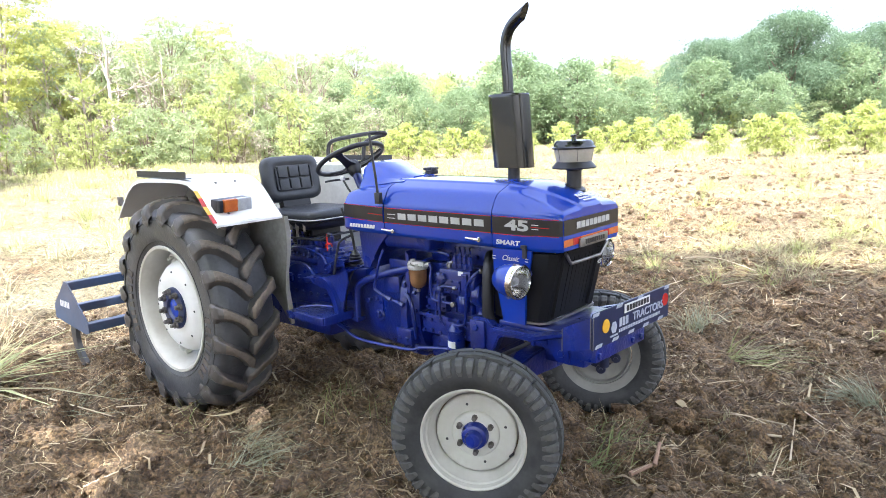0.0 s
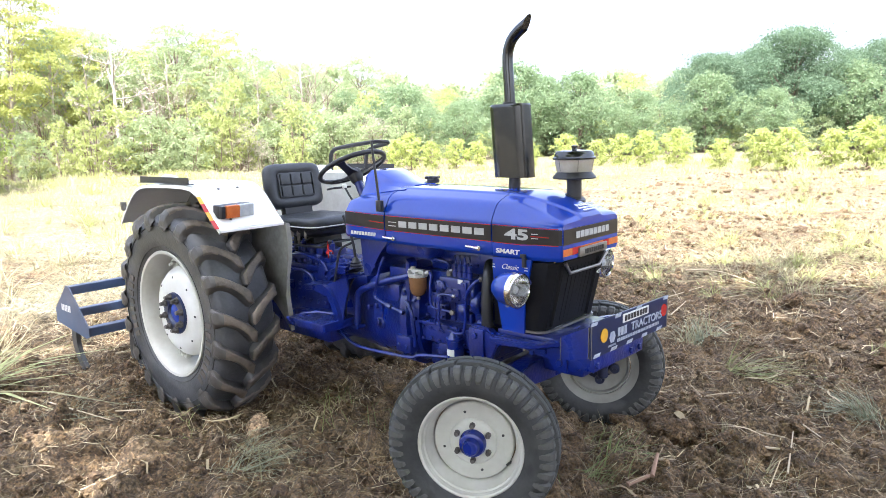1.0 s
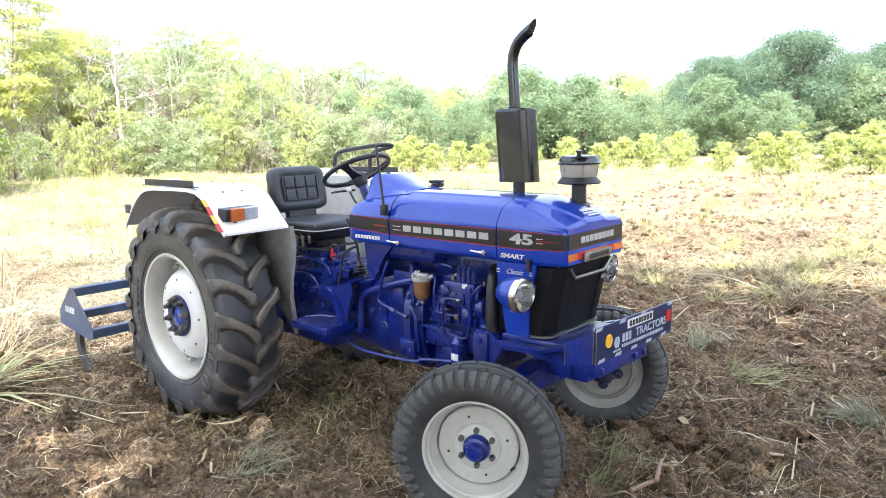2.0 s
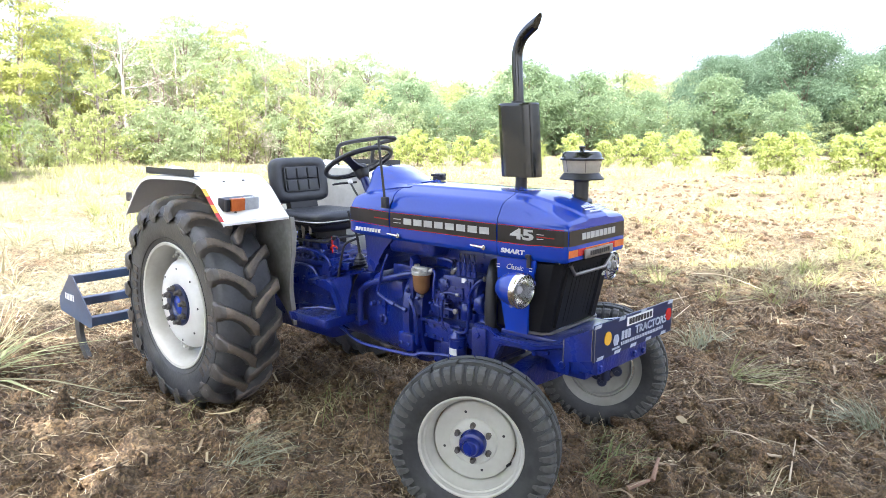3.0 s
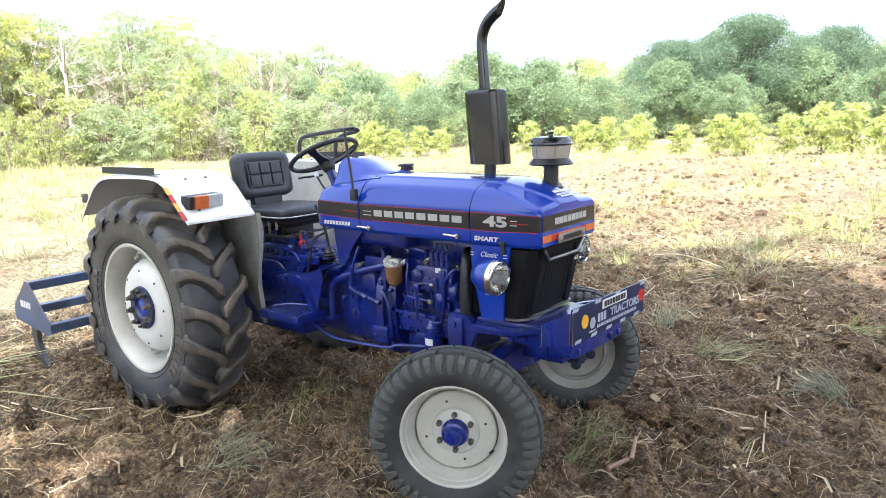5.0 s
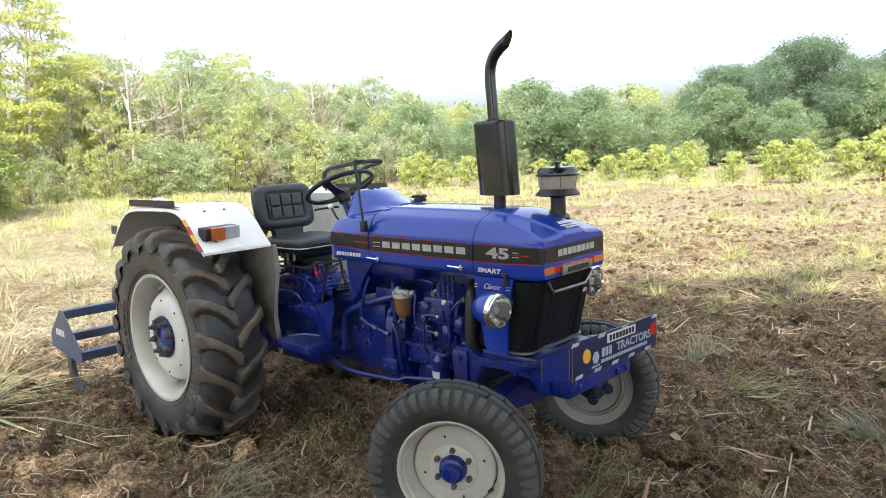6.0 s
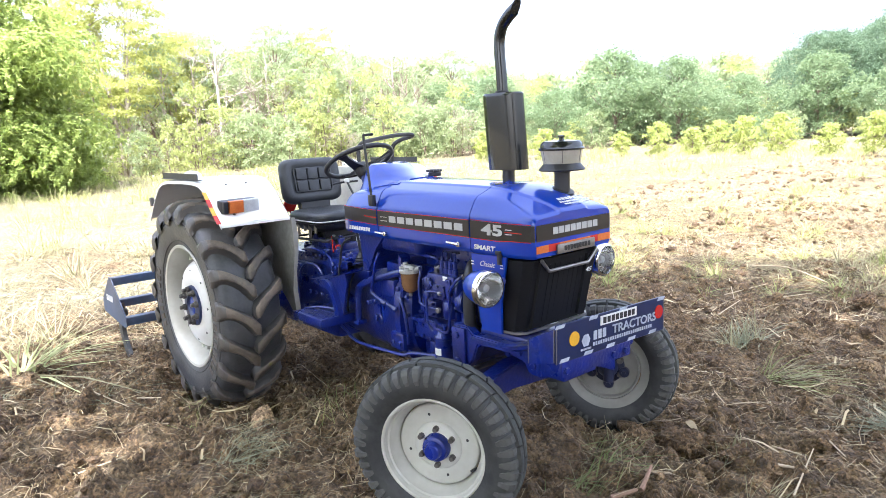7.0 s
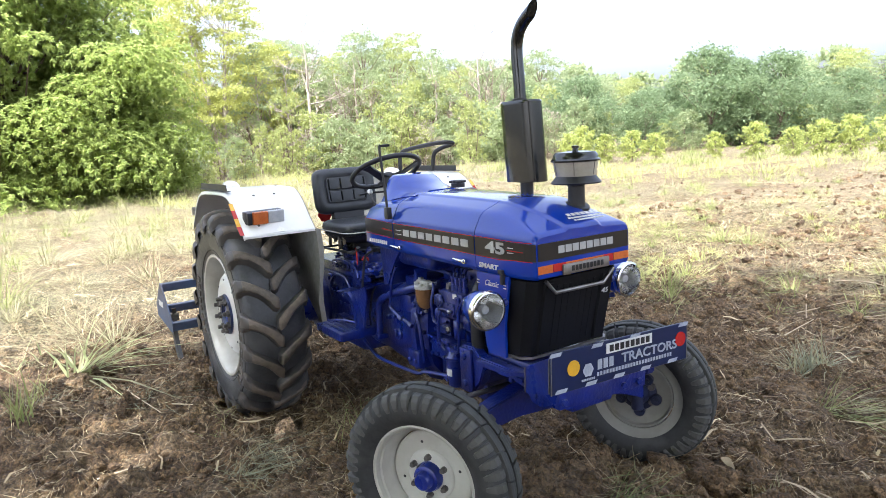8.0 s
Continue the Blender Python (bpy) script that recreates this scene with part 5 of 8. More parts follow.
for s, c in ((-1, FRONT_NEAR), (1, FRONT_FAR)):
    bm = bmesh.new()
    ky, drop = s * 0.53, 0.046 * (s > 0)
    disc(bm, (2.03, ky, 0.27 - drop), (0, 0, 1), 0.028, 0.22, 18, 0.004)
    tube(bm, [(2.03, ky, 0.315 - drop), (c.x - s * 0.02, c.y - s * 0.05, c.z)], 0.030, 14)
    part("kingpin", bm, HUB_NAVY, axle, "dark navy steering knuckle")
    bm = bmesh.new()
    tube(bm, [(2.03, ky, 0.475 - drop), (1.96, ky + s * -0.03, 0.48), (1.90, ky - s * 0.05, 0.475)], [0.025, 0.018, 0.016], 10)
    part("steering_arm", bm, BLUE_CAST, axle)
bm = bmesh.new()
tube(bm, [(1.90, -0.48, 0.475), (1.905, -0.36, 0.478)], 0.017, 12)
tube(bm, [(1.905, -0.36, 0.478), (1.91, 0.48, 0.475)], 0.012, 12)
disc(bm, (1.90, -0.48, 0.455), (0, 0, 1), 0.022, 0.045, 14, 0.004)
part("tie_rod", bm, STEEL, axle, "steel tie rod with ball joints")

# front board with dealer writing
bm = bmesh.new()
box(bm, (2.462, -0.376, 0.642), (2.470, 0.324, 0.790), 0.002, 1)
board = part("front_board", bm, NAVY, tractor, "navy front board with white lettering and reflectors")
board.matrix_basis = Matrix.Translation((2.466, -0.027, 0.715)) @ Matrix.Rotation(radians(-2.0), 4, "X") @ Matrix.Translation((-2.466, 0.027, -0.715))      # hangs a little askew
bm = bmesh.new()
plate(bm, [(2.333, 0.616), (2.333, 0.712), (2.461, 0.775), (2.461, 0.645)], 0.007, Matrix.Translation((0, -0.374, 0)))
part("board_wing", bm, BLUE_CAST, board)
# thin steel strips that put the plate's edge highlights into colour
bm = bmesh.new()
box(bm, (2.331, -0.3775, 0.618), (2.334, -0.3735, 0.710))
box(bm, (2.458, -0.3775, 0.648), (2.461, -0.3735, 0.772))
pieces("wing_edge", bm, STEEL, board, "pale strip for the edge highlight of the side plate")
bm = bmesh.new()
for y in (-0.376, 0.322):
    box(bm, (2.4705, y, 0.642), (2.472, y + 0.003, 0.790))
pieces("board_edge", bm, STEEL, board, "worn bare edge of the board")
bm = bmesh.new()
disc(bm, (2.471, -0.275, 0.722), (1, 0, 0), 0.028, 0.003, 28)
part("round_reflector", bm, YELLOW, board, "round yellow reflector")
bm = bmesh.new()
disc(bm, (2.471, 0.283, 0.728), (1, 0, 0), 0.029, 0.003, 28)
part("round_reflector", bm, RED, board, "round red reflector")
for y, z in ((-0.355, 0.783), (-0.16, 0.783), (0.03, 0.783), (0.30, 0.783), (-0.33, 0.651), (-0.19, 0.651), (-0.05, 0.651), (0.09, 0.651), (0.24, 0.651)):
    bm = bmesh.new()
    p = [(-0.030, -0.007), (0.020, -0.007), (0.030, 0.007), (-0.020, 0.007)]
    loft(bm, [[Vector((2.4712 + d, y + a, z + b)) for a, b in p] for d in (0, 0.001)])
    part("reflective_mark", bm, WORN_WHITE, board, "white reflective dash")
bm = bmesh.new()
box(bm, (2.471, -0.118, 0.743), (2.4735, 0.120, 0.780))
tag = part("number_plate", bm, PAPER, board, "white number sticker")
bars("plate_bar", 8, 0.215, 0.024, Matrix.Translation((2.4740, 0.001, 0.7615)) @ FRONT, BLACK, tag, 0.3)
bars("dealer_block", 3, 0.085, 0.036, Matrix.Translation((2.4712, -0.120, 0.712)) @ FRONT, WORN_WHITE, board, 0.25, 0.0, "white dealer-name blocks")
lettering("board_word", "TRACTORS", 0.049, Matrix.Translation((2.4718, 0.112, 0.712)) @ FRONT, WORN_WHITE, board, 0.0, 1.22, "white word on the board", 0.0008)
bars("small_print", 26, 0.40, 0.014, Matrix.Translation((2.4712, 0.035, 0.678)) @ FRONT, WORN_WHITE, board, 0.35)
bars("small_print", 8, 0.065, 0.008, Matrix.Translation((2.4712, -0.205, 0.668)) @ FRONT, WORN_WHITE, board, 0.35)
bm = bmesh.new()
lathe(bm, [(0.014, 0), (0.014, 0.0012), (0.026, 0.0012), (0.026, 0)], Matrix.Translation((2.4712, -0.205, 0.702)) @ FRONT, 6)
part("emblem", bm, WORN_WHITE, board, "white hexagonal emblem")
bm = bmesh.new()
box(bm, (2.352, -0.33, 0.578), (2.461, 0.10, 0.64), 0.004)
bumper = part("bumper_bar", bm, BLUE_CAST, board, "blue channel bumper carrying the board")
for y in (-0.31, -0.02, 0.06):
    bm = bmesh.new()
    disc(bm, (2.461, y, 0.604), (1, 0, 0), 0.014, 0.012, 6, 0.002)
    part("bumper_bolt", bm, BLUE_CAST, board)

# engine, clutch housing and gearbox
bm = bmesh.new()
box(bm, (1.36, -0.130, 0.47), (1.80, 0.165, 0.86), 0.02)
box(bm, (1.38, -0.100, 0.86), (1.79, 0.15, 0.965), 0.012)
box(bm, (1.40, -0.150, 0.36), (1.78, 0.15, 0.475), 0.015)
engine = part("engine", bm, BLUE_CAST, tractor, "blue painted engine block", sharp=50)
# crankcase side cover with its ledge and bolts
bm = bmesh.new()
box(bm, (1.385, -0.195, 0.500), (1.745, -0.125, 0.596), 0.012)
box(bm, (1.375, -0.212, 0.592), (1.725, -0.125, 0.608), 0.004)
box(bm, (1.40, -0.170, 0.615), (1.53, -0.125, 0.70), 0.010)
box(bm, (1.44, -0.180, 0.70), (1.52, -0.125, 0.76), 0.010)
pieces("engine_cover", bm, BLUE_CAST, engine)
bm = bmesh.new()
for k in range(7):
    disc(bm, (1.40 + 0.055 * k, -0.195, 0.515 + 0.006 * (k % 2)), (0, -1, 0), 0.010, 0.013, 6, 0.002)
    disc(bm, (1.40 + 0.055 * k, -0.195, 0.575), (0, -1, 0), 0.008, 0.010, 6, 0.002)
    disc(bm, (1.40 + 0.058 * k, -0.100, 0.905), (0, -1, 0), 0.010, 0.016, 6, 0.002)
for x, z in ((1.415, 0.635), (1.415, 0.685), (1.515, 0.635), (1.515, 0.685), (1.455, 0.745), (1.505, 0.745)):
    disc(bm, (x, -0.168, z), (0, -1, 0), 0.008, 0.020, 6, 0.002)
for k in range(5):
    disc(bm, (1.345, -0.215, 0.42 + 0.095 * k), (1, 0, 0), 0.011, 0.020, 6, 0.002)
pieces("engine_bolt", bm, BLUE_CAST, engine)
bm = bmesh.new()
for k in range(5):
    box(bm, (1.56 + 0.036 * k, -0.140, 0.615), (1.568 + 0.036 * k, -0.125, 0.72), 0.002, 1)
pieces("casting_fin", bm, BLUE_CAST, engine)
# injection pump with its governor, delivery valves and cover
bm = bmesh.new()
box(bm, (1.552, -0.238, 0.738), (1.748, -0.150, 0.862), 0.012)
box(bm, (1.522, -0.232, 0.742), (1.556, -0.165, 0.838), 0.012)
disc(bm, (1.566, -0.236, 0.812), (0, -1, 0), 0.032, 0.018, 18, 0.004)
disc(bm, (1.560, -0.236, 0.756), (0, -1, 0), 0.020, 0.022, 14, 0.004)
disc(bm, (1.745, -0.195, 0.800), (1, 0, 0), 0.052, 0.030, 22, 0.005)
box(bm, (1.595, -0.246, 0.752), (1.690, -0.236, 0.812), 0.004)
box(bm, (1.700, -0.250, 0.770), (1.735, -0.236, 0.850), 0.006)
pump = part("injection_pump", bm, BLUE_CAST, engine, "blue fuel injection pump", sharp=50)
for k in range(4):
    bm = bmesh.new()
    x = 1.628 + 0.031 * k
    disc(bm, (x, -0.200, 0.860), (0, 0, 1), 0.0145, 0.030, 12, 0.003)
    disc(bm, (x, -0.200, 0.888), (0, 0, 1), 0.0105, 0.026, 6, 0.002)
    disc(bm, (x, -0.200, 0.912), (0, 0, 1), 0.0125, 0.014, 6, 0.002)
    part("delivery_valve", bm, BLUE_CAST, pump)
    bm = bmesh.new()
    tube(bm, smooth_path([(x, -0.200, 0.92), (x, -0.196, 0.942), (x - 0.03, -0.165, 0.956), (x - 0.07, -0.11, 0.945)], 4), 0.004, 6)
    part("injector_line", bm, BLUE_CAST, pump)
bm = bmesh.new()
for x, z in ((1.600, 0.758), (1.685, 0.758), (1.600, 0.806), (1.685, 0.806), (1.642, 0.758), (1.642, 0.806), (1.538, 0.828), (1.538, 0.752), (1.590, 0.838), (1.717, 0.840), (1.717, 0.780)):
    disc(bm, (x, -0.244, z), (0, -1, 0), 0.0065, 0.009, 6, 0.002)
for k in range(5):
    a = 2 * math.pi * k / 5
    disc(bm, (1.566 + 0.024 * math.cos(a), -0.252, 0.812 + 0.024 * math.sin(a)), (0, -1, 0), 0.005, 0.006, 6, 0.001)
pieces("pump_screw", bm, BLUE_CAST, pump)
bm = bmesh.new()
box(bm, (1.678, -0.2425, 0.838), (1.708, -0.2385, 0.860))
part("pump_label", bm, PAPER, pump, "small pale maker's plate")
# lift pump below, with hand primer
bm = bmesh.new()
disc(bm, (1.692, -0.220, 0.655), (0, 0, 1), 0.030, 0.085, 18, 0.005)
disc(bm, (1.692, -0.220, 0.738), (0, 0, 1), 0.018, 0.030, 14, 0.003)
disc(bm, (1.668, -0.228, 0.768), (0, 0, 1), 0.012, 0.034, 12, 0.003)
box(bm, (1.655, -0.215, 0.640), (1.735, -0.130, 0.690), 0.010)
box(bm, (1.650, -0.232, 0.700), (1.672, -0.205, 0.722), 0.004)
part("lift_pump", bm, BLUE_CAST, engine, "blue fuel lift pump with primer knob", sharp=50)
bm = bmesh.new()
tube(bm, smooth_path([(1.676, -0.248, 0.776), (1.610, -0.252, 0.780), (1.568, -0.252, 0.768), (1.563, -0.252, 0.735), (1.559, -0.250, 0.62), (1.575, -0.235, 0.575)], 5), 0.006, 8)
tube(bm, smooth_path([(1.800, -0.215, 0.870), (1.782, -0.245, 0.855), (1.742, -0.256, 0.800), (1.736, -0.256, 0.755), (1.724, -0.252, 0.640), (1.706, -0.252, 0.600), (1.645, -0.245, 0.592)], 5), 0.0075, 8)
tube(bm, smooth_path([(1.460, -0.205, 0.866), (1.490, -0.225, 0.850), (1.493, -0.240, 0.80), (1.496, -0.240, 0.72), (1.520, -0.240, 0.698), (1.640, -0.240, 0.693)], 5), 0.007, 8)
tube(bm, smooth_path([(1.545, -0.236, 0.760), (1.525, -0.242, 0.735), (1.528, -0.240, 0.66), (1.505, -0.225, 0.61)], 5), 0.0045, 7)
tube(bm, smooth_path([(1.34, -0.17, 0.93), (1.42, -0.16, 0.925), (1.54, -0.15, 0.91), (1.585, -0.20, 0.885)], 5), 0.010, 8)
tube(bm, smooth_path([(1.30, -0.225, 0.70), (1.345, -0.235, 0.66), (1.36, -0.23, 0.56), (1.355, -0.22, 0.46)], 5), 0.010, 8)
pieces("fuel_line", bm, BLUE_CAST, engine)
bm = bmesh.new()
disc(bm, (1.648, -0.246, 0.694), (0, -1, 0), 0.014, 0.016, 8, 0.003)
disc(bm, (1.588, -0.205, 0.862), (0.25, 0, 1), 0.013, 0.028, 6, 0.003)
disc(bm, (1.600, -0.205, 0.885), (1, 0, 0.3), 0.010, 0.022, 6, 0.002)
disc(bm, (1.668, -0.250, 0.776), (-1, 0, 0), 0.010, 0.018, 6, 0.002)
disc(bm, (1.795, -0.222, 0.862), (0.6, 0, 0.8), 0.011, 0.020, 6, 0.002)
pieces("union_nut", bm, STEEL, engine, "bare steel union nut")
bm = bmesh.new()
disc(bm, (1.752, -0.190, 0.748), (1, 0, 0), 0.058, 0.045, 22, 0.006)
disc(bm, (1.795, -0.190, 0.748), (1, 0, 0), 0.034, 0.026, 18, 0.004)
disc(bm, (1.770, -0.185, 0.640), (1, 0, 0), 0.042, 0.045, 20, 0.006)
box(bm, (1.745, -0.200, 0.64), (1.785, -0.130, 0.77), 0.008)
for k in range(4):
    disc(bm, (1.752, -0.190 + 0.05 * math.cos(k * 1.57 + 0.7), 0.748 + 0.05 * math.sin(k * 1.57 + 0.7)), (-1, 0, 0), 0.008, 0.014, 6, 0.002)
pieces("dynamo", bm, BLUE_CAST, engine, "blue belt-driven dynamo housing")
# sediment bowl
CAST_ALLOY = material("cast_alloy", (0.50, 0.50, 0.47), (0.36, 0.36, 0.33), rough=0.5, metal=0.4, scale=30, fine=120, bump=0.2)
bm = bmesh.new()
disc(bm, (1.378, -0.205, 0.832), (0, 0, 1), 0.052, 0.022, 20, 0.004)
for k in range(4):
    disc(bm, (1.378 + 0.044 * math.cos(0.6 + k * 1.57), -0.205 + 0.044 * math.sin(0.6 + k * 1.57), 0.850), (0, 0, 1), 0.011, 0.014, 6, 0.002)
box(bm, (1.325, -0.222, 0.848), (1.43, -0.188, 0.872), 0.006)
disc(bm, (1.345, -0.205, 0.868), (0, 0, 1), 0.014, 0.014, 8, 0.002)
tube(bm, [(1.43, -0.205, 0.855), (1.46, -0.205, 0.866)], 0.010, 8)
cup = part("fuel_separator", bm, CAST_ALLOY, tractor, "cast metal fuel separator head")
bm = bmesh.new()
lathe(bm, [(0.001, 0.728), (0.018, 0.730), (0.038, 0.747), (0.047, 0.775), (0.049, 0.834), (0.001, 0.834)], Matrix.Translation((1.378, -0.205, 0)), 24)
part("glass_bowl", bm, AMBER, cup, "amber fuel bowl")
bm = bmesh.new()
disc(bm, (1.378, -0.205, 0.712), (0, 0, 1), 0.010, 0.018, 8, 0.002)
part("drain_screw", bm, STEEL, cup)
# oil filter
bm = bmesh.new()
lathe(bm, [(0.001, 0.412), (0.028, 0.414), (0.040, 0.424), (0.043, 0.440), (0.043, 0.545), (0.047, 0.547), (0.047, 0.558), (0.036, 0.566), (0.030, 0.580), (0.020, 0.594), (0.001, 0.596)], Matrix.Translation((1.630, -0.215, 0)), 28)
oil = part("oil_filter", bm, BLUE_CAST, tractor, "blue spin-on oil filter")
bm = bmesh.new()
lathe(bm, [(0.0436, 0.472), (0.0436, 0.506)], Matrix.Translation((1.630, -0.215, 0)) @ Matrix.Rotation(radians(-110), 4, "Z"), 28)
keep = [f for f in bm.faces if f.calc_center_median().y > -0.235 or f.calc_center_median().x > 1.650]
bmesh.ops.delete(bm, geom=keep, context="FACES")
part("filter_label", bm, PAPER, oil, "white filter label")
bm = bmesh.new()
box(bm, (1.575, -0.235, 0.562), (1.668, -0.150, 0.598), 0.010)
box(bm, (1.50, -0.20, 0.44), (1.60, -0.145, 0.505), 0.008)
box(bm, (1.47, -0.185, 0.40), (1.53, -0.14, 0.46), 0.006)
for x, y in ((1.590, -0.225), (1.655, -0.225), (1.622, -0.205)):
    disc(bm, (x, y, 0.596), (0, 0, 1), 0.009, 0.016, 6, 0.002)
pieces("filter_bracket", bm, BLUE_CAST, engine)
# clutch housing
bm = bmesh.new()
def housing(x, w, lo, hi, n=20):
    c, h = (lo + hi) / 2, (hi - lo) / 2
    return [Vector((x, w * math.copysign(abs(math.cos(a)) ** 0.7, math.cos(a)), c + h * math.copysign(abs(math.sin(a)) ** 0.7, math.sin(a)))) for a in (2 * math.pi * k / n for k in range(n))]
loft(bm, [housing(0.60, 0.17, 0.36, 0.74), housing(0.86, 0.175, 0.36, 0.76), housing(0.90, 0.19, 0.35, 0.78), housing(1.10, 0.205, 0.34, 0.80), housing(1.25, 0.225, 0.33, 0.83), housing(1.27, 0.24, 0.32, 0.845), housing(1.315, 0.24, 0.32, 0.845), housing(1.32, 0.215, 0.34, 0.84), housing(1.37, 0.20, 0.36, 0.84)])
clutch = part("clutch_housing", bm, BLUE_CAST, tractor, "blue cast clutch housing", sharp=35)
bm = bmesh.new()
plate(bm, [(1.04, 0.60), (1.09, 0.66), (1.11, 0.66), (1.11, 0.55), (1.08, 0.53)], -0.02, Matrix.Translation((0, -0.195, 0)))
box(bm, (1.125, -0.215, 0.680), (1.245, -0.140, 0.775), 0.012)
disc(bm, (1.085, -0.200, 0.545), (0, -1, 0), 0.034, 0.018, 22, 0.005)
for x, z in ((1.015, 0.624), (1.085, 0.545), (1.29, 0.64), (1.29, 0.52), (1.29, 0.42), (1.295, 0.74), (1.075, 0.64), (1.085, 0.56)):
    disc(bm, (x, -0.205, z), (0, -1, 0), 0.014, 0.03, 8, 0.003)
box(bm, (1.24, -0.25, 0.425), (1.350, -0.16, 0.515), 0.012)
disc(bm, (1.268, -0.25, 0.462), (0, -1, 0), 0.012, 0.012, 8, 0.002)
disc(bm, (1.322, -0.25, 0.462), (0, -1, 0), 0.012, 0.012, 8, 0.002)
box(bm, (1.14, -0.18, 0.78), (1.33, 0.10, 0.86), 0.012)
plate(bm, [(1.30, 0.70), (1.33, 0.70), (1.33, 0.90), (1.31, 0.92)], -0.06, Matrix.Translation((0, -0.16, 0)))
pieces("housing_boss", bm, BLUE_CAST, clutch)
bm = bmesh.new()
tube(bm, smooth_path([(1.42, -0.15, 0.850), (1.308, -0.21, 0.826), (1.16, -0.232, 0.785), (1.04, -0.24, 0.745), (0.968, -0.245, 0.708), (0.945, -0.245, 0.655), (0.936, -0.245, 0.515)], 6), 0.019, 12)
box(bm, (0.912, -0.268, 0.495), (0.960, -0.205, 0.520), 0.006)
part("loom_pipe", bm, BLUE_CAST, clutch, "blue painted pipe along the housing")
bm = bmesh.new()
tube(bm, smooth_path([(1.175, -0.245, 0.92), (1.148, -0.258, 0.85), (1.112, -0.258, 0.745), (1.102, -0.258, 0.710), (1.116, -0.258, 0.693), (1.170, -0.258, 0.674), (1.305, -0.25, 0.640)], 6), 0.0075, 8)
disc(bm, (1.195, -0.258, 0.668), (0.96, 0, -0.26), 0.015, 0.034, 6, 0.003)
disc(bm, (1.285, -0.252, 0.646), (0.96, 0, -0.26), 0.014, 0.026, 6, 0.003)
part("clutch_rod", bm, BLUE_CAST, clutch, "bent blue clutch rod")
bm = bmesh.new()
tube(bm, smooth_path([(0.80, -0.275, 0.462), (0.875, -0.285, 0.445), (0.925, -0.288, 0.424), (1.02, -0.288, 0.410), (1.20, -0.28, 0.412), (1.375, -0.272, 0.420), (1.43, -0.262, 0.440), (1.60, -0.235, 0.456)], 5), 0.009, 8)
part("brake_rod", bm, BLUE_CAST, clutch, "long blue brake rod under the housing")
bm = bmesh.new()
tube(bm, smooth_path([(0.93, -0.25, 0.78), (0.90, -0.26, 0.72), (0.86, -0.26, 0.60), (0.83, -0.24, 0.50)], 5), 0.006, 6)
part("cable", bm, BLACK, clutch, "thin black cable")
# scuttle plate under the rear cowl
bm = bmesh.new()
plate(bm, [(0.965, 1.01), (1.21, 1.01), (1.125, 0.935), (1.075, 0.875), (1.045, 0.80), (0.988, 0.795)], 0.45, Matrix.Translation((0, -0.225, 0)))
bmesh.ops.bevel(bm, geom=bm.edges[:], offset=0.006, segments=1, affect="EDGES")
disc(bm, (1.08, -0.225, 0.86), (0, -1, 0), 0.010, 0.01, 8)
part("scuttle", bm, BLUE_CAST, tractor, "blue scuttle bracket")
bm = bmesh.new()
box(bm, (1.14, -0.215, 0.925), (1.47, 0.215, 1.10), 0.035, 3)
part("fuel_tank", bm, BLUE_CAST, tractor, "blue fuel tank under the bonnet")
# black block added to darken the gap between bonnet and engine
bm = bmesh.new()
box(bm, (1.48, -0.16, 0.985), (1.88, 0.16, 1.12), 0.02)
part("bonnet_shade_block", bm, MATT_BLACK, tractor, "black block standing in for shade under the bonnet")
bm = bmesh.new()
box(bm, (1.86, -0.20, 0.66), (1.94, 0.20, 1.17), 0.01)
radiator = part("radiator", bm, BLACK, tractor, "black radiator behind the grille")
bm = bmesh.new()
tube(bm, smooth_path([(1.80, -0.14, 0.93), (1.845, -0.215, 0.90), (1.85, -0.235, 0.80), (1.85, -0.235, 0.66), (1.86, -0.20, 0.62)], 6), 0.028, 14)
part("radiator_hose", bm, BLACK, radiator, "black rubber radiator hose")
bm = bmesh.new()
lathe(bm, [(0.001, 0), (0.05, 0), (0.06, 0.01), (0.05, 0.05), (0.001, 0.05)], Matrix.Translation((1.82, 0, 0.76)) @ pose(0, 0, 0, 0, 90, 0), 20)
for k in range(6):
    a = k * math.pi / 3
    box(bm, (-0.035, 0.05, 0.01), (0.035, 0.17, 0.018), 0.003, 1, Matrix.Translation((1.82, 0, 0.76)) @ pose(0, 0, 0, 0, 90, 0) @ Matrix.Rotation(a, 4, "Z") @ Matrix.Rotation(0.4, 4, "Y"))
part("fan", bm, BLACK, radiator)
# gearbox and back axle
bm = bmesh.new()
box(bm, (-0.22, -0.19, 0.33), (0.62, 0.19, 0.76), 0.03)
box(bm, (-0.15, -0.17, 0.74), (0.58, 0.17, 0.82), 0.02)
box(bm, (0.28, -0.18, 0.80), (0.56, 0.10, 0.86), 0.012)
gearbox = part("gearbox", bm, BLUE_CAST, tractor, "blue gearbox and rear transmission casting", sharp=50)
bm = bmesh.new()
for s in (-1, 1):
    lathe(bm, [(0.17, 0.17), (0.17, 0.21), (0.12, 0.24), (0.10, 0.50), (0.13, 0.52), (0.13, 0.60), (0.05, 0.61)], Matrix.Translation((0, 0, 0.535)) @ pose(0, 0, 0, 90 * s, 0, 0), 28)
pieces("axle_trumpet", bm, BLUE_CAST, gearbox, "blue rear axle housing")
bm = bmesh.new()
for k in range(5):
    disc(bm, (0.30 + 0.055 * k, -0.19, 0.805), (0, 0, 1), 0.011, 0.022, 6, 0.002)
    disc(bm, (0.32 + 0.07 * k, -0.19, 0.58), (0, -1, 0), 0.012, 0.014, 6, 0.002)
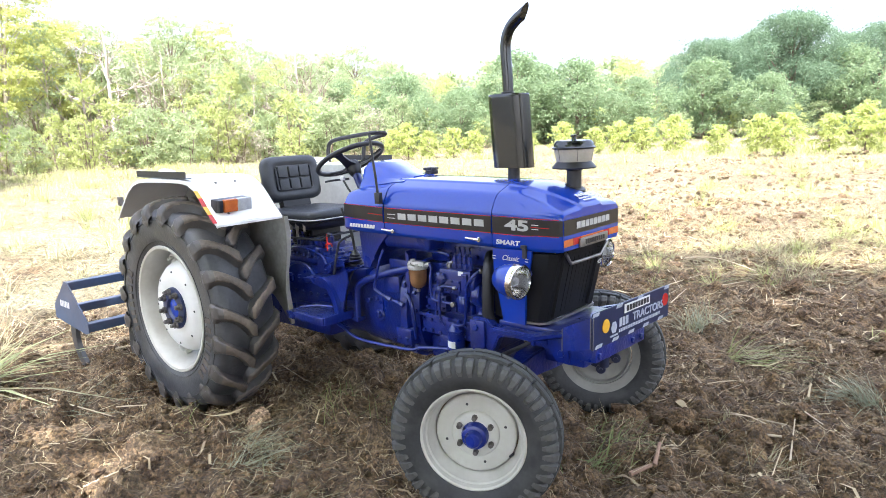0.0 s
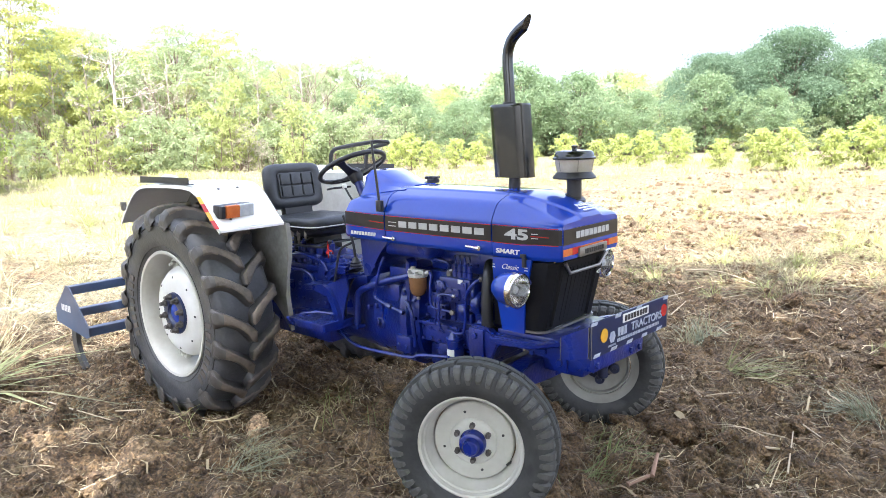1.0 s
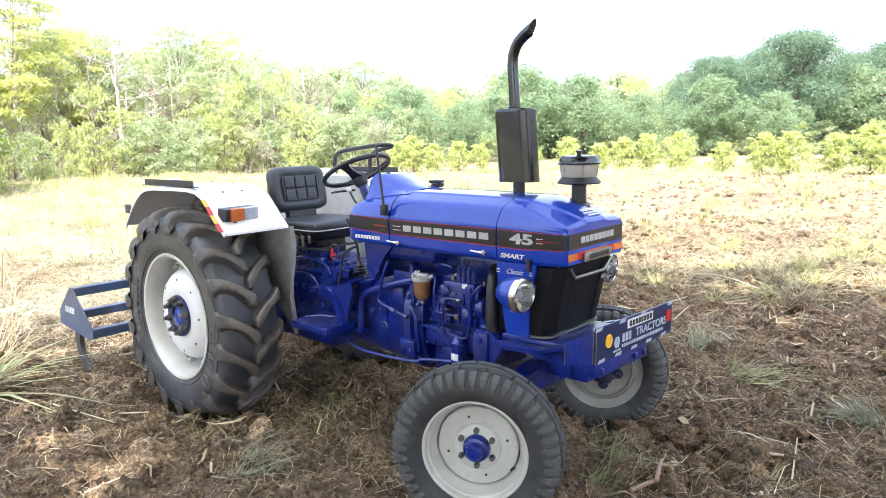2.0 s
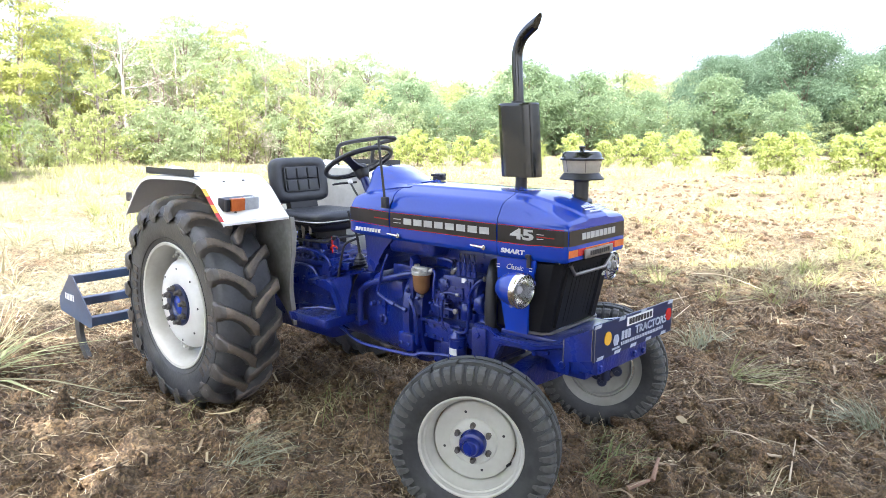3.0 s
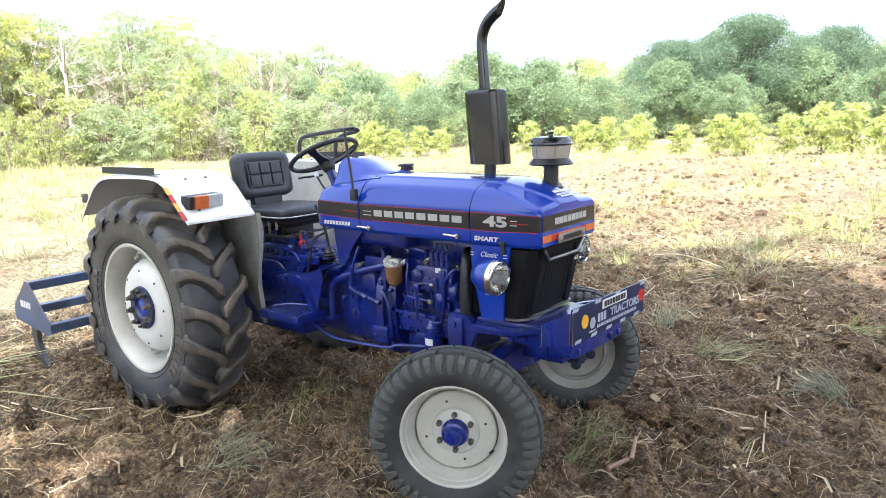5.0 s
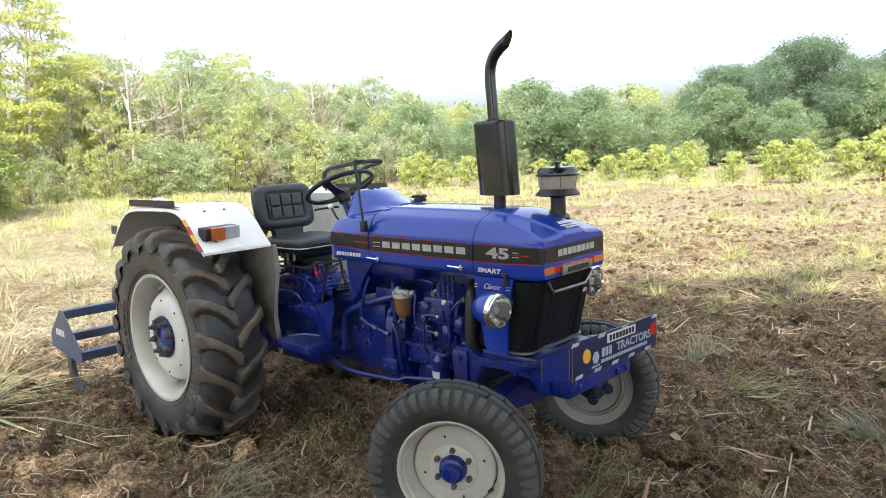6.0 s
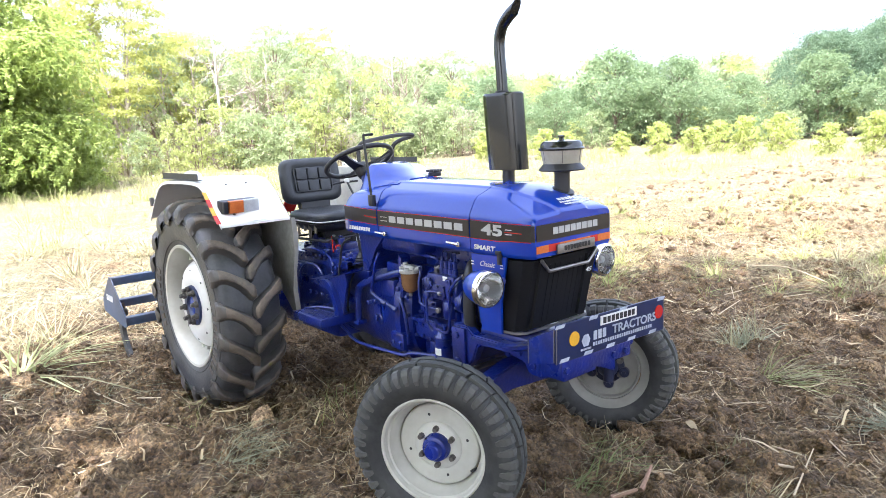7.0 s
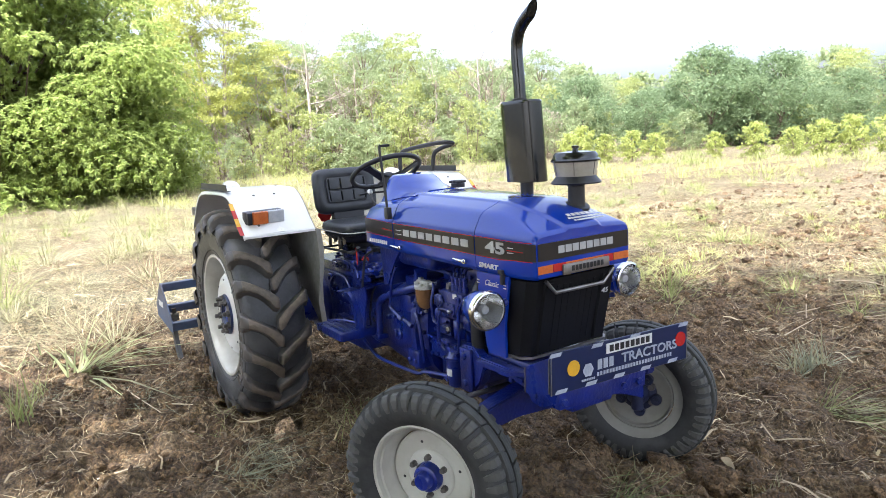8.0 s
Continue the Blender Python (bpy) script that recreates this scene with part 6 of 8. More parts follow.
disc(bm, (0.46, -0.19, 0.70), (0, -1, 0), 0.055, 0.03, 20, 0.005)
disc(bm, (0.40, -0.12, 0.855), (0, 0, 1), 0.03, 0.05, 14, 0.004)
disc(bm, (0.52, -0.15, 0.86), (0, -0.3, 1), 0.02, 0.055, 12, 0.004)
box(bm, (0.60, -0.20, 0.74), (0.72, 0.05, 0.82), 0.014)
box(bm, (0.34, -0.23, 0.44), (0.46, -0.18, 0.52), 0.012)
pieces("gearbox_boss", bm, BLUE_CAST, gearbox)
bm = bmesh.new()
disc(bm, (0.56, -0.12, 0.868), (1, -0.3, 0), 0.020, 0.03, 14, 0.004)
part("red_cap", bm, RED, gearbox, "small red cap")
bm = bmesh.new()
lathe(bm, [(0.046, 0.770), (0.047, 0.784), (0.038, 0.790), (0.041, 0.802), (0.033, 0.808), (0.036, 0.818), (0.028, 0.824), (0.030, 0.834), (0.022, 0.842), (0.010, 0.862)], Matrix.Translation((0.785, -0.105, 0)), 20)
part("lever_boot", bm, BLACK, gearbox, "ribbed black rubber lever boot")
bm = bmesh.new()
tube(bm, smooth_path([(0.785, -0.105, 0.85), (0.77, -0.11, 0.96), (0.73, -0.12, 1.06), (0.71, -0.12, 1.10)], 4), 0.008, 8)
tube(bm, smooth_path([(0.74, -0.24, 0.70), (0.78, -0.24, 0.84), (0.82, -0.24, 0.93), (0.90, -0.23, 0.97)], 5), 0.007, 8)
pieces("lever", bm, BLACK, gearbox, "bent black control lever")
# covers, plungers and linkage on top of the transmission
bm = bmesh.new()
def arch(k, y):
    return [Vector((0.815 - k * 0.235 * math.cos(a), y, 0.615 + k * 0.212 * math.sin(a))) for a in (math.pi * (0.02 + 0.50 * q / 16) for q in range(17))]
loft(bm, [arch(0.90, -0.10), arch(0.90, -0.192), arch(0.98, -0.196), arch(1.0, -0.203), arch(1.0, -0.218), arch(0.98, -0.226), arch(0.80, -0.226), arch(0.78, -0.218), arch(0.78, -0.17)], closed=False, caps=False)
part("brake_cover", bm, BLUE_CAST, gearbox, "curved blue brake cover flange", sharp=50)
for k in range(6):
    a = math.pi * (0.06 + 0.50 * k / 5.4)
    bm = bmesh.new()
    disc(bm, (0.815 - 0.21 * math.cos(a), -0.226, 0.615 + 0.189 * math.sin(a)), (0, -1, 0), 0.010, 0.012, 6, 0.002)
    part("cover_bolt", bm, BLUE_CAST, gearbox)
bm = bmesh.new()
box(bm, (0.58, -0.165, 0.60), (0.94, 0.14, 0.778), 0.016)
box(bm, (0.30, -0.205, 0.775), (0.58, -0.02, 0.800), 0.006)
box(bm, (0.40, -0.16, 0.80), (0.62, 0.06, 0.842), 0.010)
box(bm, (0.46, -0.13, 0.84), (0.56, 0.02, 0.885), 0.010)
disc(bm, (0.30, -0.10, 0.875), (1, -0.2, 0), 0.034, 0.11, 18, 0.005)
disc(bm, (0.53, -0.165, 0.846), (0, -1, 0), 0.022, 0.030, 14, 0.004)
disc(bm, (0.44, -0.165, 0.826), (0, -1, 0), 0.016, 0.024, 12, 0.003)
plate(bm, [(0.64, 0.775), (0.70, 0.775), (0.69, 0.815), (0.66, 0.83), (0.645, 0.81)], -0.02, Matrix.Translation((0, -0.14, 0)))
plate(bm, [(0.56, 0.73), (0.62, 0.74), (0.64, 0.80), (0.60, 0.82), (0.565, 0.79)], -0.03, Matrix.Translation((0, -0.18, 0)))
pieces("gearbox_lid", bm, BLUE_CAST, gearbox, "blue cast cover on the gearbox")
bm = bmesh.new()
for x, y in ((0.32, -0.195), (0.39, -0.195), (0.46, -0.195), (0.53, -0.195), (0.565, -0.195), (0.42, -0.15), (0.50, -0.15), (0.60, -0.15), (0.62, -0.15), (0.90, -0.15), (0.86, -0.15)):
    disc(bm, (x, y, 0.798 if y < -0.17 else 0.840 if x < 0.63 else 0.776), (0, 0, 1), 0.010, 0.014, 6, 0.002)
pieces("lid_bolt", bm, BLUE_CAST, gearbox)
for x, y, z, rad, tall in ((0.30, -0.12, 0.855, 0.024, 0.05), (0.36, -0.15, 0.855, 0.016, 0.075), (0.45, -0.10, 0.855, 0.030, 0.035), (0.54, -0.08, 0.855, 0.022, 0.065), (0.60, -0.14, 0.815, 0.018, 0.05), (0.24, -0.15, 0.815, 0.020, 0.05), (0.65, -0.10, 0.775, 0.024, 0.065), (0.69, -0.06, 0.775, 0.020, 0.05)):
    bm = bmesh.new()
    disc(bm, (x, y, z), (0, 0, 1), rad, tall, 14, 0.004)
    disc(bm, (x, y, z + tall), (0, 0, 1), rad * 0.55, 0.014, 6, 0.002)
    part("valve_plunger", bm, BLUE_CAST, gearbox)
bm = bmesh.new()
tube(bm, smooth_path([(0.22, -0.20, 0.60), (0.25, -0.215, 0.70), (0.34, -0.21, 0.76), (0.48, -0.215, 0.745), (0.56, -0.22, 0.66)], 5), 0.009, 8)
tube(bm, smooth_path([(0.28, -0.205, 0.84), (0.42, -0.21, 0.86), (0.58, -0.20, 0.83), (0.66, -0.22, 0.78)], 5), 0.007, 8)
pieces("oil_pipe", bm, BLUE_CAST, gearbox, "blue painted oil pipe")
for x, z in ((0.26, 0.66), (0.26, 0.47), (0.38, 0.66), (0.50, 0.50), (0.57, 0.44), (0.20, 0.72)):
    bm = bmesh.new()
    box(bm, (x - 0.03, -0.205, z - 0.025), (x + 0.03, -0.185, z + 0.025), 0.006)
    disc(bm, (x, -0.205, z), (0, -1, 0), 0.013, 0.014, 6, 0.002)
    part("inspection_cover", bm, BLUE_CAST, gearbox)
bm = bmesh.new()
box(bm, (0.14, -0.10, 0.905), (0.46, 0.10, 0.914), 0.003, 1)
tube(bm, [(0.12, -0.20, 0.905), (0.56, -0.20, 0.915)], 0.008, 8)
tube(bm, [(0.16, -0.21, 0.910), (0.16, 0.18, 0.910)], 0.007, 8)
tube(bm, [(0.50, -0.21, 0.914), (0.50, 0.18, 0.914)], 0.007, 8)
part("seat_base_frame", bm, BLACK, tractor, "black steel frame under the seat")
bm = bmesh.new()
tube(bm, smooth_path([(0.55, -0.21, 0.915), (0.64, -0.22, 0.925), (0.70, -0.23, 0.95)], 4), 0.008, 8)
disc(bm, (0.70, -0.23, 0.945), (0.6, 0, 0.8), 0.012, 0.03, 10, 0.003)
part("seat_lever", bm, BLACK, tractor, "black seat adjusting lever")
bm = bmesh.new()
loft(bm, [[Vector((0.705 + d, -0.238 + e, z)) for d, e in ((-w, 0), (0, -0.004), (w, 0), (0, 0.004))] for z, w in ((0.965, 0.006), (0.94, 0.010), (0.905, 0.007), (0.87, 0.002))])
part("red_rag", bm, RED, tractor, "red cloth strip tied to the lever")
# foot step and guard plate on each side
for s in (-1, 1):
    bm = bmesh.new()
    box(bm, (0.57, min(s * 0.20, s * 0.455), 0.533), (0.90, max(s * 0.20, s * 0.455), 0.549), 0.004, 1)
    box(bm, (0.57, s * 0.452 - 0.008, 0.508), (0.90, s * 0.452 + 0.008, 0.553), 0.006, 2)
    box(bm, (0.885, min(s * 0.25, s * 0.452), 0.508), (0.905, max(s * 0.25, s * 0.452), 0.555), 0.006, 2)
    step = part("foot_step", bm, BLUE_CAST, tractor, "blue foot step with raised tread ribs")
    bm = bmesh.new()                                # raised chequer studs
    for k in range(11):
        for j in range(6):
            box(bm, (-0.008, -0.003, 0.0), (0.008, 0.003, 0.004), 0, 1, pose(0.60 + k * 0.027, s * (0.265 + j * 0.032), 0.5485, 0, 0, 45 if (j + k) % 2 else -45))
    part("step_studs", bm, BLUE_CAST, step, smooth=False)
    bm = bmesh.new()
    tube(bm, [(0.66, s * 0.42, 0.575), (0.76, s * 0.38, 0.59), (0.85, s * 0.34, 0.585)], 0.007, 6)
    part("pedal_rod", bm, BLUE_CAST, step)
    bm = bmesh.new()
    y = s * 0.315
    plate(bm, [(0.575, 0.712), (0.745, 0.724), (0.955, 0.789), (0.965, 0.735), (0.935, 0.66), (0.915, 0.585), (0.895, 0.53), (0.865, 0.53), (0.85, 0.60), (0.81, 0.665), (0.70, 0.682)], s * 0.008, Matrix.Translation((0, y, 0)))
    guard = part("step_guard", bm, BLUE_CAST, tractor, "blue triangular guard plate beside the step")
    bm = bmesh.new()
    loft(bm, [[Vector((x, y + s * 0.012, z)), Vector((x, y - s * 0.11, z + 0.004)), Vector((x, y - s * 0.11, z + 0.011)), Vector((x, y + s * 0.012, z + 0.007))] for x, z in ((0.575, 0.708), (0.745, 0.722), (0.957, 0.788))])
    way = smooth_path([(0.755, y, 0.735), (0.800, y, 0.715), (0.845, y, 0.655), (0.880, y, 0.575), (0.885, y, 0.520)], 4)
    loft(bm, [[Vector((p.x - 0.020, y + s * 0.004, p.z)), Vector((p.x - 0.020, y + s * 0.034, p.z)), Vector((p.x + 0.020, y + s * 0.034, p.z + 0.004)), Vector((p.x + 0.020, y + s * 0.004, p.z + 0.004))] for p in way])
    part("guard_rib", bm, BLUE_CAST, guard)

# rear fenders
def fender(s):
    prof = [(-0.680, 1.050), (-0.630, 1.105), (-0.575, 1.160), (-0.490, 1.236), (-0.415, 1.280), (-0.345, 1.299), (-0.25, 1.307), (0.0, 1.312), (0.16, 1.311), (0.24, 1.302), (0.300, 1.278), (0.350, 1.244), (0.400, 1.195), (0.450, 1.142), (0.515, 1.083)]
    yo, yi = s * 0.800, s * 0.395
    bm = bmesh.new()
    rows = []
    for (x, z) in prof:
        rows.append([Vector((x, yo, z - 0.022)), Vector((x, yo, z - 0.008)), Vector((x, yo - s * 0.010, z)), Vector((x, s * 0.60, z + 0.004)), Vector((x, yi, z))])
    loft(bm, rows, closed=False, caps=False)
    bmesh.ops.recalc_face_normals(bm, faces=bm.faces)
    f = part("fender", bm, WHITE, tractor, "white rear fender, dusty underneath", sharp=60)
    f.modifiers.new("thickness", "SOLIDIFY").thickness = 0.006
    # inner wall with a waved front flange
    bm = bmesh.new()
    top = [(x, z - 0.004) for x, z in prof]
    low = [(x, z) for x, z in zip([q[0] for q in prof], (0.90, 0.87, 0.84, 0.80, 0.78, 0.76, 0.74, 0.72, 0.70, 0.68, 0.65, 0.61, 0.57, 0.52, 0.445))]
    cols = []
    for (x0, z0), (x1, z1) in zip(top, low):
        cols.append([Vector((x0 + (x1 - x0) * t, yi + s * -0.002, z0 + (z1 - z0) * t)) for t in np.linspace(0, 1, 7)])
    front_edge = [Vector((0.530 - 0.030 * t + 0.010 * math.sin(t * 9), yi - s * 0.02 - s * 0.010 * math.sin(t * 7), 1.076 + (0.440 - 1.076) * t)) for t in np.linspace(0, 1, 7)]
    cols.append(front_edge)
    loft(bm, cols, closed=False, caps=False)
    bmesh.ops.recalc_face_normals(bm, faces=bm.faces)
    w = part("inner_guard", bm, GUARD if s < 0 else LIT_GUARD, f, "inner mudguard wall, darkened for shade and dirt" if s < 0 else "inner mudguard wall, paled for the light on it", sharp=60)
    w.modifiers.new("thickness", "SOLIDIFY").thickness = 0.005
    bm = bmesh.new()                                # pale turned-out flange down the front edge
    loft(bm, [[p + Vector((-0.004, s * 0.004, 0)), p + Vector((0.003, s * (0.022 + 0.006 * math.sin(k * 1.7)), 0)), p + Vector((0.008, s * (0.022 + 0.006 * math.sin(k * 1.7)), 0)), p + Vector((0.006, -s * 0.004, 0)), p + Vector((-0.004, -s * 0.004, 0))] for k, p in enumerate(front_edge)])
    part("guard_flange", bm, FLANGE, f, "dusty turned flange of the mudguard", sharp=60)
    bm = bmesh.new()
    loft(bm, [[Vector((0.514, yo, 1.084 - d)), Vector((0.519, yo, 1.079 - d)), Vector((0.519, yi, 1.079 - d)), Vector((0.514, yi, 1.084 - d))] for d in (0, 0.012)])
    part("front_lip", bm, WHITE, f)
    # bar bracket on the top
    bm = bmesh.new()
    box(bm, (-0.370, min(yo, yo - s * 0.03), 1.314), (0.250, max(yo, yo - s * 0.03), 1.318), 0.001, 1)
    box(bm, (-0.370, min(yo - s * 0.012, yo - s * 0.016), 1.316), (0.215, max(yo - s * 0.012, yo - s * 0.016), 1.352), 0.001, 1)
    bar = part("fender_bar", bm, BLACK, f, "black angle bar with bolt holes")
    # turn lamp
    bm = bmesh.new()
    slope = pose(0.430, s * 0.660, 1.138, 0, 6, -8 * s) @ Matrix.Diagonal((1.0, 0.92, 1.32, 1))
    y0, y1 = min(-0.115 * s, 0.115 * s), max(-0.115 * s, 0.115 * s)
    box(bm, (-0.030, y0 - 0.003, 0.0), (0.020, y1 + 0.003, 0.052), 0.005, 2, slope)
    lamp = part("turn_lamp", bm, BLACK, tractor, "fender lamp with orange and clear lens")
    bm = bmesh.new()
    box(bm, (0.019, min(-0.01 * s, 0.085 * s), 0.001), (0.048, max(-0.01 * s, 0.085 * s), 0.053), 0.006, 2, slope)
    part("orange_lens", bm, ORANGE, lamp, "orange indicator lens")
    bm = bmesh.new()
    box(bm, (0.019, min(-0.116 * s, -0.012 * s), 0.001), (0.046, max(-0.116 * s, -0.012 * s), 0.053), 0.006, 2, slope)
    part("clear_lens", bm, PALE_LENS, lamp, "clear parking lens")
    bm = bmesh.new()
    box(bm, (0.018, min(0.087 * s, 0.117 * s), 0.001), (0.040, max(0.087 * s, 0.117 * s), 0.052), 0.005, 2, slope)
    part("dark_lens", bm, BLACK, lamp)
    # red and yellow edge tape
    edge = [Vector((x, yo - s * 0.004, z + 0.006)) for x, z in ((0.345, 1.248), (0.385, 1.210), (0.425, 1.168), (0.468, 1.126), (0.515, 1.083))]
    for k in range(4):
        bm = bmesh.new()
        drop = Vector((0.004, -s * 0.022, -0.001))
        loft(bm, [[edge[k], edge[k + 1]], [edge[k] - drop, edge[k + 1] - drop]], closed=False, caps=False)
        tape = part("edge_tape", bm, RED if k in (1, 3) else YELLOW, f, "red reflective tape" if k in (1, 3) else "yellow reflective tape", smooth=False)
        tape.modifiers.new("thickness", "SOLIDIFY").thickness = 0.001
    bm = bmesh.new()
    box(bm, (-0.655, s * 0.79 - 0.012, 1.13), (-0.615, s * 0.79 + 0.012, 1.185), 0.004)
    rear = part("rear_reflector", bm, BOLT, f, "small weathered side reflector")
    # work lamp dome
    bm = bmesh.new()
    lathe(bm, [(0.001, -0.06), (0.03, -0.055), (0.05, -0.03), (0.058, 0.0), (0.060, 0.035), (0.052, 0.042)], pose(-0.36, s * 0.60, 1.308, 0, -90, 0) @ Matrix.Diagonal((0.72, 0.9, 1.25, 1)), 28)
    disc(bm, (-0.35, s * 0.60, 1.27), (0, 0, 1), 0.012, 0.03, 10)
    work = part("work_lamp", bm, WHITE, f, "white plough lamp on the fender")
    for x, yy in ((0.47, 0.70), (0.30, 0.66), (0.30, 0.54), (-0.2, 0.44), (0.05, 0.44)):
        bm = bmesh.new()
        z = 1.316 if x < 0.2 else 1.282 if x < 0.4 else 1.126
        disc(bm, (x, s * yy, z), (0.4 if x > 0.2 else 0, 0, 1), 0.008, 0.006, 8, 0.002)
        part("fender_bolt", bm, BOLT, f)
    return f


fender(-1)
far_fender = fender(1)
# grab rail on the far fender
bm = bmesh.new()
tube(bm, smooth_path([(-0.31, 0.64, 1.30), (-0.31, 0.64, 1.40), (-0.29, 0.645, 1.45), (-0.22, 0.66, 1.475), (-0.02, 0.74, 1.505), (0.07, 0.79, 1.512), (0.105, 0.835, 1.507), (0.07, 0.855, 1.495), (-0.02, 0.83, 1.475), (-0.075, 0.80, 1.44), (-0.085, 0.79, 1.38), (-0.085, 0.785, 1.305)], 5), 0.015, 12)
part("grab_rail", bm, BLACK, far_fender, "bent black grab rail on the fender")
bm = bmesh.new()
box(bm, (0.35, 0.395, 0.97), (0.50, 0.398, 1.02))
part("notice", bm, PAPER, far_fender, "small printed notice")

# driver's seat
def rounded(cx, hx, cy, hy, z, p=0.35, n=28):
    return [Vector((cx + hx * math.copysign(abs(math.cos(a)) ** p, math.cos(a)), cy + hy * math.copysign(abs(math.sin(a)) ** p, math.sin(a)), z)) for a in (2 * math.pi * k / n for k in range(n))]
bm = bmesh.new()
loft(bm, [rounded(0.31, 0.20, 0, 0.185, 1.000), rounded(0.31, 0.215, 0, 0.202, 1.015), rounded(0.31, 0.220, 0, 0.210, 1.040), rounded(0.31, 0.212, 0, 0.204, 1.062), rounded(0.31, 0.185, 0, 0.18, 1.075), rounded(0.31, 0.13, 0, 0.13, 1.070)])
seat = part("seat", bm, VINYL, tractor, "black vinyl tractor seat with tufted backrest", sharp=70)
bm = bmesh.new()
loft(bm, [rounded(0.31, 0.17, 0, 0.15, 0.955), rounded(0.31, 0.205, 0, 0.19, 0.985), rounded(0.31, 0.21, 0, 0.197, 1.003)])
part("seat_pan", bm, BLACK, seat)
bm = bmesh.new()
ring = rounded(0.31, 0.222, 0, 0.212, 1.022)
tube(bm, ring + ring[:1], 0.004, 6)
part("piping", bm, SILVER, seat, "pale worn piping round the cushion")
FOAM = material("grey_torn_foam", (0.36, 0.33, 0.27), (0.24, 0.21, 0.17), rough=0.9, scale=20, fine=90, bump=0.4)
for x0, wd, hh in ((0.22, 0.05, 0.075), (0.30, 0.035, 0.045), (0.36, 0.045, 0.085), (0.43, 0.03, 0.05)):
    bm = bmesh.new()
    loft(bm, [[Vector((x0 + d * k, -0.185 + e, 1.0 - hh * f)) for d, e in ((-wd / 2, 0.0), (0, -0.010), (wd / 2, 0.0), (0, 0.010))] for f, k in ((0, 1.0), (0.4, 0.75), (0.75, 0.4), (1, 0.12))])
    part("torn_foam", bm, FOAM, seat, "grey torn foam hanging under the cushion")
back_m = pose(0.10, 0, 1.10, 0, -9, 0)
bm = bmesh.new()
def slab(x, hy, lo, hi, p=0.32, n=36):
    c, h = (lo + hi) / 2, (hi - lo) / 2
    return [back_m @ Vector((x, hy * math.copysign(abs(math.cos(a)) ** p, math.cos(a)), c + h * math.copysign(abs(math.sin(a)) ** p, math.sin(a)))) for a in (2 * math.pi * k / n for k in range(n))]
loft(bm, [slab(-0.035, 0.185, 0.035, 0.272), slab(-0.030, 0.203, 0.012, 0.288), slab(0.0, 0.213, 0.004, 0.296), slab(0.030, 0.208, 0.010, 0.291), slab(0.044, 0.190, 0.03, 0.274), slab(0.047, 0.165, 0.05, 0.252), slab(0.040, 0.150, 0.064, 0.240), slab(0.036, 0.10, 0.10, 0.20)])
part("backrest", bm, VINYL, seat, "black tufted backrest", sharp=70)
for row in range(2):
    for col in range(3):
        bm = bmesh.new()
        y, z = -0.082 + 0.082 * col, 0.112 + 0.080 * row
        loft(bm, [[back_m @ Vector((x, y + h * 0.0385 * cy, z + h * 0.0375 * cz)) for cy, cz in ((-1, -0.9), (-0.9, -1), (0.9, -1), (1, -0.9), (1, 0.9), (0.9, 1), (-0.9, 1), (-1, 0.9))] for x, h in ((0.030, 1.0), (0.044, 0.98), (0.050, 0.88), (0.052, 0.6))])
        part("tuft", bm, VINYL, seat)
bm = bmesh.new()
edge = [back_m @ Vector((0.044, y, z)) for y, z in ((-0.125, 0.078), (-0.132, 0.086), (-0.132, 0.218), (-0.125, 0.226), (0.125, 0.226), (0.132, 0.218), (0.132, 0.086), (0.125, 0.078), (-0.125, 0.078))]
tube(bm, edge, 0.006, 8, caps=False)
part("pad_border", bm, VINYL, seat, "raised border round the tufted pad")
bm = bmesh.new()
loft(bm, [[back_m @ Vector((x, y, z)) for x, y in ((-0.02, -w), (0.03, -w), (0.03, w), (-0.02, w))] for z, w in ((-0.09, 0.10), (0.0, 0.105), (0.06, 0.12))])
part("back_bracket", bm, BLACK, seat)
bm = bmesh.new()
box(bm, (0.16, -0.13, 0.83), (0.44, 0.13, 0.86), 0.006)
box(bm, (0.20, -0.11, 0.86), (0.23, 0.11, 0.97), 0.004)
box(bm, (0.38, -0.11, 0.86), (0.41, 0.11, 0.97), 0.004)
for y in (-0.10, 0.10):
    tube(bm, [(0.22, y, 0.865), (0.40, y, 0.955)], 0.010, 8)
    tube(bm, [(0.22, y, 0.955), (0.40, y, 0.865)], 0.010, 8)
tube(bm, [(0.31 + 0.035 * math.cos(a), 0.035 * math.sin(a), 0.86 + 0.0035 * a) for a in np.linspace(0, 26, 60)], 0.006, 6)
part("seat_frame", bm, BLACK, seat, "black seat suspension frame")
bm = bmesh.new()
disc(bm, (-0.05, -0.098, 1.092), (1, 0, 0), 0.050, 0.012, 6, 0.002)
tube(bm, [(-0.05, -0.10, 1.05), (-0.05, -0.06, 0.98), (0.10, -0.03, 0.93)], 0.006, 6)
part("tail_marker", bm, RED, seat, "red tail reflector behind the seat")

# steering wheel and column
axis = Vector((-0.46, 0, 0.89)).normalized()
sm = Matrix.Translation((0.675, 0.0, 1.372)) @ axis.to_track_quat("Z", "Y").to_matrix().to_4x4()
bm = bmesh.new()
ring = [sm @ Vector((0.198 * math.cos(a), 0.198 * math.sin(a), 0)) for a in (2 * math.pi * k / 56 for k in range(56))]
minor = 10
rows = []
for k, p in enumerate(ring):
    a = 2 * math.pi * k / 56
    rad = 0.0135 + (0.0012 if k % 2 else 0)
    rows.append([bm.verts.new(sm @ Vector(((0.198 + rad * math.cos(b)) * math.cos(a), (0.198 + rad * math.cos(b)) * math.sin(a), rad * math.sin(b)))) for b in (2 * math.pi * j / minor for j in range(minor))])
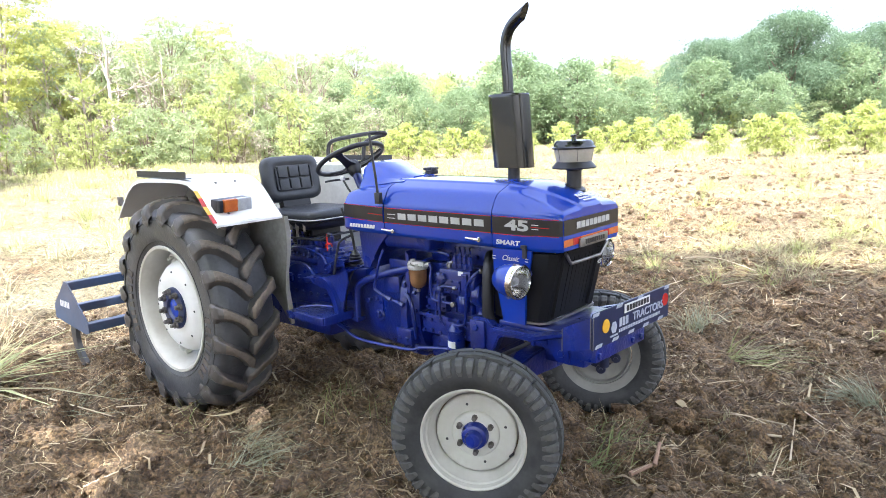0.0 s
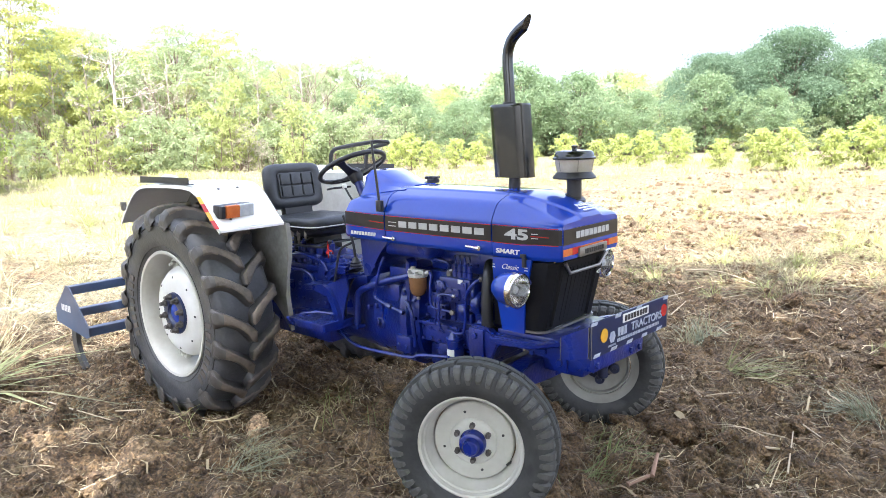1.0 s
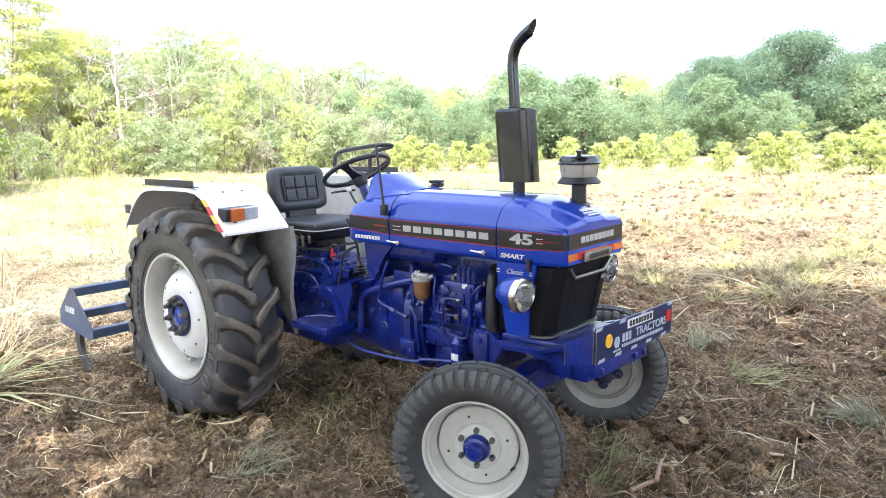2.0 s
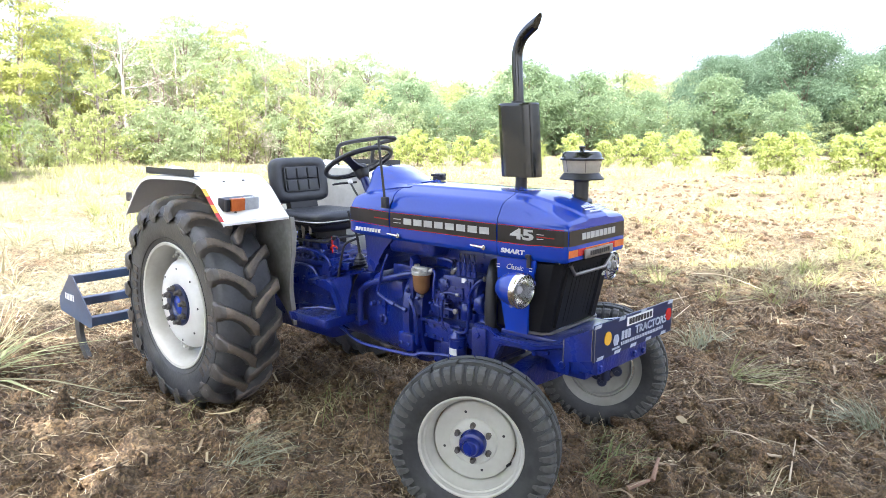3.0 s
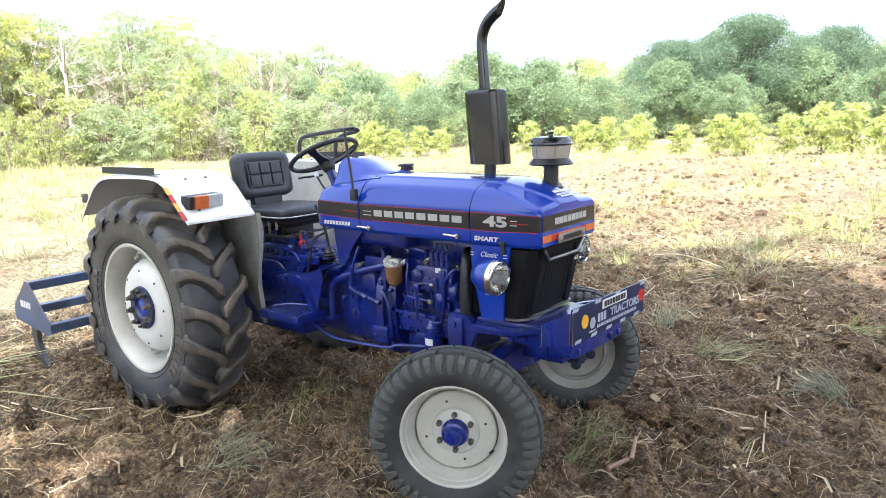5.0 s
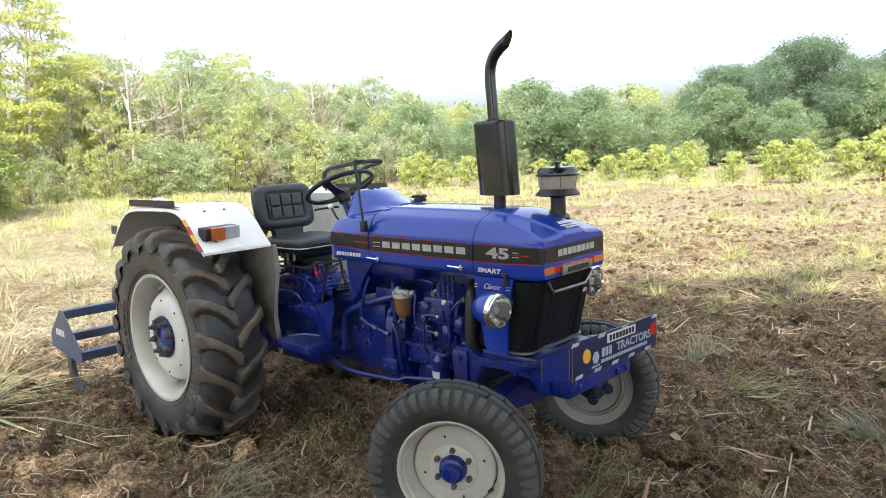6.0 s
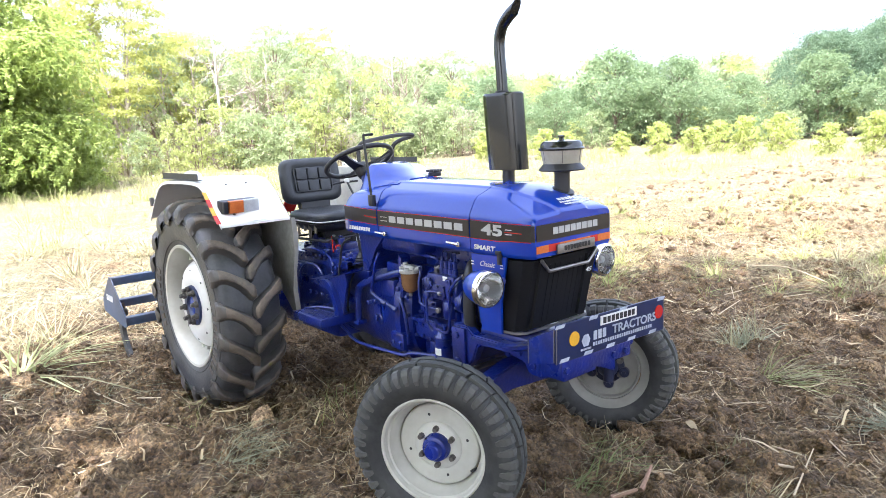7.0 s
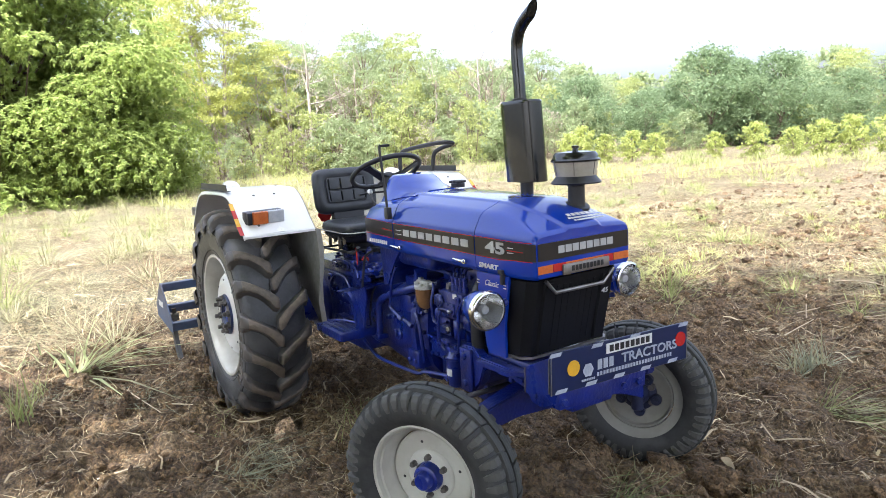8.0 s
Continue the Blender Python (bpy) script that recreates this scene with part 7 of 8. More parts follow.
for k in range(56):
    for j in range(minor):
        bm.faces.new((rows[k][j], rows[(k + 1) % 56][j], rows[(k + 1) % 56][(j + 1) % minor], rows[k][(j + 1) % minor]))
steer = part("steering_wheel", bm, BLACK, tractor, "black steering wheel with three spokes")
for k in range(3):
    a = 2 * math.pi * k / 3 + 0.5
    bm = bmesh.new()
    u, v = Vector((math.cos(a), math.sin(a), 0)), Vector((-math.sin(a), math.cos(a), 0))
    loft(bm, [[sm @ (u * d + v * (w * e) + Vector((0, 0, z + f))) for e, f in ((-1, -0.006), (1, -0.006), (1, 0.006), (-1, 0.006))] for d, w, z in ((0.03, 0.034, -0.045), (0.09, 0.024, -0.035), (0.15, 0.020, -0.015), (0.195, 0.030, 0.0))])
    part("spoke", bm, BLACK, steer)
bm = bmesh.new()
lathe(bm, [(0.001, -0.012), (0.030, -0.016), (0.042, -0.030), (0.045, -0.055), (0.036, -0.09), (0.03, -0.10)], sm, 24)
part("wheel_boss", bm, BLACK, steer)
bm = bmesh.new()
tube(bm, [sm @ Vector((0, 0, -0.09)), sm @ Vector((0, 0, -0.50))], 0.024, 16)
part("column", bm, BLUE_CAST, steer, "blue steering column")
bm = bmesh.new()
p = sm @ Vector((0.02, -0.05, -0.10))
tube(bm, smooth_path([p, p + Vector((-0.05, -0.09, -0.005)), p + Vector((-0.06, -0.13, -0.01))], 4), 0.006, 8)
tube(bm, smooth_path([(0.88, -0.16, 1.17), (0.84, -0.17, 1.22), (0.80, -0.17, 1.27)], 4), 0.006, 8)
pieces("throttle_lever", bm, BLACK, steer)
bm = bmesh.new()
disc(bm, (0.80, -0.17, 1.265), (-0.3, 0, 1), 0.014, 0.024, 12, 0.004)
part("throttle_knob", bm, PAPER, steer, "pale throttle knob")

# rear linkage
bm = bmesh.new()
for s in (-1, 1):
    tube(bm, [(-0.15, s * 0.25, 0.40), (-0.60, s * 0.33, 0.34), (-0.98, s * 0.40, 0.30)], 0.022, 10)
    tube(bm, [(-0.25, s * 0.22, 0.85), (-0.58, s * 0.33, 0.36)], 0.016, 10)
tube(bm, [(-0.24, 0, 0.72), (-0.62, 0, 0.70), (-1.08, 0, 0.70)], 0.02, 10)
pieces("linkage_arm", bm, BLUE_CAST, tractor, "blue three-point linkage arm")


# ---- cultivator ----
cultivator = thing("cultivator", "slate-blue steel tine cultivator hitched behind the tractor", "cultivator")
for s in (-1, 1):
    bm = bmesh.new()
    plate(bm, [(-1.535, 0.300), (-1.535, 0.395), (-1.300, 0.590), (-1.255, 0.590), (-0.965, 0.335), (-0.965, 0.275), (-1.02, 0.258)], s * -0.008, Matrix.Translation((0, s * 0.965, 0)))
    end = part("end_plate", bm, SLATE, cultivator, "triangular slate-blue end plate")
    k = SIDE if s < 0 else pose(0, 0, 0, 90, 0, 180)
    bars("maker_block", 6, 0.17, 0.045, Matrix.Translation((-1.33, s * 0.9665, 0.425)) @ k, PAPER, end, 0.35, 0.15, "pale maker's-name blocks")
for x, z in ((-1.285, 0.555), (-1.48, 0.345), (-1.01, 0.305)):
    bm = bmesh.new()
    box(bm, (x - 0.03, -0.957, z - 0.030), (x + 0.03, 0.957, z + 0.030), 0.004, 1)
    part("frame_bar", bm, SLATE, cultivator, "square steel frame bar")
bm = bmesh.new()
for y in (-0.40, 0.40):
    box(bm, (-1.49, y - 0.03, 0.29), (-1.0, y + 0.03, 0.33), 0.004, 1)
    box(bm, (-1.05, y - 0.03, 0.27), (-0.97, y + 0.03, 0.40), 0.004, 1)
for y in (-0.06, 0.06):
    plate(bm, [(-1.28, 0.56), (-1.08, 0.74), (-1.04, 0.70), (-1.0, 0.32), (-1.04, 0.30), (-1.2, 0.52)], 0.012, Matrix.Translation((0, y, 0)))
pieces("headstock_plate", bm, SLATE, cultivator, "steel hitch headstock plate")


DARK_STEEL = material("dark_worn_steel", (0.045, 0.05, 0.055), (0.08, 0.075, 0.07), rough=0.5, metal=0.3, scale=8, fine=60, bump=0.1, dust=SOIL_DUST, dust_amount=0.4)


def tine(x, y, z):
    bm = bmesh.new()
    way = smooth_path([(x, y, z + 0.02), (x - 0.02, y, z - 0.10), (x - 0.03, y, z - 0.22), (x + 0.02, y, z - 0.32), (x + 0.10, y, z - 0.40)], 4)
    rings = []
    for (p, s, u), wd in zip(frames_along(way), np.linspace(0.046, 0.034, len(way))):
        rings.append([p + s * 0.015 + u * wd, p - s * 0.015 + u * wd, p - s * 0.015 - u * wd, p + s * 0.015 - u * wd])
    loft(bm, rings)
    t = part("tine", bm, DARK_STEEL, cultivator, "dark worn curved steel tine")
    bm = bmesh.new()
    box(bm, (x - 0.05, y - 0.03, z - 0.045), (x + 0.05, y + 0.03, z - 0.030), 0.003, 1)
    box(bm, (x + 0.0, y - 0.03, z - 0.085), (x + 0.055, y + 0.03, z - 0.035), 0.004, 1)
    part("tine_clamp", bm, BOLT, t)


for y in (-0.86, -0.43, 0.0, 0.43, 0.86):
    tine(-1.48, y, 0.335)
for y in (-0.645, -0.215, 0.215, 0.645):
    tine(-1.01, y, 0.295)


# ---- trees and shrubs ----
HUB = Vector((3.9, -2.3, 0))                        # bearings below are taken from here, degrees left of +y


def spot(bearing, distance):
    a = radians(bearing)
    x, y = HUB.x - math.sin(a) * distance, HUB.y + math.cos(a) * distance
    return x, y


def stand(ob, bearing, distance, turn=0, size=1.0, tall=1.0):
    x, y = spot(bearing, distance)
    ob.matrix_basis = Matrix.Translation((x, y, ground_z(x, y))) @ Matrix.Rotation(radians(turn), 4, "Z") @ Matrix.Diagonal((size, size, size * tall, 1))
    return ob


def again(ob, bearing, distance, turn=0, size=1.0, tall=1.0):
    c = copy_thing(ob, Matrix())
    return stand(c, bearing, distance, turn, size, tall)


# big mango trees
mango_left = stand(tree("mango_tree", "spreading mango tree with drooping yellow-green leaves", 11.6, 6.6, 0.45, LEAF_MANGO, (0.17, 0.038), 11, clump_count=124, per_clump=90, trunk_r=0.30, whorls=True, squash=0.62), 88.8, 31.5, 0, 1.0)
again(mango_left, 83.4, 31.5, 140, 0.50)
again(mango_left, 86.6, 28.6, 60, 0.34)
again(mango_left, 91.5, 28.0, 200, 0.36)
mango_right = stand(tree("mango_tree", "dense dark green mango tree at the field edge", 10.2, 5.2, 1.2, LEAF_DARK, (0.18, 0.048), 12, clump_count=70, per_clump=360, trunk_r=0.26, droop=0.5), 15.2, 52, 40, 0.77)
again(mango_right, 20.8, 53, 160, 0.66)
again(mango_right, 17.8, 57, 300, 0.70)
again(mango_right, 9.6, 56, 250, 0.70)
again(mango_right, 3.0, 56, 100, 0.82)
# tall yellow-green trees
tall = stand(tree("tall_tree", "tall airy tree with yellow-green leaves and bare lower trunks", 11.5, 3.2, 3.4, LEAF_TALL, (0.15, 0.045), 21, clump_count=60, per_clump=540, trunk_r=0.11, bark=PALE_BARK, trunks=3, bareness=0.18, squash=0.45), 74.5, 43, 0, 1.08)
again(tall, 79.0, 48, 100, 1.08)
again(tall, 70.5, 50, 200, 0.78)
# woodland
wood = stand(tree("woodland_tree", "leafy woodland tree, its green paled for haze", 9.0, 2.9, 1.6, LEAF_MID, (0.145, 0.046), 31, clump_count=46, per_clump=420, trunk_r=0.12, bareness=0.16, squash=0.55), 63.0, 47)
wood_b = stand(tree("woodland_tree", "feathery yellowish woodland tree", 8.6, 2.7, 2.2, LEAF_YELLOW, (0.135, 0.042), 32, clump_count=42, per_clump=500, trunk_r=0.10, trunks=2, bareness=0.25, squash=0.5), 59.5, 46, 30)
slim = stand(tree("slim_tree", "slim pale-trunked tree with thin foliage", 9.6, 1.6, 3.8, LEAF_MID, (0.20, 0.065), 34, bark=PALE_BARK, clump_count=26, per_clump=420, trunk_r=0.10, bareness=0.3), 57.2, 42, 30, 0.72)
dark = stand(tree("woodland_tree", "green rounded woodland tree", 6.6, 3.2, 0.5, LEAF_WOOD, (0.20, 0.065), 33, clump_count=40, per_clump=330, trunk_r=0.14), 33.5, 50, 10, 0.84)
bare = stand(twiggy_tree("bare_tree", "leafless tree with a pale trunk and fine twigs", 9.2, 2.9, PALE_BARK, 41), 67.4, 42.5)
again(bare, 69.2, 45, 90, 0.8)
again(bare, 53.5, 46, 190, 0.95)
again(bare, 63.6, 44, 250, 0.75)
thicket = stand(twiggy_tree("bare_shrub", "dry grey-brown leafless thicket among the trees", 4.4, 2.3, BARK, 43, 0.05, 14, "shrub"), 66.2, 43.5)
for b, d, size in ((64.6, 44, 1.0), (62.4, 43.5, 0.9), (55.0, 45, 1.1), (52.4, 46, 1.2), (68.2, 43.5, 0.7)):
    again(thicket, b, d, b * 37 % 360, size, 1.2)
rr = random.Random(77)
def grove(src, *places):
    """More trees of one kind, each at a bearing, a distance and a size."""
    for b, d, size in places:
        low = 0.80 if 51 < b < 71 else 0.68 if b < 38 else 0.78 if b < 45 else 0.92        # the wood is lower to the east of the tall trees
        again(src, b, d, rr.uniform(0, 360), size * rr.uniform(0.92, 1.06), low * rr.uniform(0.90, 1.12))


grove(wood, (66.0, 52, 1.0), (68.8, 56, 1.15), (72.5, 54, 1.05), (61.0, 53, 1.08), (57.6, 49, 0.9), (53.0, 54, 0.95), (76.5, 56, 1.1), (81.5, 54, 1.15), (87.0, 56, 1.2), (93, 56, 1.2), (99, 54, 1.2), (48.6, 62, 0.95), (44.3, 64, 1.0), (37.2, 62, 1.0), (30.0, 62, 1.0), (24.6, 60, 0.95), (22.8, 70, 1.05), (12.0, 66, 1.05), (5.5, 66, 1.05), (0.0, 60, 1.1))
grove(wood_b, (55.5, 50, 1.05), (64.5, 50, 1.12), (84.5, 52, 1.1), (42.0, 60, 0.9), (35.6, 66, 1.1), (26.4, 66, 1.05))
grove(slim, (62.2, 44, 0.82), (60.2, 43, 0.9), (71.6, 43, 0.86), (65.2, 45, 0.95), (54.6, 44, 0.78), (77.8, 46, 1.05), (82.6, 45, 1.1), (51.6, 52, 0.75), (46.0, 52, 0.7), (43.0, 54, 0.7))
grove(dark, (50.8, 60, 1.0), (46.6, 58, 0.92), (39.6, 56, 1.0), (31.5, 54, 0.92), (28.0, 56, 0.85), (-4, 60, 1.3))
for b, d, size in ((67.8, 51, 0.98), (69.6, 53, 1.05), (66.0, 56, 0.98), (60.6, 56, 0.92), (57.6, 55, 0.90), (56.0, 53, 0.84), (54.2, 57, 0.86), (63.0, 55, 0.95), (72.0, 50, 1.02)):
    again(wood if d % 2 else wood_b, b, d, b * 53 % 360, size)
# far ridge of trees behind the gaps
ridge = stand(tree("far_tree", "far ridge tree behind the wood, paled for haze", 8.8, 4.2, 0.6, LEAF_MID, (0.5, 0.2), 35, clump_count=30, per_clump=60, trunk_r=0.14), 50, 92)
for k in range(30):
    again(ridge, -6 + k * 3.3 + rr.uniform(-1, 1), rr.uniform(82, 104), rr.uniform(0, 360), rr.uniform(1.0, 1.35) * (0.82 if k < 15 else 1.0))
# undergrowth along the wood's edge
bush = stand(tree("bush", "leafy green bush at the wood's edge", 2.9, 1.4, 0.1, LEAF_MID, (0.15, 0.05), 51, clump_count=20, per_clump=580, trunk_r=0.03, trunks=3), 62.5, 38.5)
bush_y = stand(tree("bush", "yellow-green leafy bush at the wood's edge", 3.2, 1.3, 0.1, LEAF_YELLOW, (0.15, 0.05), 53, clump_count=20, per_clump=580, trunk_r=0.03, trunks=3, bareness=0.1), 60.5, 39)
bush_b = stand(tree("bush", "dry brownish bush at the wood's edge", 2.6, 1.3, 0.15, LEAF_DRY, (0.18, 0.03), 52, clump_count=18, per_clump=380, trunk_r=0.03, trunks=3, bareness=0.2), 58.5, 39.5)
for k in range(56):
    b = 46 + k * 0.9 + rr.uniform(-0.5, 0.5)
    q = rr.random()
    again(bush if q < 0.42 else bush_y if q < 0.78 else bush_b, b, rr.uniform(38, 43.5) + (3 if b < 54 else 0), rr.uniform(0, 360), rr.uniform(0.55, 1.2), rr.uniform(0.8, 1.5))
for k in range(34):
    again((bush, bush_y, dark)[k % 3], -6 + k * 1.6, rr.uniform(45, 52), rr.uniform(0, 360), rr.uniform(0.55, 0.95))
# row of young mango plants in bright leaf
young = stand(tree("young_mango", "young mango plant in bright yellow-green leaf", 1.85, 0.72, 0.25, LEAF_YOUNG, (0.17, 0.036), 61, clump_count=24, per_clump=1000, squash=0.6, trunk_r=0.035, droop=0.7), 45.0, 34)
tagged(young, group="row of young mango plants")
for b, d, size in ((46.2, 34.5, 0.95), (43.3, 34.5, 0.9), (41.2, 34, 1.0), (39.4, 34, 0.85), (35.0, 32.5, 0.75), (32.2, 31.5, 0.95), (29.6, 31, 0.8), (27.8, 30, 0.9), (25.9, 29.5, 0.95), (23.4, 29, 1.0), (20.2, 29, 0.8), (17.4, 28, 0.95), (15.6, 27.5, 1.0), (12.6, 27, 0.9), (10.4, 27, 1.05), (8.4, 26.5, 1.1), (6.0, 26.5, 1.05), (4.0, 26, 1.1), (1.5, 26, 1.1)):
    again(young, b, d, rr.uniform(0, 360), size * 0.94, rr.uniform(0.85, 1.02))

# unseen shade tree whose canopy spreads over the camera's side of the field
shade_at = Vector((2.9, 0.6, 0)) + sun_to * (7.5 / sun_to.z)
shade = tree("shade_tree", "unseen broad mango tree that shades the near field", 10.5, 5.6, 5.6, LEAF_MANGO, (0.42, 0.11), 71, clump_count=70, per_clump=150, trunk_r=0.34, droop=0.5, bareness=0.22, openings=[(x - shade_at.x, y - shade_at.y, r) for x, y, r in ((0.72, -1.20, 0.20), (0.10, -1.25, 0.20), (-0.05, -1.50, 0.20), (-0.7, -1.5, 0.18), (0.53, -1.38, 0.42), (0.75, -1.9, 0.35), (2.1, 3.1, 0.3), (1.2, -1.2, 0.2), (2.4, 5.2, 0.9), (0.6, 5.6, 1.0), (3.3, 4.4, 0.6), (-0.6, 4.8, 0.8), (1.4, 4.2, 0.45), (0.1, 3.9, 0.5), (-0.7, 4.1, 0.5), (0.8, 4.0, 0.4), (-0.3, 3.3, 0.3), (4.2, 3.6, 0.4))])
shade.matrix_basis = Matrix.Translation((shade_at.x, shade_at.y, 0))


# two more copies behind the camera, added unseen to hold off sky light
for x, y, turn, size in ((11.5, -9.0, 20, 1.0), (1.0, -15.5, 110, 1.0)):
    c = copy_thing(shade, Matrix())
    c.matrix_basis = Matrix.Translation((x, y, ground_z(x, y))) @ Matrix.Rotation(radians(turn), 4, "Z") @ Matrix.Diagonal((size, size, size, 1))


# ---- litter, straw, grass ----
def scatter(n, x0, x1, y0, y1, r):
    return r.uniform(x0, x1, n), r.uniform(y0, y1, n)


def clods(n, x0, x1, y0, y1, lo, hi, seed, fine=1):
    """Loose broken lumps of soil, pressed into the ground."""
    r = np.random.default_rng(seed)
    bm = bmesh.new()
    bmesh.ops.create_icosphere(bm, subdivisions=fine, radius=1)
    base = np.array([v.co for v in bm.verts])
    tris = np.array([[v.index for v in f.verts] for f in bm.faces], np.int32)
    bm.free()
    x, y = scatter(n, x0, x1, y0, y1, r)
    size = lo + (hi - lo) * r.uniform(0, 1, n) ** 3
    z = ground_height(x, y) + size * 0.25
    co, fs = [], []
    for i in range(n):
        cuts = unit(r.normal(0, 1, (7, 3)))
        dots = base @ cuts.T
        f = np.min(np.where(dots > 0.35, 0.62 / np.maximum(dots, 0.35), 1.0), axis=1)
        f = np.minimum(f, 1.0) * r.uniform(0.84, 1.14, len(base))
        co.append(base * f[:, None] * size[i] * r.uniform(0.65, 1.25, 3) * np.array([1.1, 1.1, 0.85]) + np.array([x[i], y[i], z[i]]))
        fs.append(tris + i * len(base))
    me = fast_mesh("soil_clods", np.concatenate(co), np.concatenate(fs), CLOD)
    me.polygons.foreach_set("use_smooth", np.zeros(len(me.polygons), bool))
    return tagged(new("soil_clods", me), "loose brown clods of tilled soil", "soil", kind="stuff")


clods(9000, -2.6, 4.2, -1.9, 3.2, 0.006, 0.028, 101)
clods(1100, -2.6, 4.2, -1.9, 3.6, 0.022, 0.062, 103, 2)
clods(6500, -1.5, 9, 2.6, 10, 0.012, 0.06, 102)
clods(700, -16, 7, 9, 20, 0.02, 0.06, 104)
clods(3200, -5, 16, 7, 24, 0.03, 0.10, 105)


def big_clod(x, y, size, seed):
    """One large broken clod with flat faces."""
    r = np.random.default_rng(seed)
    bm = bmesh.new()
    bmesh.ops.create_icosphere(bm, subdivisions=4, radius=1)
    cuts = unit(r.normal(0, 1, (9, 3)))
    if size > 0.085:                                 # broken square, a slab lying tilted
        cuts = np.array([[1, 0.2, 0.1], [-1, 0.1, 0.3], [0.1, 1, 0.2], [-0.2, -1, 0.15], [0.15, -0.1, 1], [0, 0.1, -1], [0.6, -0.7, 0.5], [-0.5, -0.6, 0.75]])
        cuts /= np.linalg.norm(cuts, axis=1, keepdims=True)
    for v in bm.verts:
        p = np.array(v.co)
        k = min([1.0] + [(0.50 if size > 0.085 else 0.60) / float(p @ c) for c in cuts if float(p @ c) > 0.35])
        k *= 1 + 0.14 * noise.noise(v.co * 3.1 + Vector((seed, 0, 0))) + 0.16 * noise.noise(v.co * 7.0 + Vector((0, seed, 0))) + 0.10 * noise.noise(v.co * 16.0)
        v.co = v.co * k * size * 1.25
        v.co.z *= 0.85
    ob = part("soil_clod", bm, TAN_CLOD if size > 0.085 else CLOD, None, smooth=False)
    ob.location = (x, y, ground_z(x, y) + size * (0.55 if size > 0.085 else 0.35))
    return tagged(ob, "large broken clod of dry brown soil", "clod", "loose clods")


for i, (x, y, s) in enumerate(((0.60, -0.71, 0.086), (2.43, 0.62, 0.080), (2.33, 0.66, 0.07), (2.56, 0.68, 0.062), (2.36, 0.82, 0.06), (2.66, 0.60, 0.05), (3.28, 2.02, 0.08), (3.05, 2.25, 0.06), (3.45, 1.85, 0.05), (1.15, -0.9, 0.045), (-0.2, -1.6, 0.05), (2.9, 1.0, 0.05), (0.55, 3.2, 0.07), (2.2, 3.6, 0.08), (3.4, 3.4, 0.07))):
    big_clod(x, y, s, 300 + i)


def straw(n, x0, x1, y0, y1, length, width, seed, lift=0.02, joints=(-0.5, -0.17, 0.17, 0.5)):
    """Dry stalks and leaf strips lying about on the soil."""
    r = np.random.default_rng(seed)
    x, y = scatter(n, x0, x1, y0, y1, r)
    keep = value_noise(x / 0.7, y / 0.7, 61) + r.uniform(-0.35, 0.35, n) > -0.12
    x, y = x[keep], y[keep]
    n = len(x)
    a = r.uniform(0, 2 * math.pi, n)
    L = length * r.uniform(0.3, 1.0, n) ** 1.5
    d = np.stack([np.cos(a), np.sin(a)], 1)
    s = np.stack([-d[:, 1], d[:, 0]], 1)
    w = width * r.uniform(0.4, 1.3, n)
    bend = r.normal(0, 0.16, n) * L
    m = len(joints)
    co = np.zeros((n, 2 * m, 3))
    for j, t in enumerate(joints):
        off = bend * (0.25 - t * t) * 4
        px, py = x + d[:, 0] * L * t + s[:, 0] * off, y + d[:, 1] * L * t + s[:, 1] * off
        pz = ground_height(px, py) * 0.5 + ground_height(x, y) * 0.5 + lift * r.uniform(0.2, 1.6, n)
        for q, e in ((0, -1), (1, 1)):
            co[:, j * 2 + q] = np.stack([px + s[:, 0] * w * e, py + s[:, 1] * w * e, pz + e * w * r.uniform(-0.8, 0.8, n)], 1)
    k = np.arange(n, dtype=np.int32)[:, None] * 2 * m
    faces = np.concatenate([np.concatenate([k + 2 * j, k + 2 * j + 1, k + 2 * j + 3, k + 2 * j + 2], 1) for j in range(m - 1)])
    me = fast_mesh("straw_litter", co.reshape(-1, 3), faces, STRAW)
    return tagged(new("straw_litter", me), "scattered dry straw and leaf litter on the soil", "straw", kind="stuff")


straw(25000, -3.0, 4.4, -2.0, 3.6, 0.060, 0.0012, 111, 0.014, (-0.5, 0.5))
straw(8500, -3.0, 4.4, -2.0, 3.6, 0.17, 0.0013, 115, 0.024)
straw(1500, -3.0, 4.4, -2.0, 3.6, 0.40, 0.0018, 112, 0.035)
straw(500, -3.0, 4.4, -2.0, 3.6, 0.26, 0.0060, 116, 0.03)
straw(600, 0.2, 0.85, -0.5, 0.1, 0.10, 0.0020, 117, 0.015)
straw(16000, -6, 10, 2.4, 20, 0.22, 0.0035, 113, 0.03, (-0.5, 0.5))
straw(14000, -16, -1.6, -4, 10, 0.26, 0.004, 114, 0.04, (-0.5, 0.5))


STALK = material("broken_reddish_stalk", (0.34, 0.22, 0.15), (0.20, 0.115, 0.075), rough=0.75, scale=30, fine=140, bump=0.3)
PALE_STALK = material("pale_dry_stalk", (0.50, 0.42, 0.28), (0.34, 0.26, 0.16), rough=0.7, scale=20, fine=120, bump=0.2)


def stalk(points, radius, mat, label):
    """A dry stalk lying over the clods, through the given places."""
    bm = bmesh.new()
    way = smooth_path([(x, y, ground_z(x, y) * 0.4 + 0.022 + lift) for x, y, lift in points], 5)
    tube(bm, way, [radius * (1 - 0.5 * i / len(way)) for i in range(len(way))], 6)
    return tagged(part("dry_stalk", bm, mat, None), label, "stalk", "dry stalks")


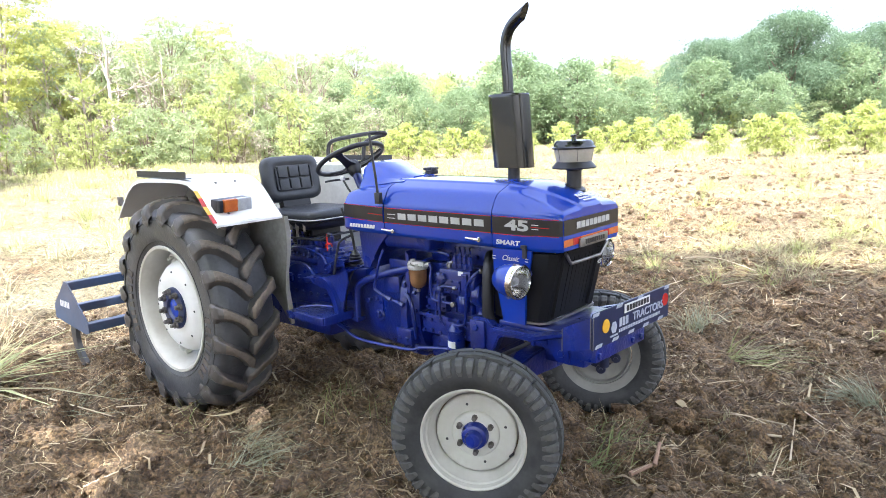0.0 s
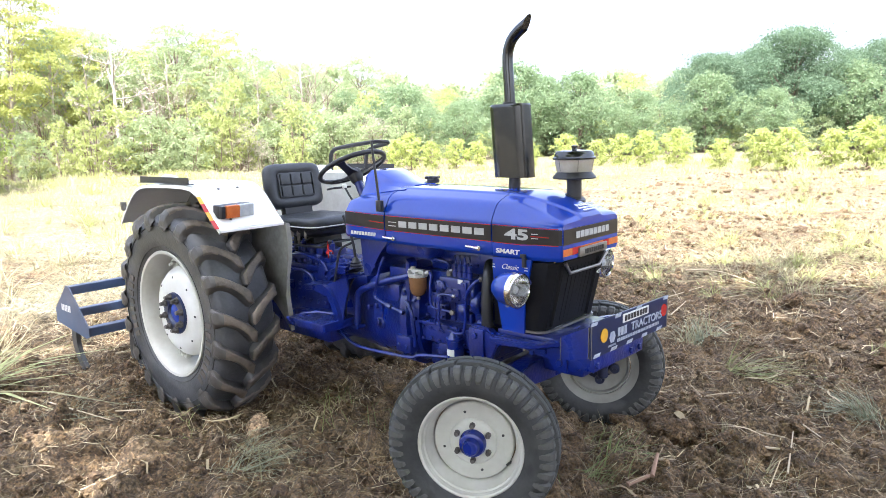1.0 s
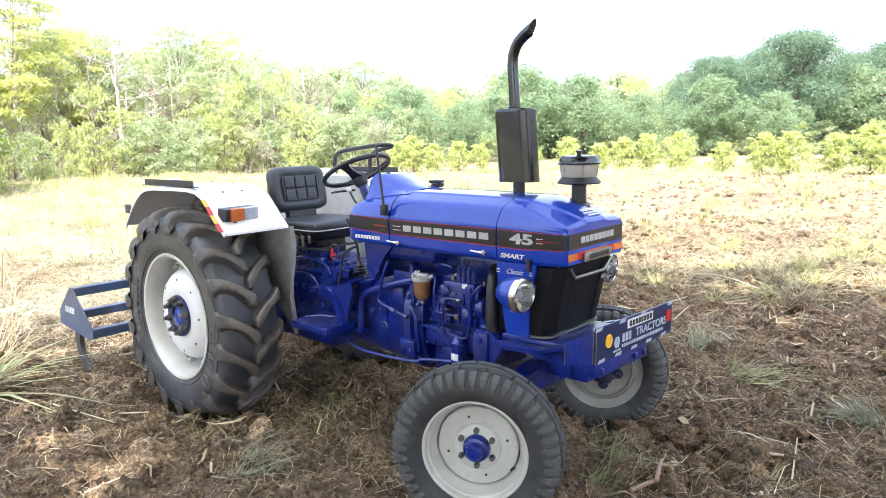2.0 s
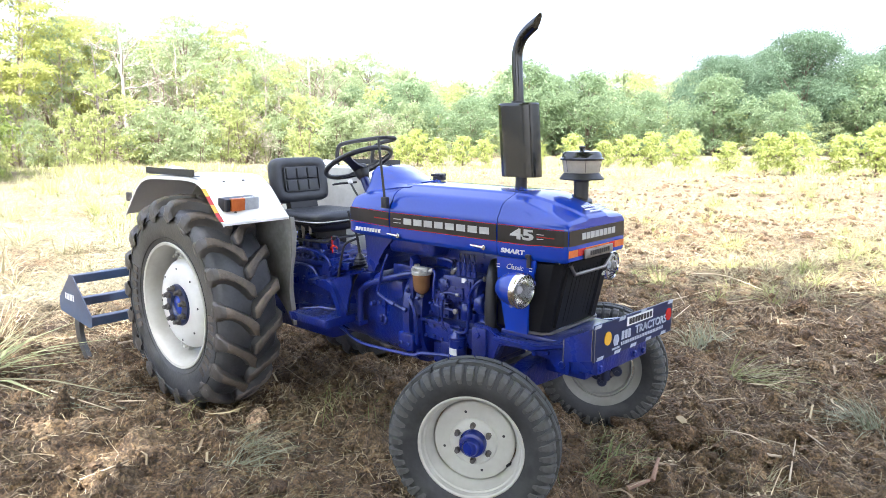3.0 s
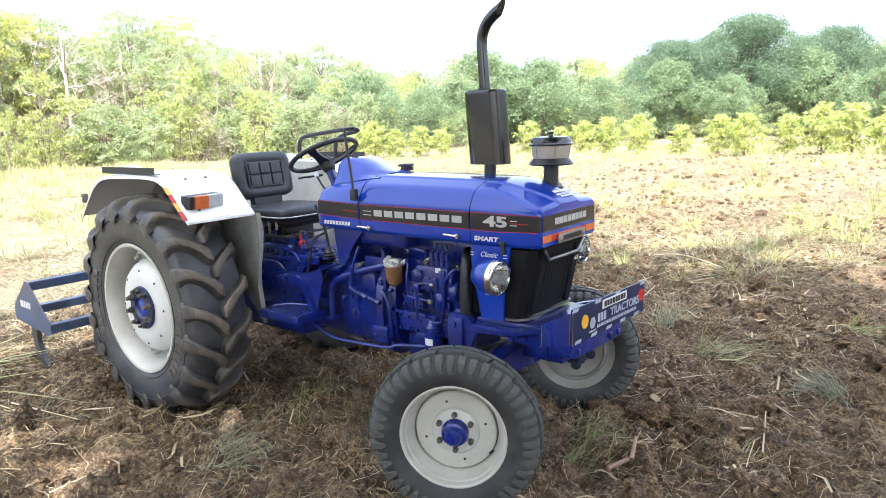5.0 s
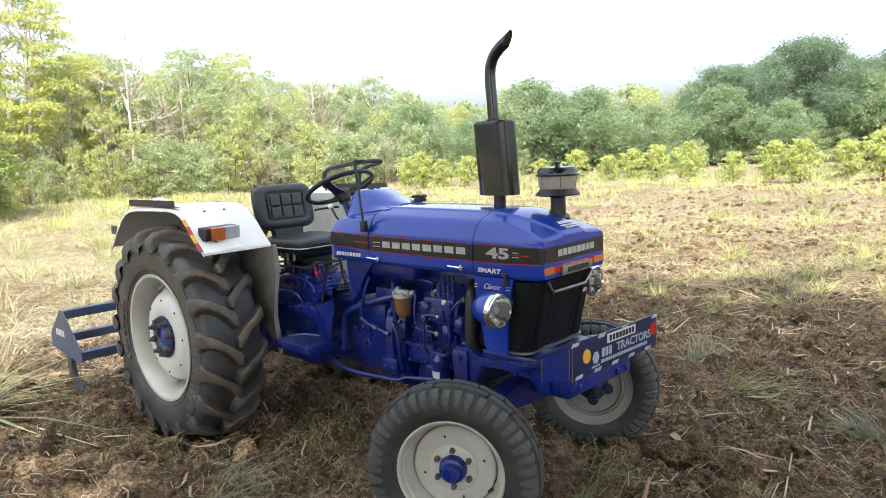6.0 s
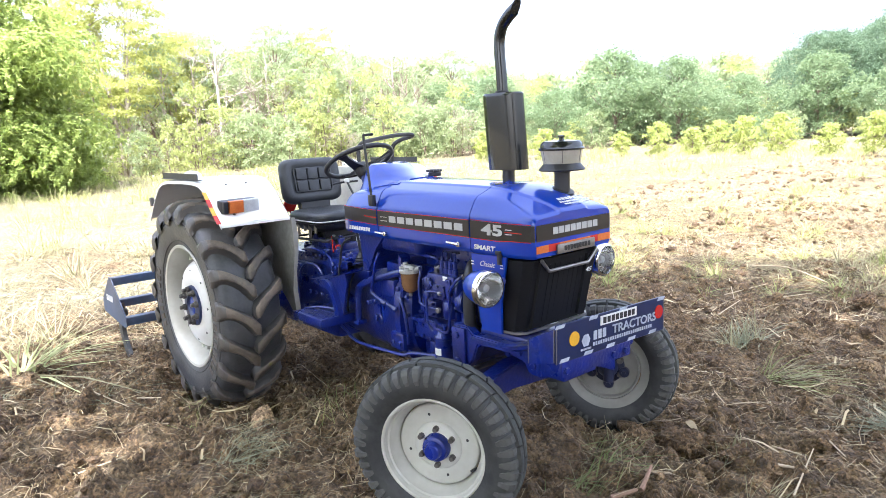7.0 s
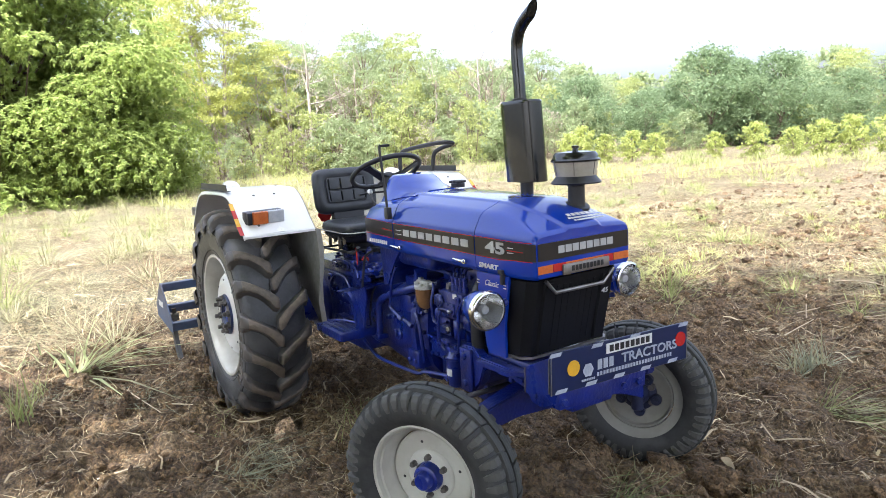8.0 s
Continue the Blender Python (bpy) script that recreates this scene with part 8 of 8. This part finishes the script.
THICK, THIN = "thick reddish broken maize stalk on the soil", "thin pale dry stalk lying on the soil"
stalk([(2.53, 0.07, 0), (2.50, 0.19, 0.03)], 0.012, STALK, THICK)
stalk([(2.48, -0.07, 0), (2.53, 0.04, 0.02)], 0.012, STALK, THICK)
stalk([(3.00, 0.41, 0.025), (2.92, 0.79, 0.05)], 0.0045, PALE_STALK, THIN)
stalk([(2.76, 0.57, 0.0), (2.90, 0.65, 0)], 0.009, PALE_STALK, THIN)
stalk([(2.76, 0.75, 0.01), (2.90, 0.72, 0.02)], 0.0045, PALE_STALK, THIN)
stalk([(2.88, 1.02, 0.01), (3.03, 0.85, 0.02)], 0.0045, PALE_STALK, THIN)
stalk([(1.64, 3.42, 0.01), (1.80, 3.61, 0.02)], 0.0045, PALE_STALK, THIN)
stalk([(1.54, 2.55, 0.025), (1.46, 3.06, 0.05)], 0.0045, PALE_STALK, THIN)
stalk([(1.20, 3.29, 0.01), (1.33, 3.79, 0.02)], 0.0045, PALE_STALK, THIN)
stalk([(0.95, 3.86, 0.015), (1.42, 3.03, 0.03)], 0.0045, PALE_STALK, THIN)
stalk([(-0.63, -1.35, 0.01), (-0.00, -1.25, 0.02)], 0.0045, PALE_STALK, THIN)
stalk([(-0.16, -1.16, 0.01), (0.12, -1.00, 0.02)], 0.0045, PALE_STALK, THIN)
stalk([(-1.30, -0.68, 0.015), (-1.28, -0.54, 0.03)], 0.008, PALE_STALK, THIN)
stalk([(0.67, -1.66, 0.015), (0.69, -1.45, 0.03)], 0.0045, PALE_STALK, THIN)
stalk([(0.90, 4.42, 0.02), (1.25, 4.42, 0.05), (1.75, 4.05, 0.02)], 0.008, PALE_STALK, THIN)
foot, tip = Vector((2.43, 0.70, ground_z(2.43, 0.70) + 0.012)), Vector((2.365, 0.69, ground_z(2.365, 0.69) + 0.085))
bm = bmesh.new()
way = [foot.lerp(tip, k / 6) + Vector((0, 0, 0.012 * math.sin(math.pi * k / 6))) for k in range(7)]
across = Vector((0.10, 0.30, 0.55)).normalized()
loft(bm, [[w + across * 0.017 * math.sin(math.pi * (k + 0.25) / 6.6) * e for e in (-1, 0, 1)] for k, w in enumerate(way)], closed=False, caps=False)
leaf = part("dry_husk", bm, PALE_STALK, None)
leaf.modifiers.new("thickness", "SOLIDIFY").thickness = 0.002
tagged(leaf, "pale curled dry husk on the soil", "husk")


def grass_patch(name, label, n, where, height, width, lean, mat, seed, per=60, tight=0.06):
    """Clumps of uneven size whose blades arch outwards from their middle."""
    r = np.random.default_rng(seed)
    m = n // per
    cx, cy = where(r, m)
    size = np.clip(r.lognormal(-0.15, 0.45, m), 0.35, 1.9)
    k = r.choice(m, n, p=size / size.sum())
    a = r.uniform(0, 2 * math.pi, n)
    rad = np.abs(r.normal(0, tight, n)) * size[k]
    x, y = cx[k] + np.cos(a) * rad, cy[k] + np.sin(a) * rad
    p = np.stack([x, y, ground_height(x, y) - 0.01], 1)
    blades = grass_blades(p, height * size[k], width, lean * (0.55 + 0.6 * rad / tight / size[k]), r, np.degrees(a))
    return tagged(new(name, blade_mesh(name, *blades, mat)), label, "grass", kind="stuff")


def band(b0, b1, d0, d1):
    """Places over a ring sector round the near field."""
    def where(r, m):
        b, d = np.radians(r.uniform(b0, b1, m)), np.sqrt(r.uniform(d0 * d0, d1 * d1, m))
        return HUB.x - np.sin(b) * d, HUB.y + np.cos(b) * d
    return where


grass_patch("dry_field_grass", "pale dry grass standing in clumps over the field", 30000, band(46, 112, 6.0, 26), 0.36, 0.0042, 1.9, GRASS_DRY, 121, 50, 0.10)
grass_patch("green_field_grass", "fresh green grass among the dry stubble", 12000, band(46, 112, 7.5, 28), 0.38, 0.0044, 1.5, GRASS_GREEN, 122, 50, 0.09)
grass_patch("dry_field_grass", "thin dry grass on the far tilled ground", 22000, band(-14, 50, 6.5, 27), 0.22, 0.0040, 2.0, GRASS_DRY, 123, 45, 0.11)
grass_patch("green_field_grass", "green grass clumps on the far tilled ground", 15000, band(-14, 50, 6.2, 22), 0.24, 0.0036, 1.7, GRASS_GREEN, 124, 60, 0.08)
grass_patch("tall_edge_grass", "tall yellow grass along the field edge", 12000, band(46, 110, 26, 37), 0.36, 0.008, 1.1, GRASS_DRY, 125, 40, 0.32)
grass_patch("tall_edge_grass", "yellow grass strip before the young plants", 14000, band(-14, 48, 20, 31), 0.30, 0.007, 1.2, GRASS_YELLOW, 129, 40, 0.35)
grass_patch("tall_edge_grass", "lush yellow-green grass before the tall trees", 7000, band(60, 84, 22, 37), 0.34, 0.008, 1.1, GRASS_YELLOW, 130, 40, 0.32)
grass_patch("low_field_grass", "low yellow-green grass bent over the lit soil", 8000, band(-12, 44, 7.0, 14), 0.20, 0.0030, 1.8, GRASS_YELLOW, 127, 60, 0.09)
grass_patch("low_field_grass", "flattened dry grass on the lit soil", 7000, band(-12, 44, 6.8, 14), 0.20, 0.0028, 2.4, GRASS_DRY, 128, 50, 0.12)
grass_patch("tall_edge_grass", "tall green grass along the wood's edge", 18000, band(-14, 112, 27, 40), 0.36, 0.009, 1.1, GRASS_GREEN, 126, 40, 0.3)


def tuft(x, y, n, h, w, lean, spread, mat, heading, seed):
    r = np.random.default_rng(seed)
    px, py = x + r.normal(0, spread, n), y + r.normal(0, spread, n)
    p = np.stack([px, py, ground_height(px, py) - 0.01], 1)
    me = blade_mesh("grass_tuft", *grass_blades(p, h, w, lean, r, heading), mat)
    return tagged(new("grass_tuft", me), "clump of grass bent over the tilled soil", "grass")


tuft(-1.42, -1.56, 20, 0.62, 0.0125, 1.5, 0.03, GRASS_FRESH, 72, 200)
tuft(-1.43, -1.58, 12, 0.46, 0.011, 1.1, 0.04, GRASS_FRESH, None, 201)
tuft(-1.40, -1.54, 8, 0.55, 0.010, 2.0, 0.05, GRASS_DRY, 60, 222)
tuft(-0.42, -1.95, 28, 0.34, 0.0045, 0.7, 0.03, GRASS_GREEN, None, 223)
tuft(-2.0, -1.9, 18, 0.32, 0.006, 1.2, 0.10, GRASS_FRESH, None, 224)
tuft(-2.2, -1.35, 24, 0.30, 0.004, 2.3, 0.14, GRASS_GREEN, None, 202)
tuft(-2.35, -1.55, 26, 0.30, 0.004, 2.3, 0.16, GRASS_DRY, None, 203)
tuft(-1.05, -1.85, 16, 0.26, 0.004, 0.9, 0.03, GRASS_GREEN, None, 204)
tuft(0.92, -1.05, 110, 0.22, 0.002, 2.0, 0.07, GRASS_GREY, 60, 205)
tuft(0.98, -1.0, 40, 0.18, 0.0018, 2.0, 0.08, GRASS_DRY, None, 206)
tuft(2.28, 0.02, 60, 0.19, 0.0026, 1.9, 0.06, GRASS_FIELD, 62, 207)
tuft(2.22, 0.22, 34, 0.17, 0.0024, 1.7, 0.06, GRASS_FIELD, 50, 225)
tuft(2.18, 0.30, 30, 0.15, 0.0022, 1.6, 0.08, GRASS_DRY, None, 226)
tuft(2.34, 0.02, 40, 0.16, 0.0020, 2.0, 0.06, GRASS_DRY, 70, 208)
tuft(2.3, 1.7, 40, 0.3, 0.0034, 1.9, 0.04, GRASS_GREEN, 20, 209)
tuft(2.35, 1.72, 30, 0.34, 0.003, 1.8, 0.05, GRASS_DRY, 30, 210)
tuft(1.9, 2.25, 80, 0.30, 0.003, 1.1, 0.06, GRASS_GREY, None, 211)
tuft(1.9, 2.25, 70, 0.29, 0.0028, 1.2, 0.07, GRASS_DRY, None, 212)
tuft(3.12, 1.45, 200, 0.26, 0.002, 1.3, 0.04, GRASS_GREY, 200, 213)
tuft(2.62, 0.62, 60, 0.12, 0.0018, 1.5, 0.03, GRASS_DRY, None, 214)
tuft(-0.5, -1.3, 80, 0.22, 0.002, 2.0, 0.12, GRASS_GREY, 50, 215)
tuft(0.35, -1.0, 40, 0.12, 0.0022, 1.6, 0.05, GRASS_GREEN, None, 216)
tuft(0.74, -0.26, 22, 0.15, 0.0022, 1.2, 0.08, GRASS_FIELD, None, 227)
tuft(1.15, -0.25, 12, 0.18, 0.0024, 1.0, 0.08, GRASS_FIELD, None, 228)
tuft(0.9, -0.45, 12, 0.28, 0.0026, 0.9, 0.05, GRASS_GREEN, None, 217)
tuft(3.0, 2.6, 60, 0.25, 0.0030, 1.9, 0.05, GRASS_GREEN, 20, 218)
tuft(2.95, 0.35, 40, 0.13, 0.0016, 2.0, 0.06, GRASS_DRY, 80, 219)
tuft(-1.0, -1.9, 60, 0.3, 0.0026, 1.9, 0.08, GRASS_GREY, 45, 220)
tuft(1.45, -1.25, 50, 0.2, 0.002, 1.9, 0.09, GRASS_DRY, 50, 221)
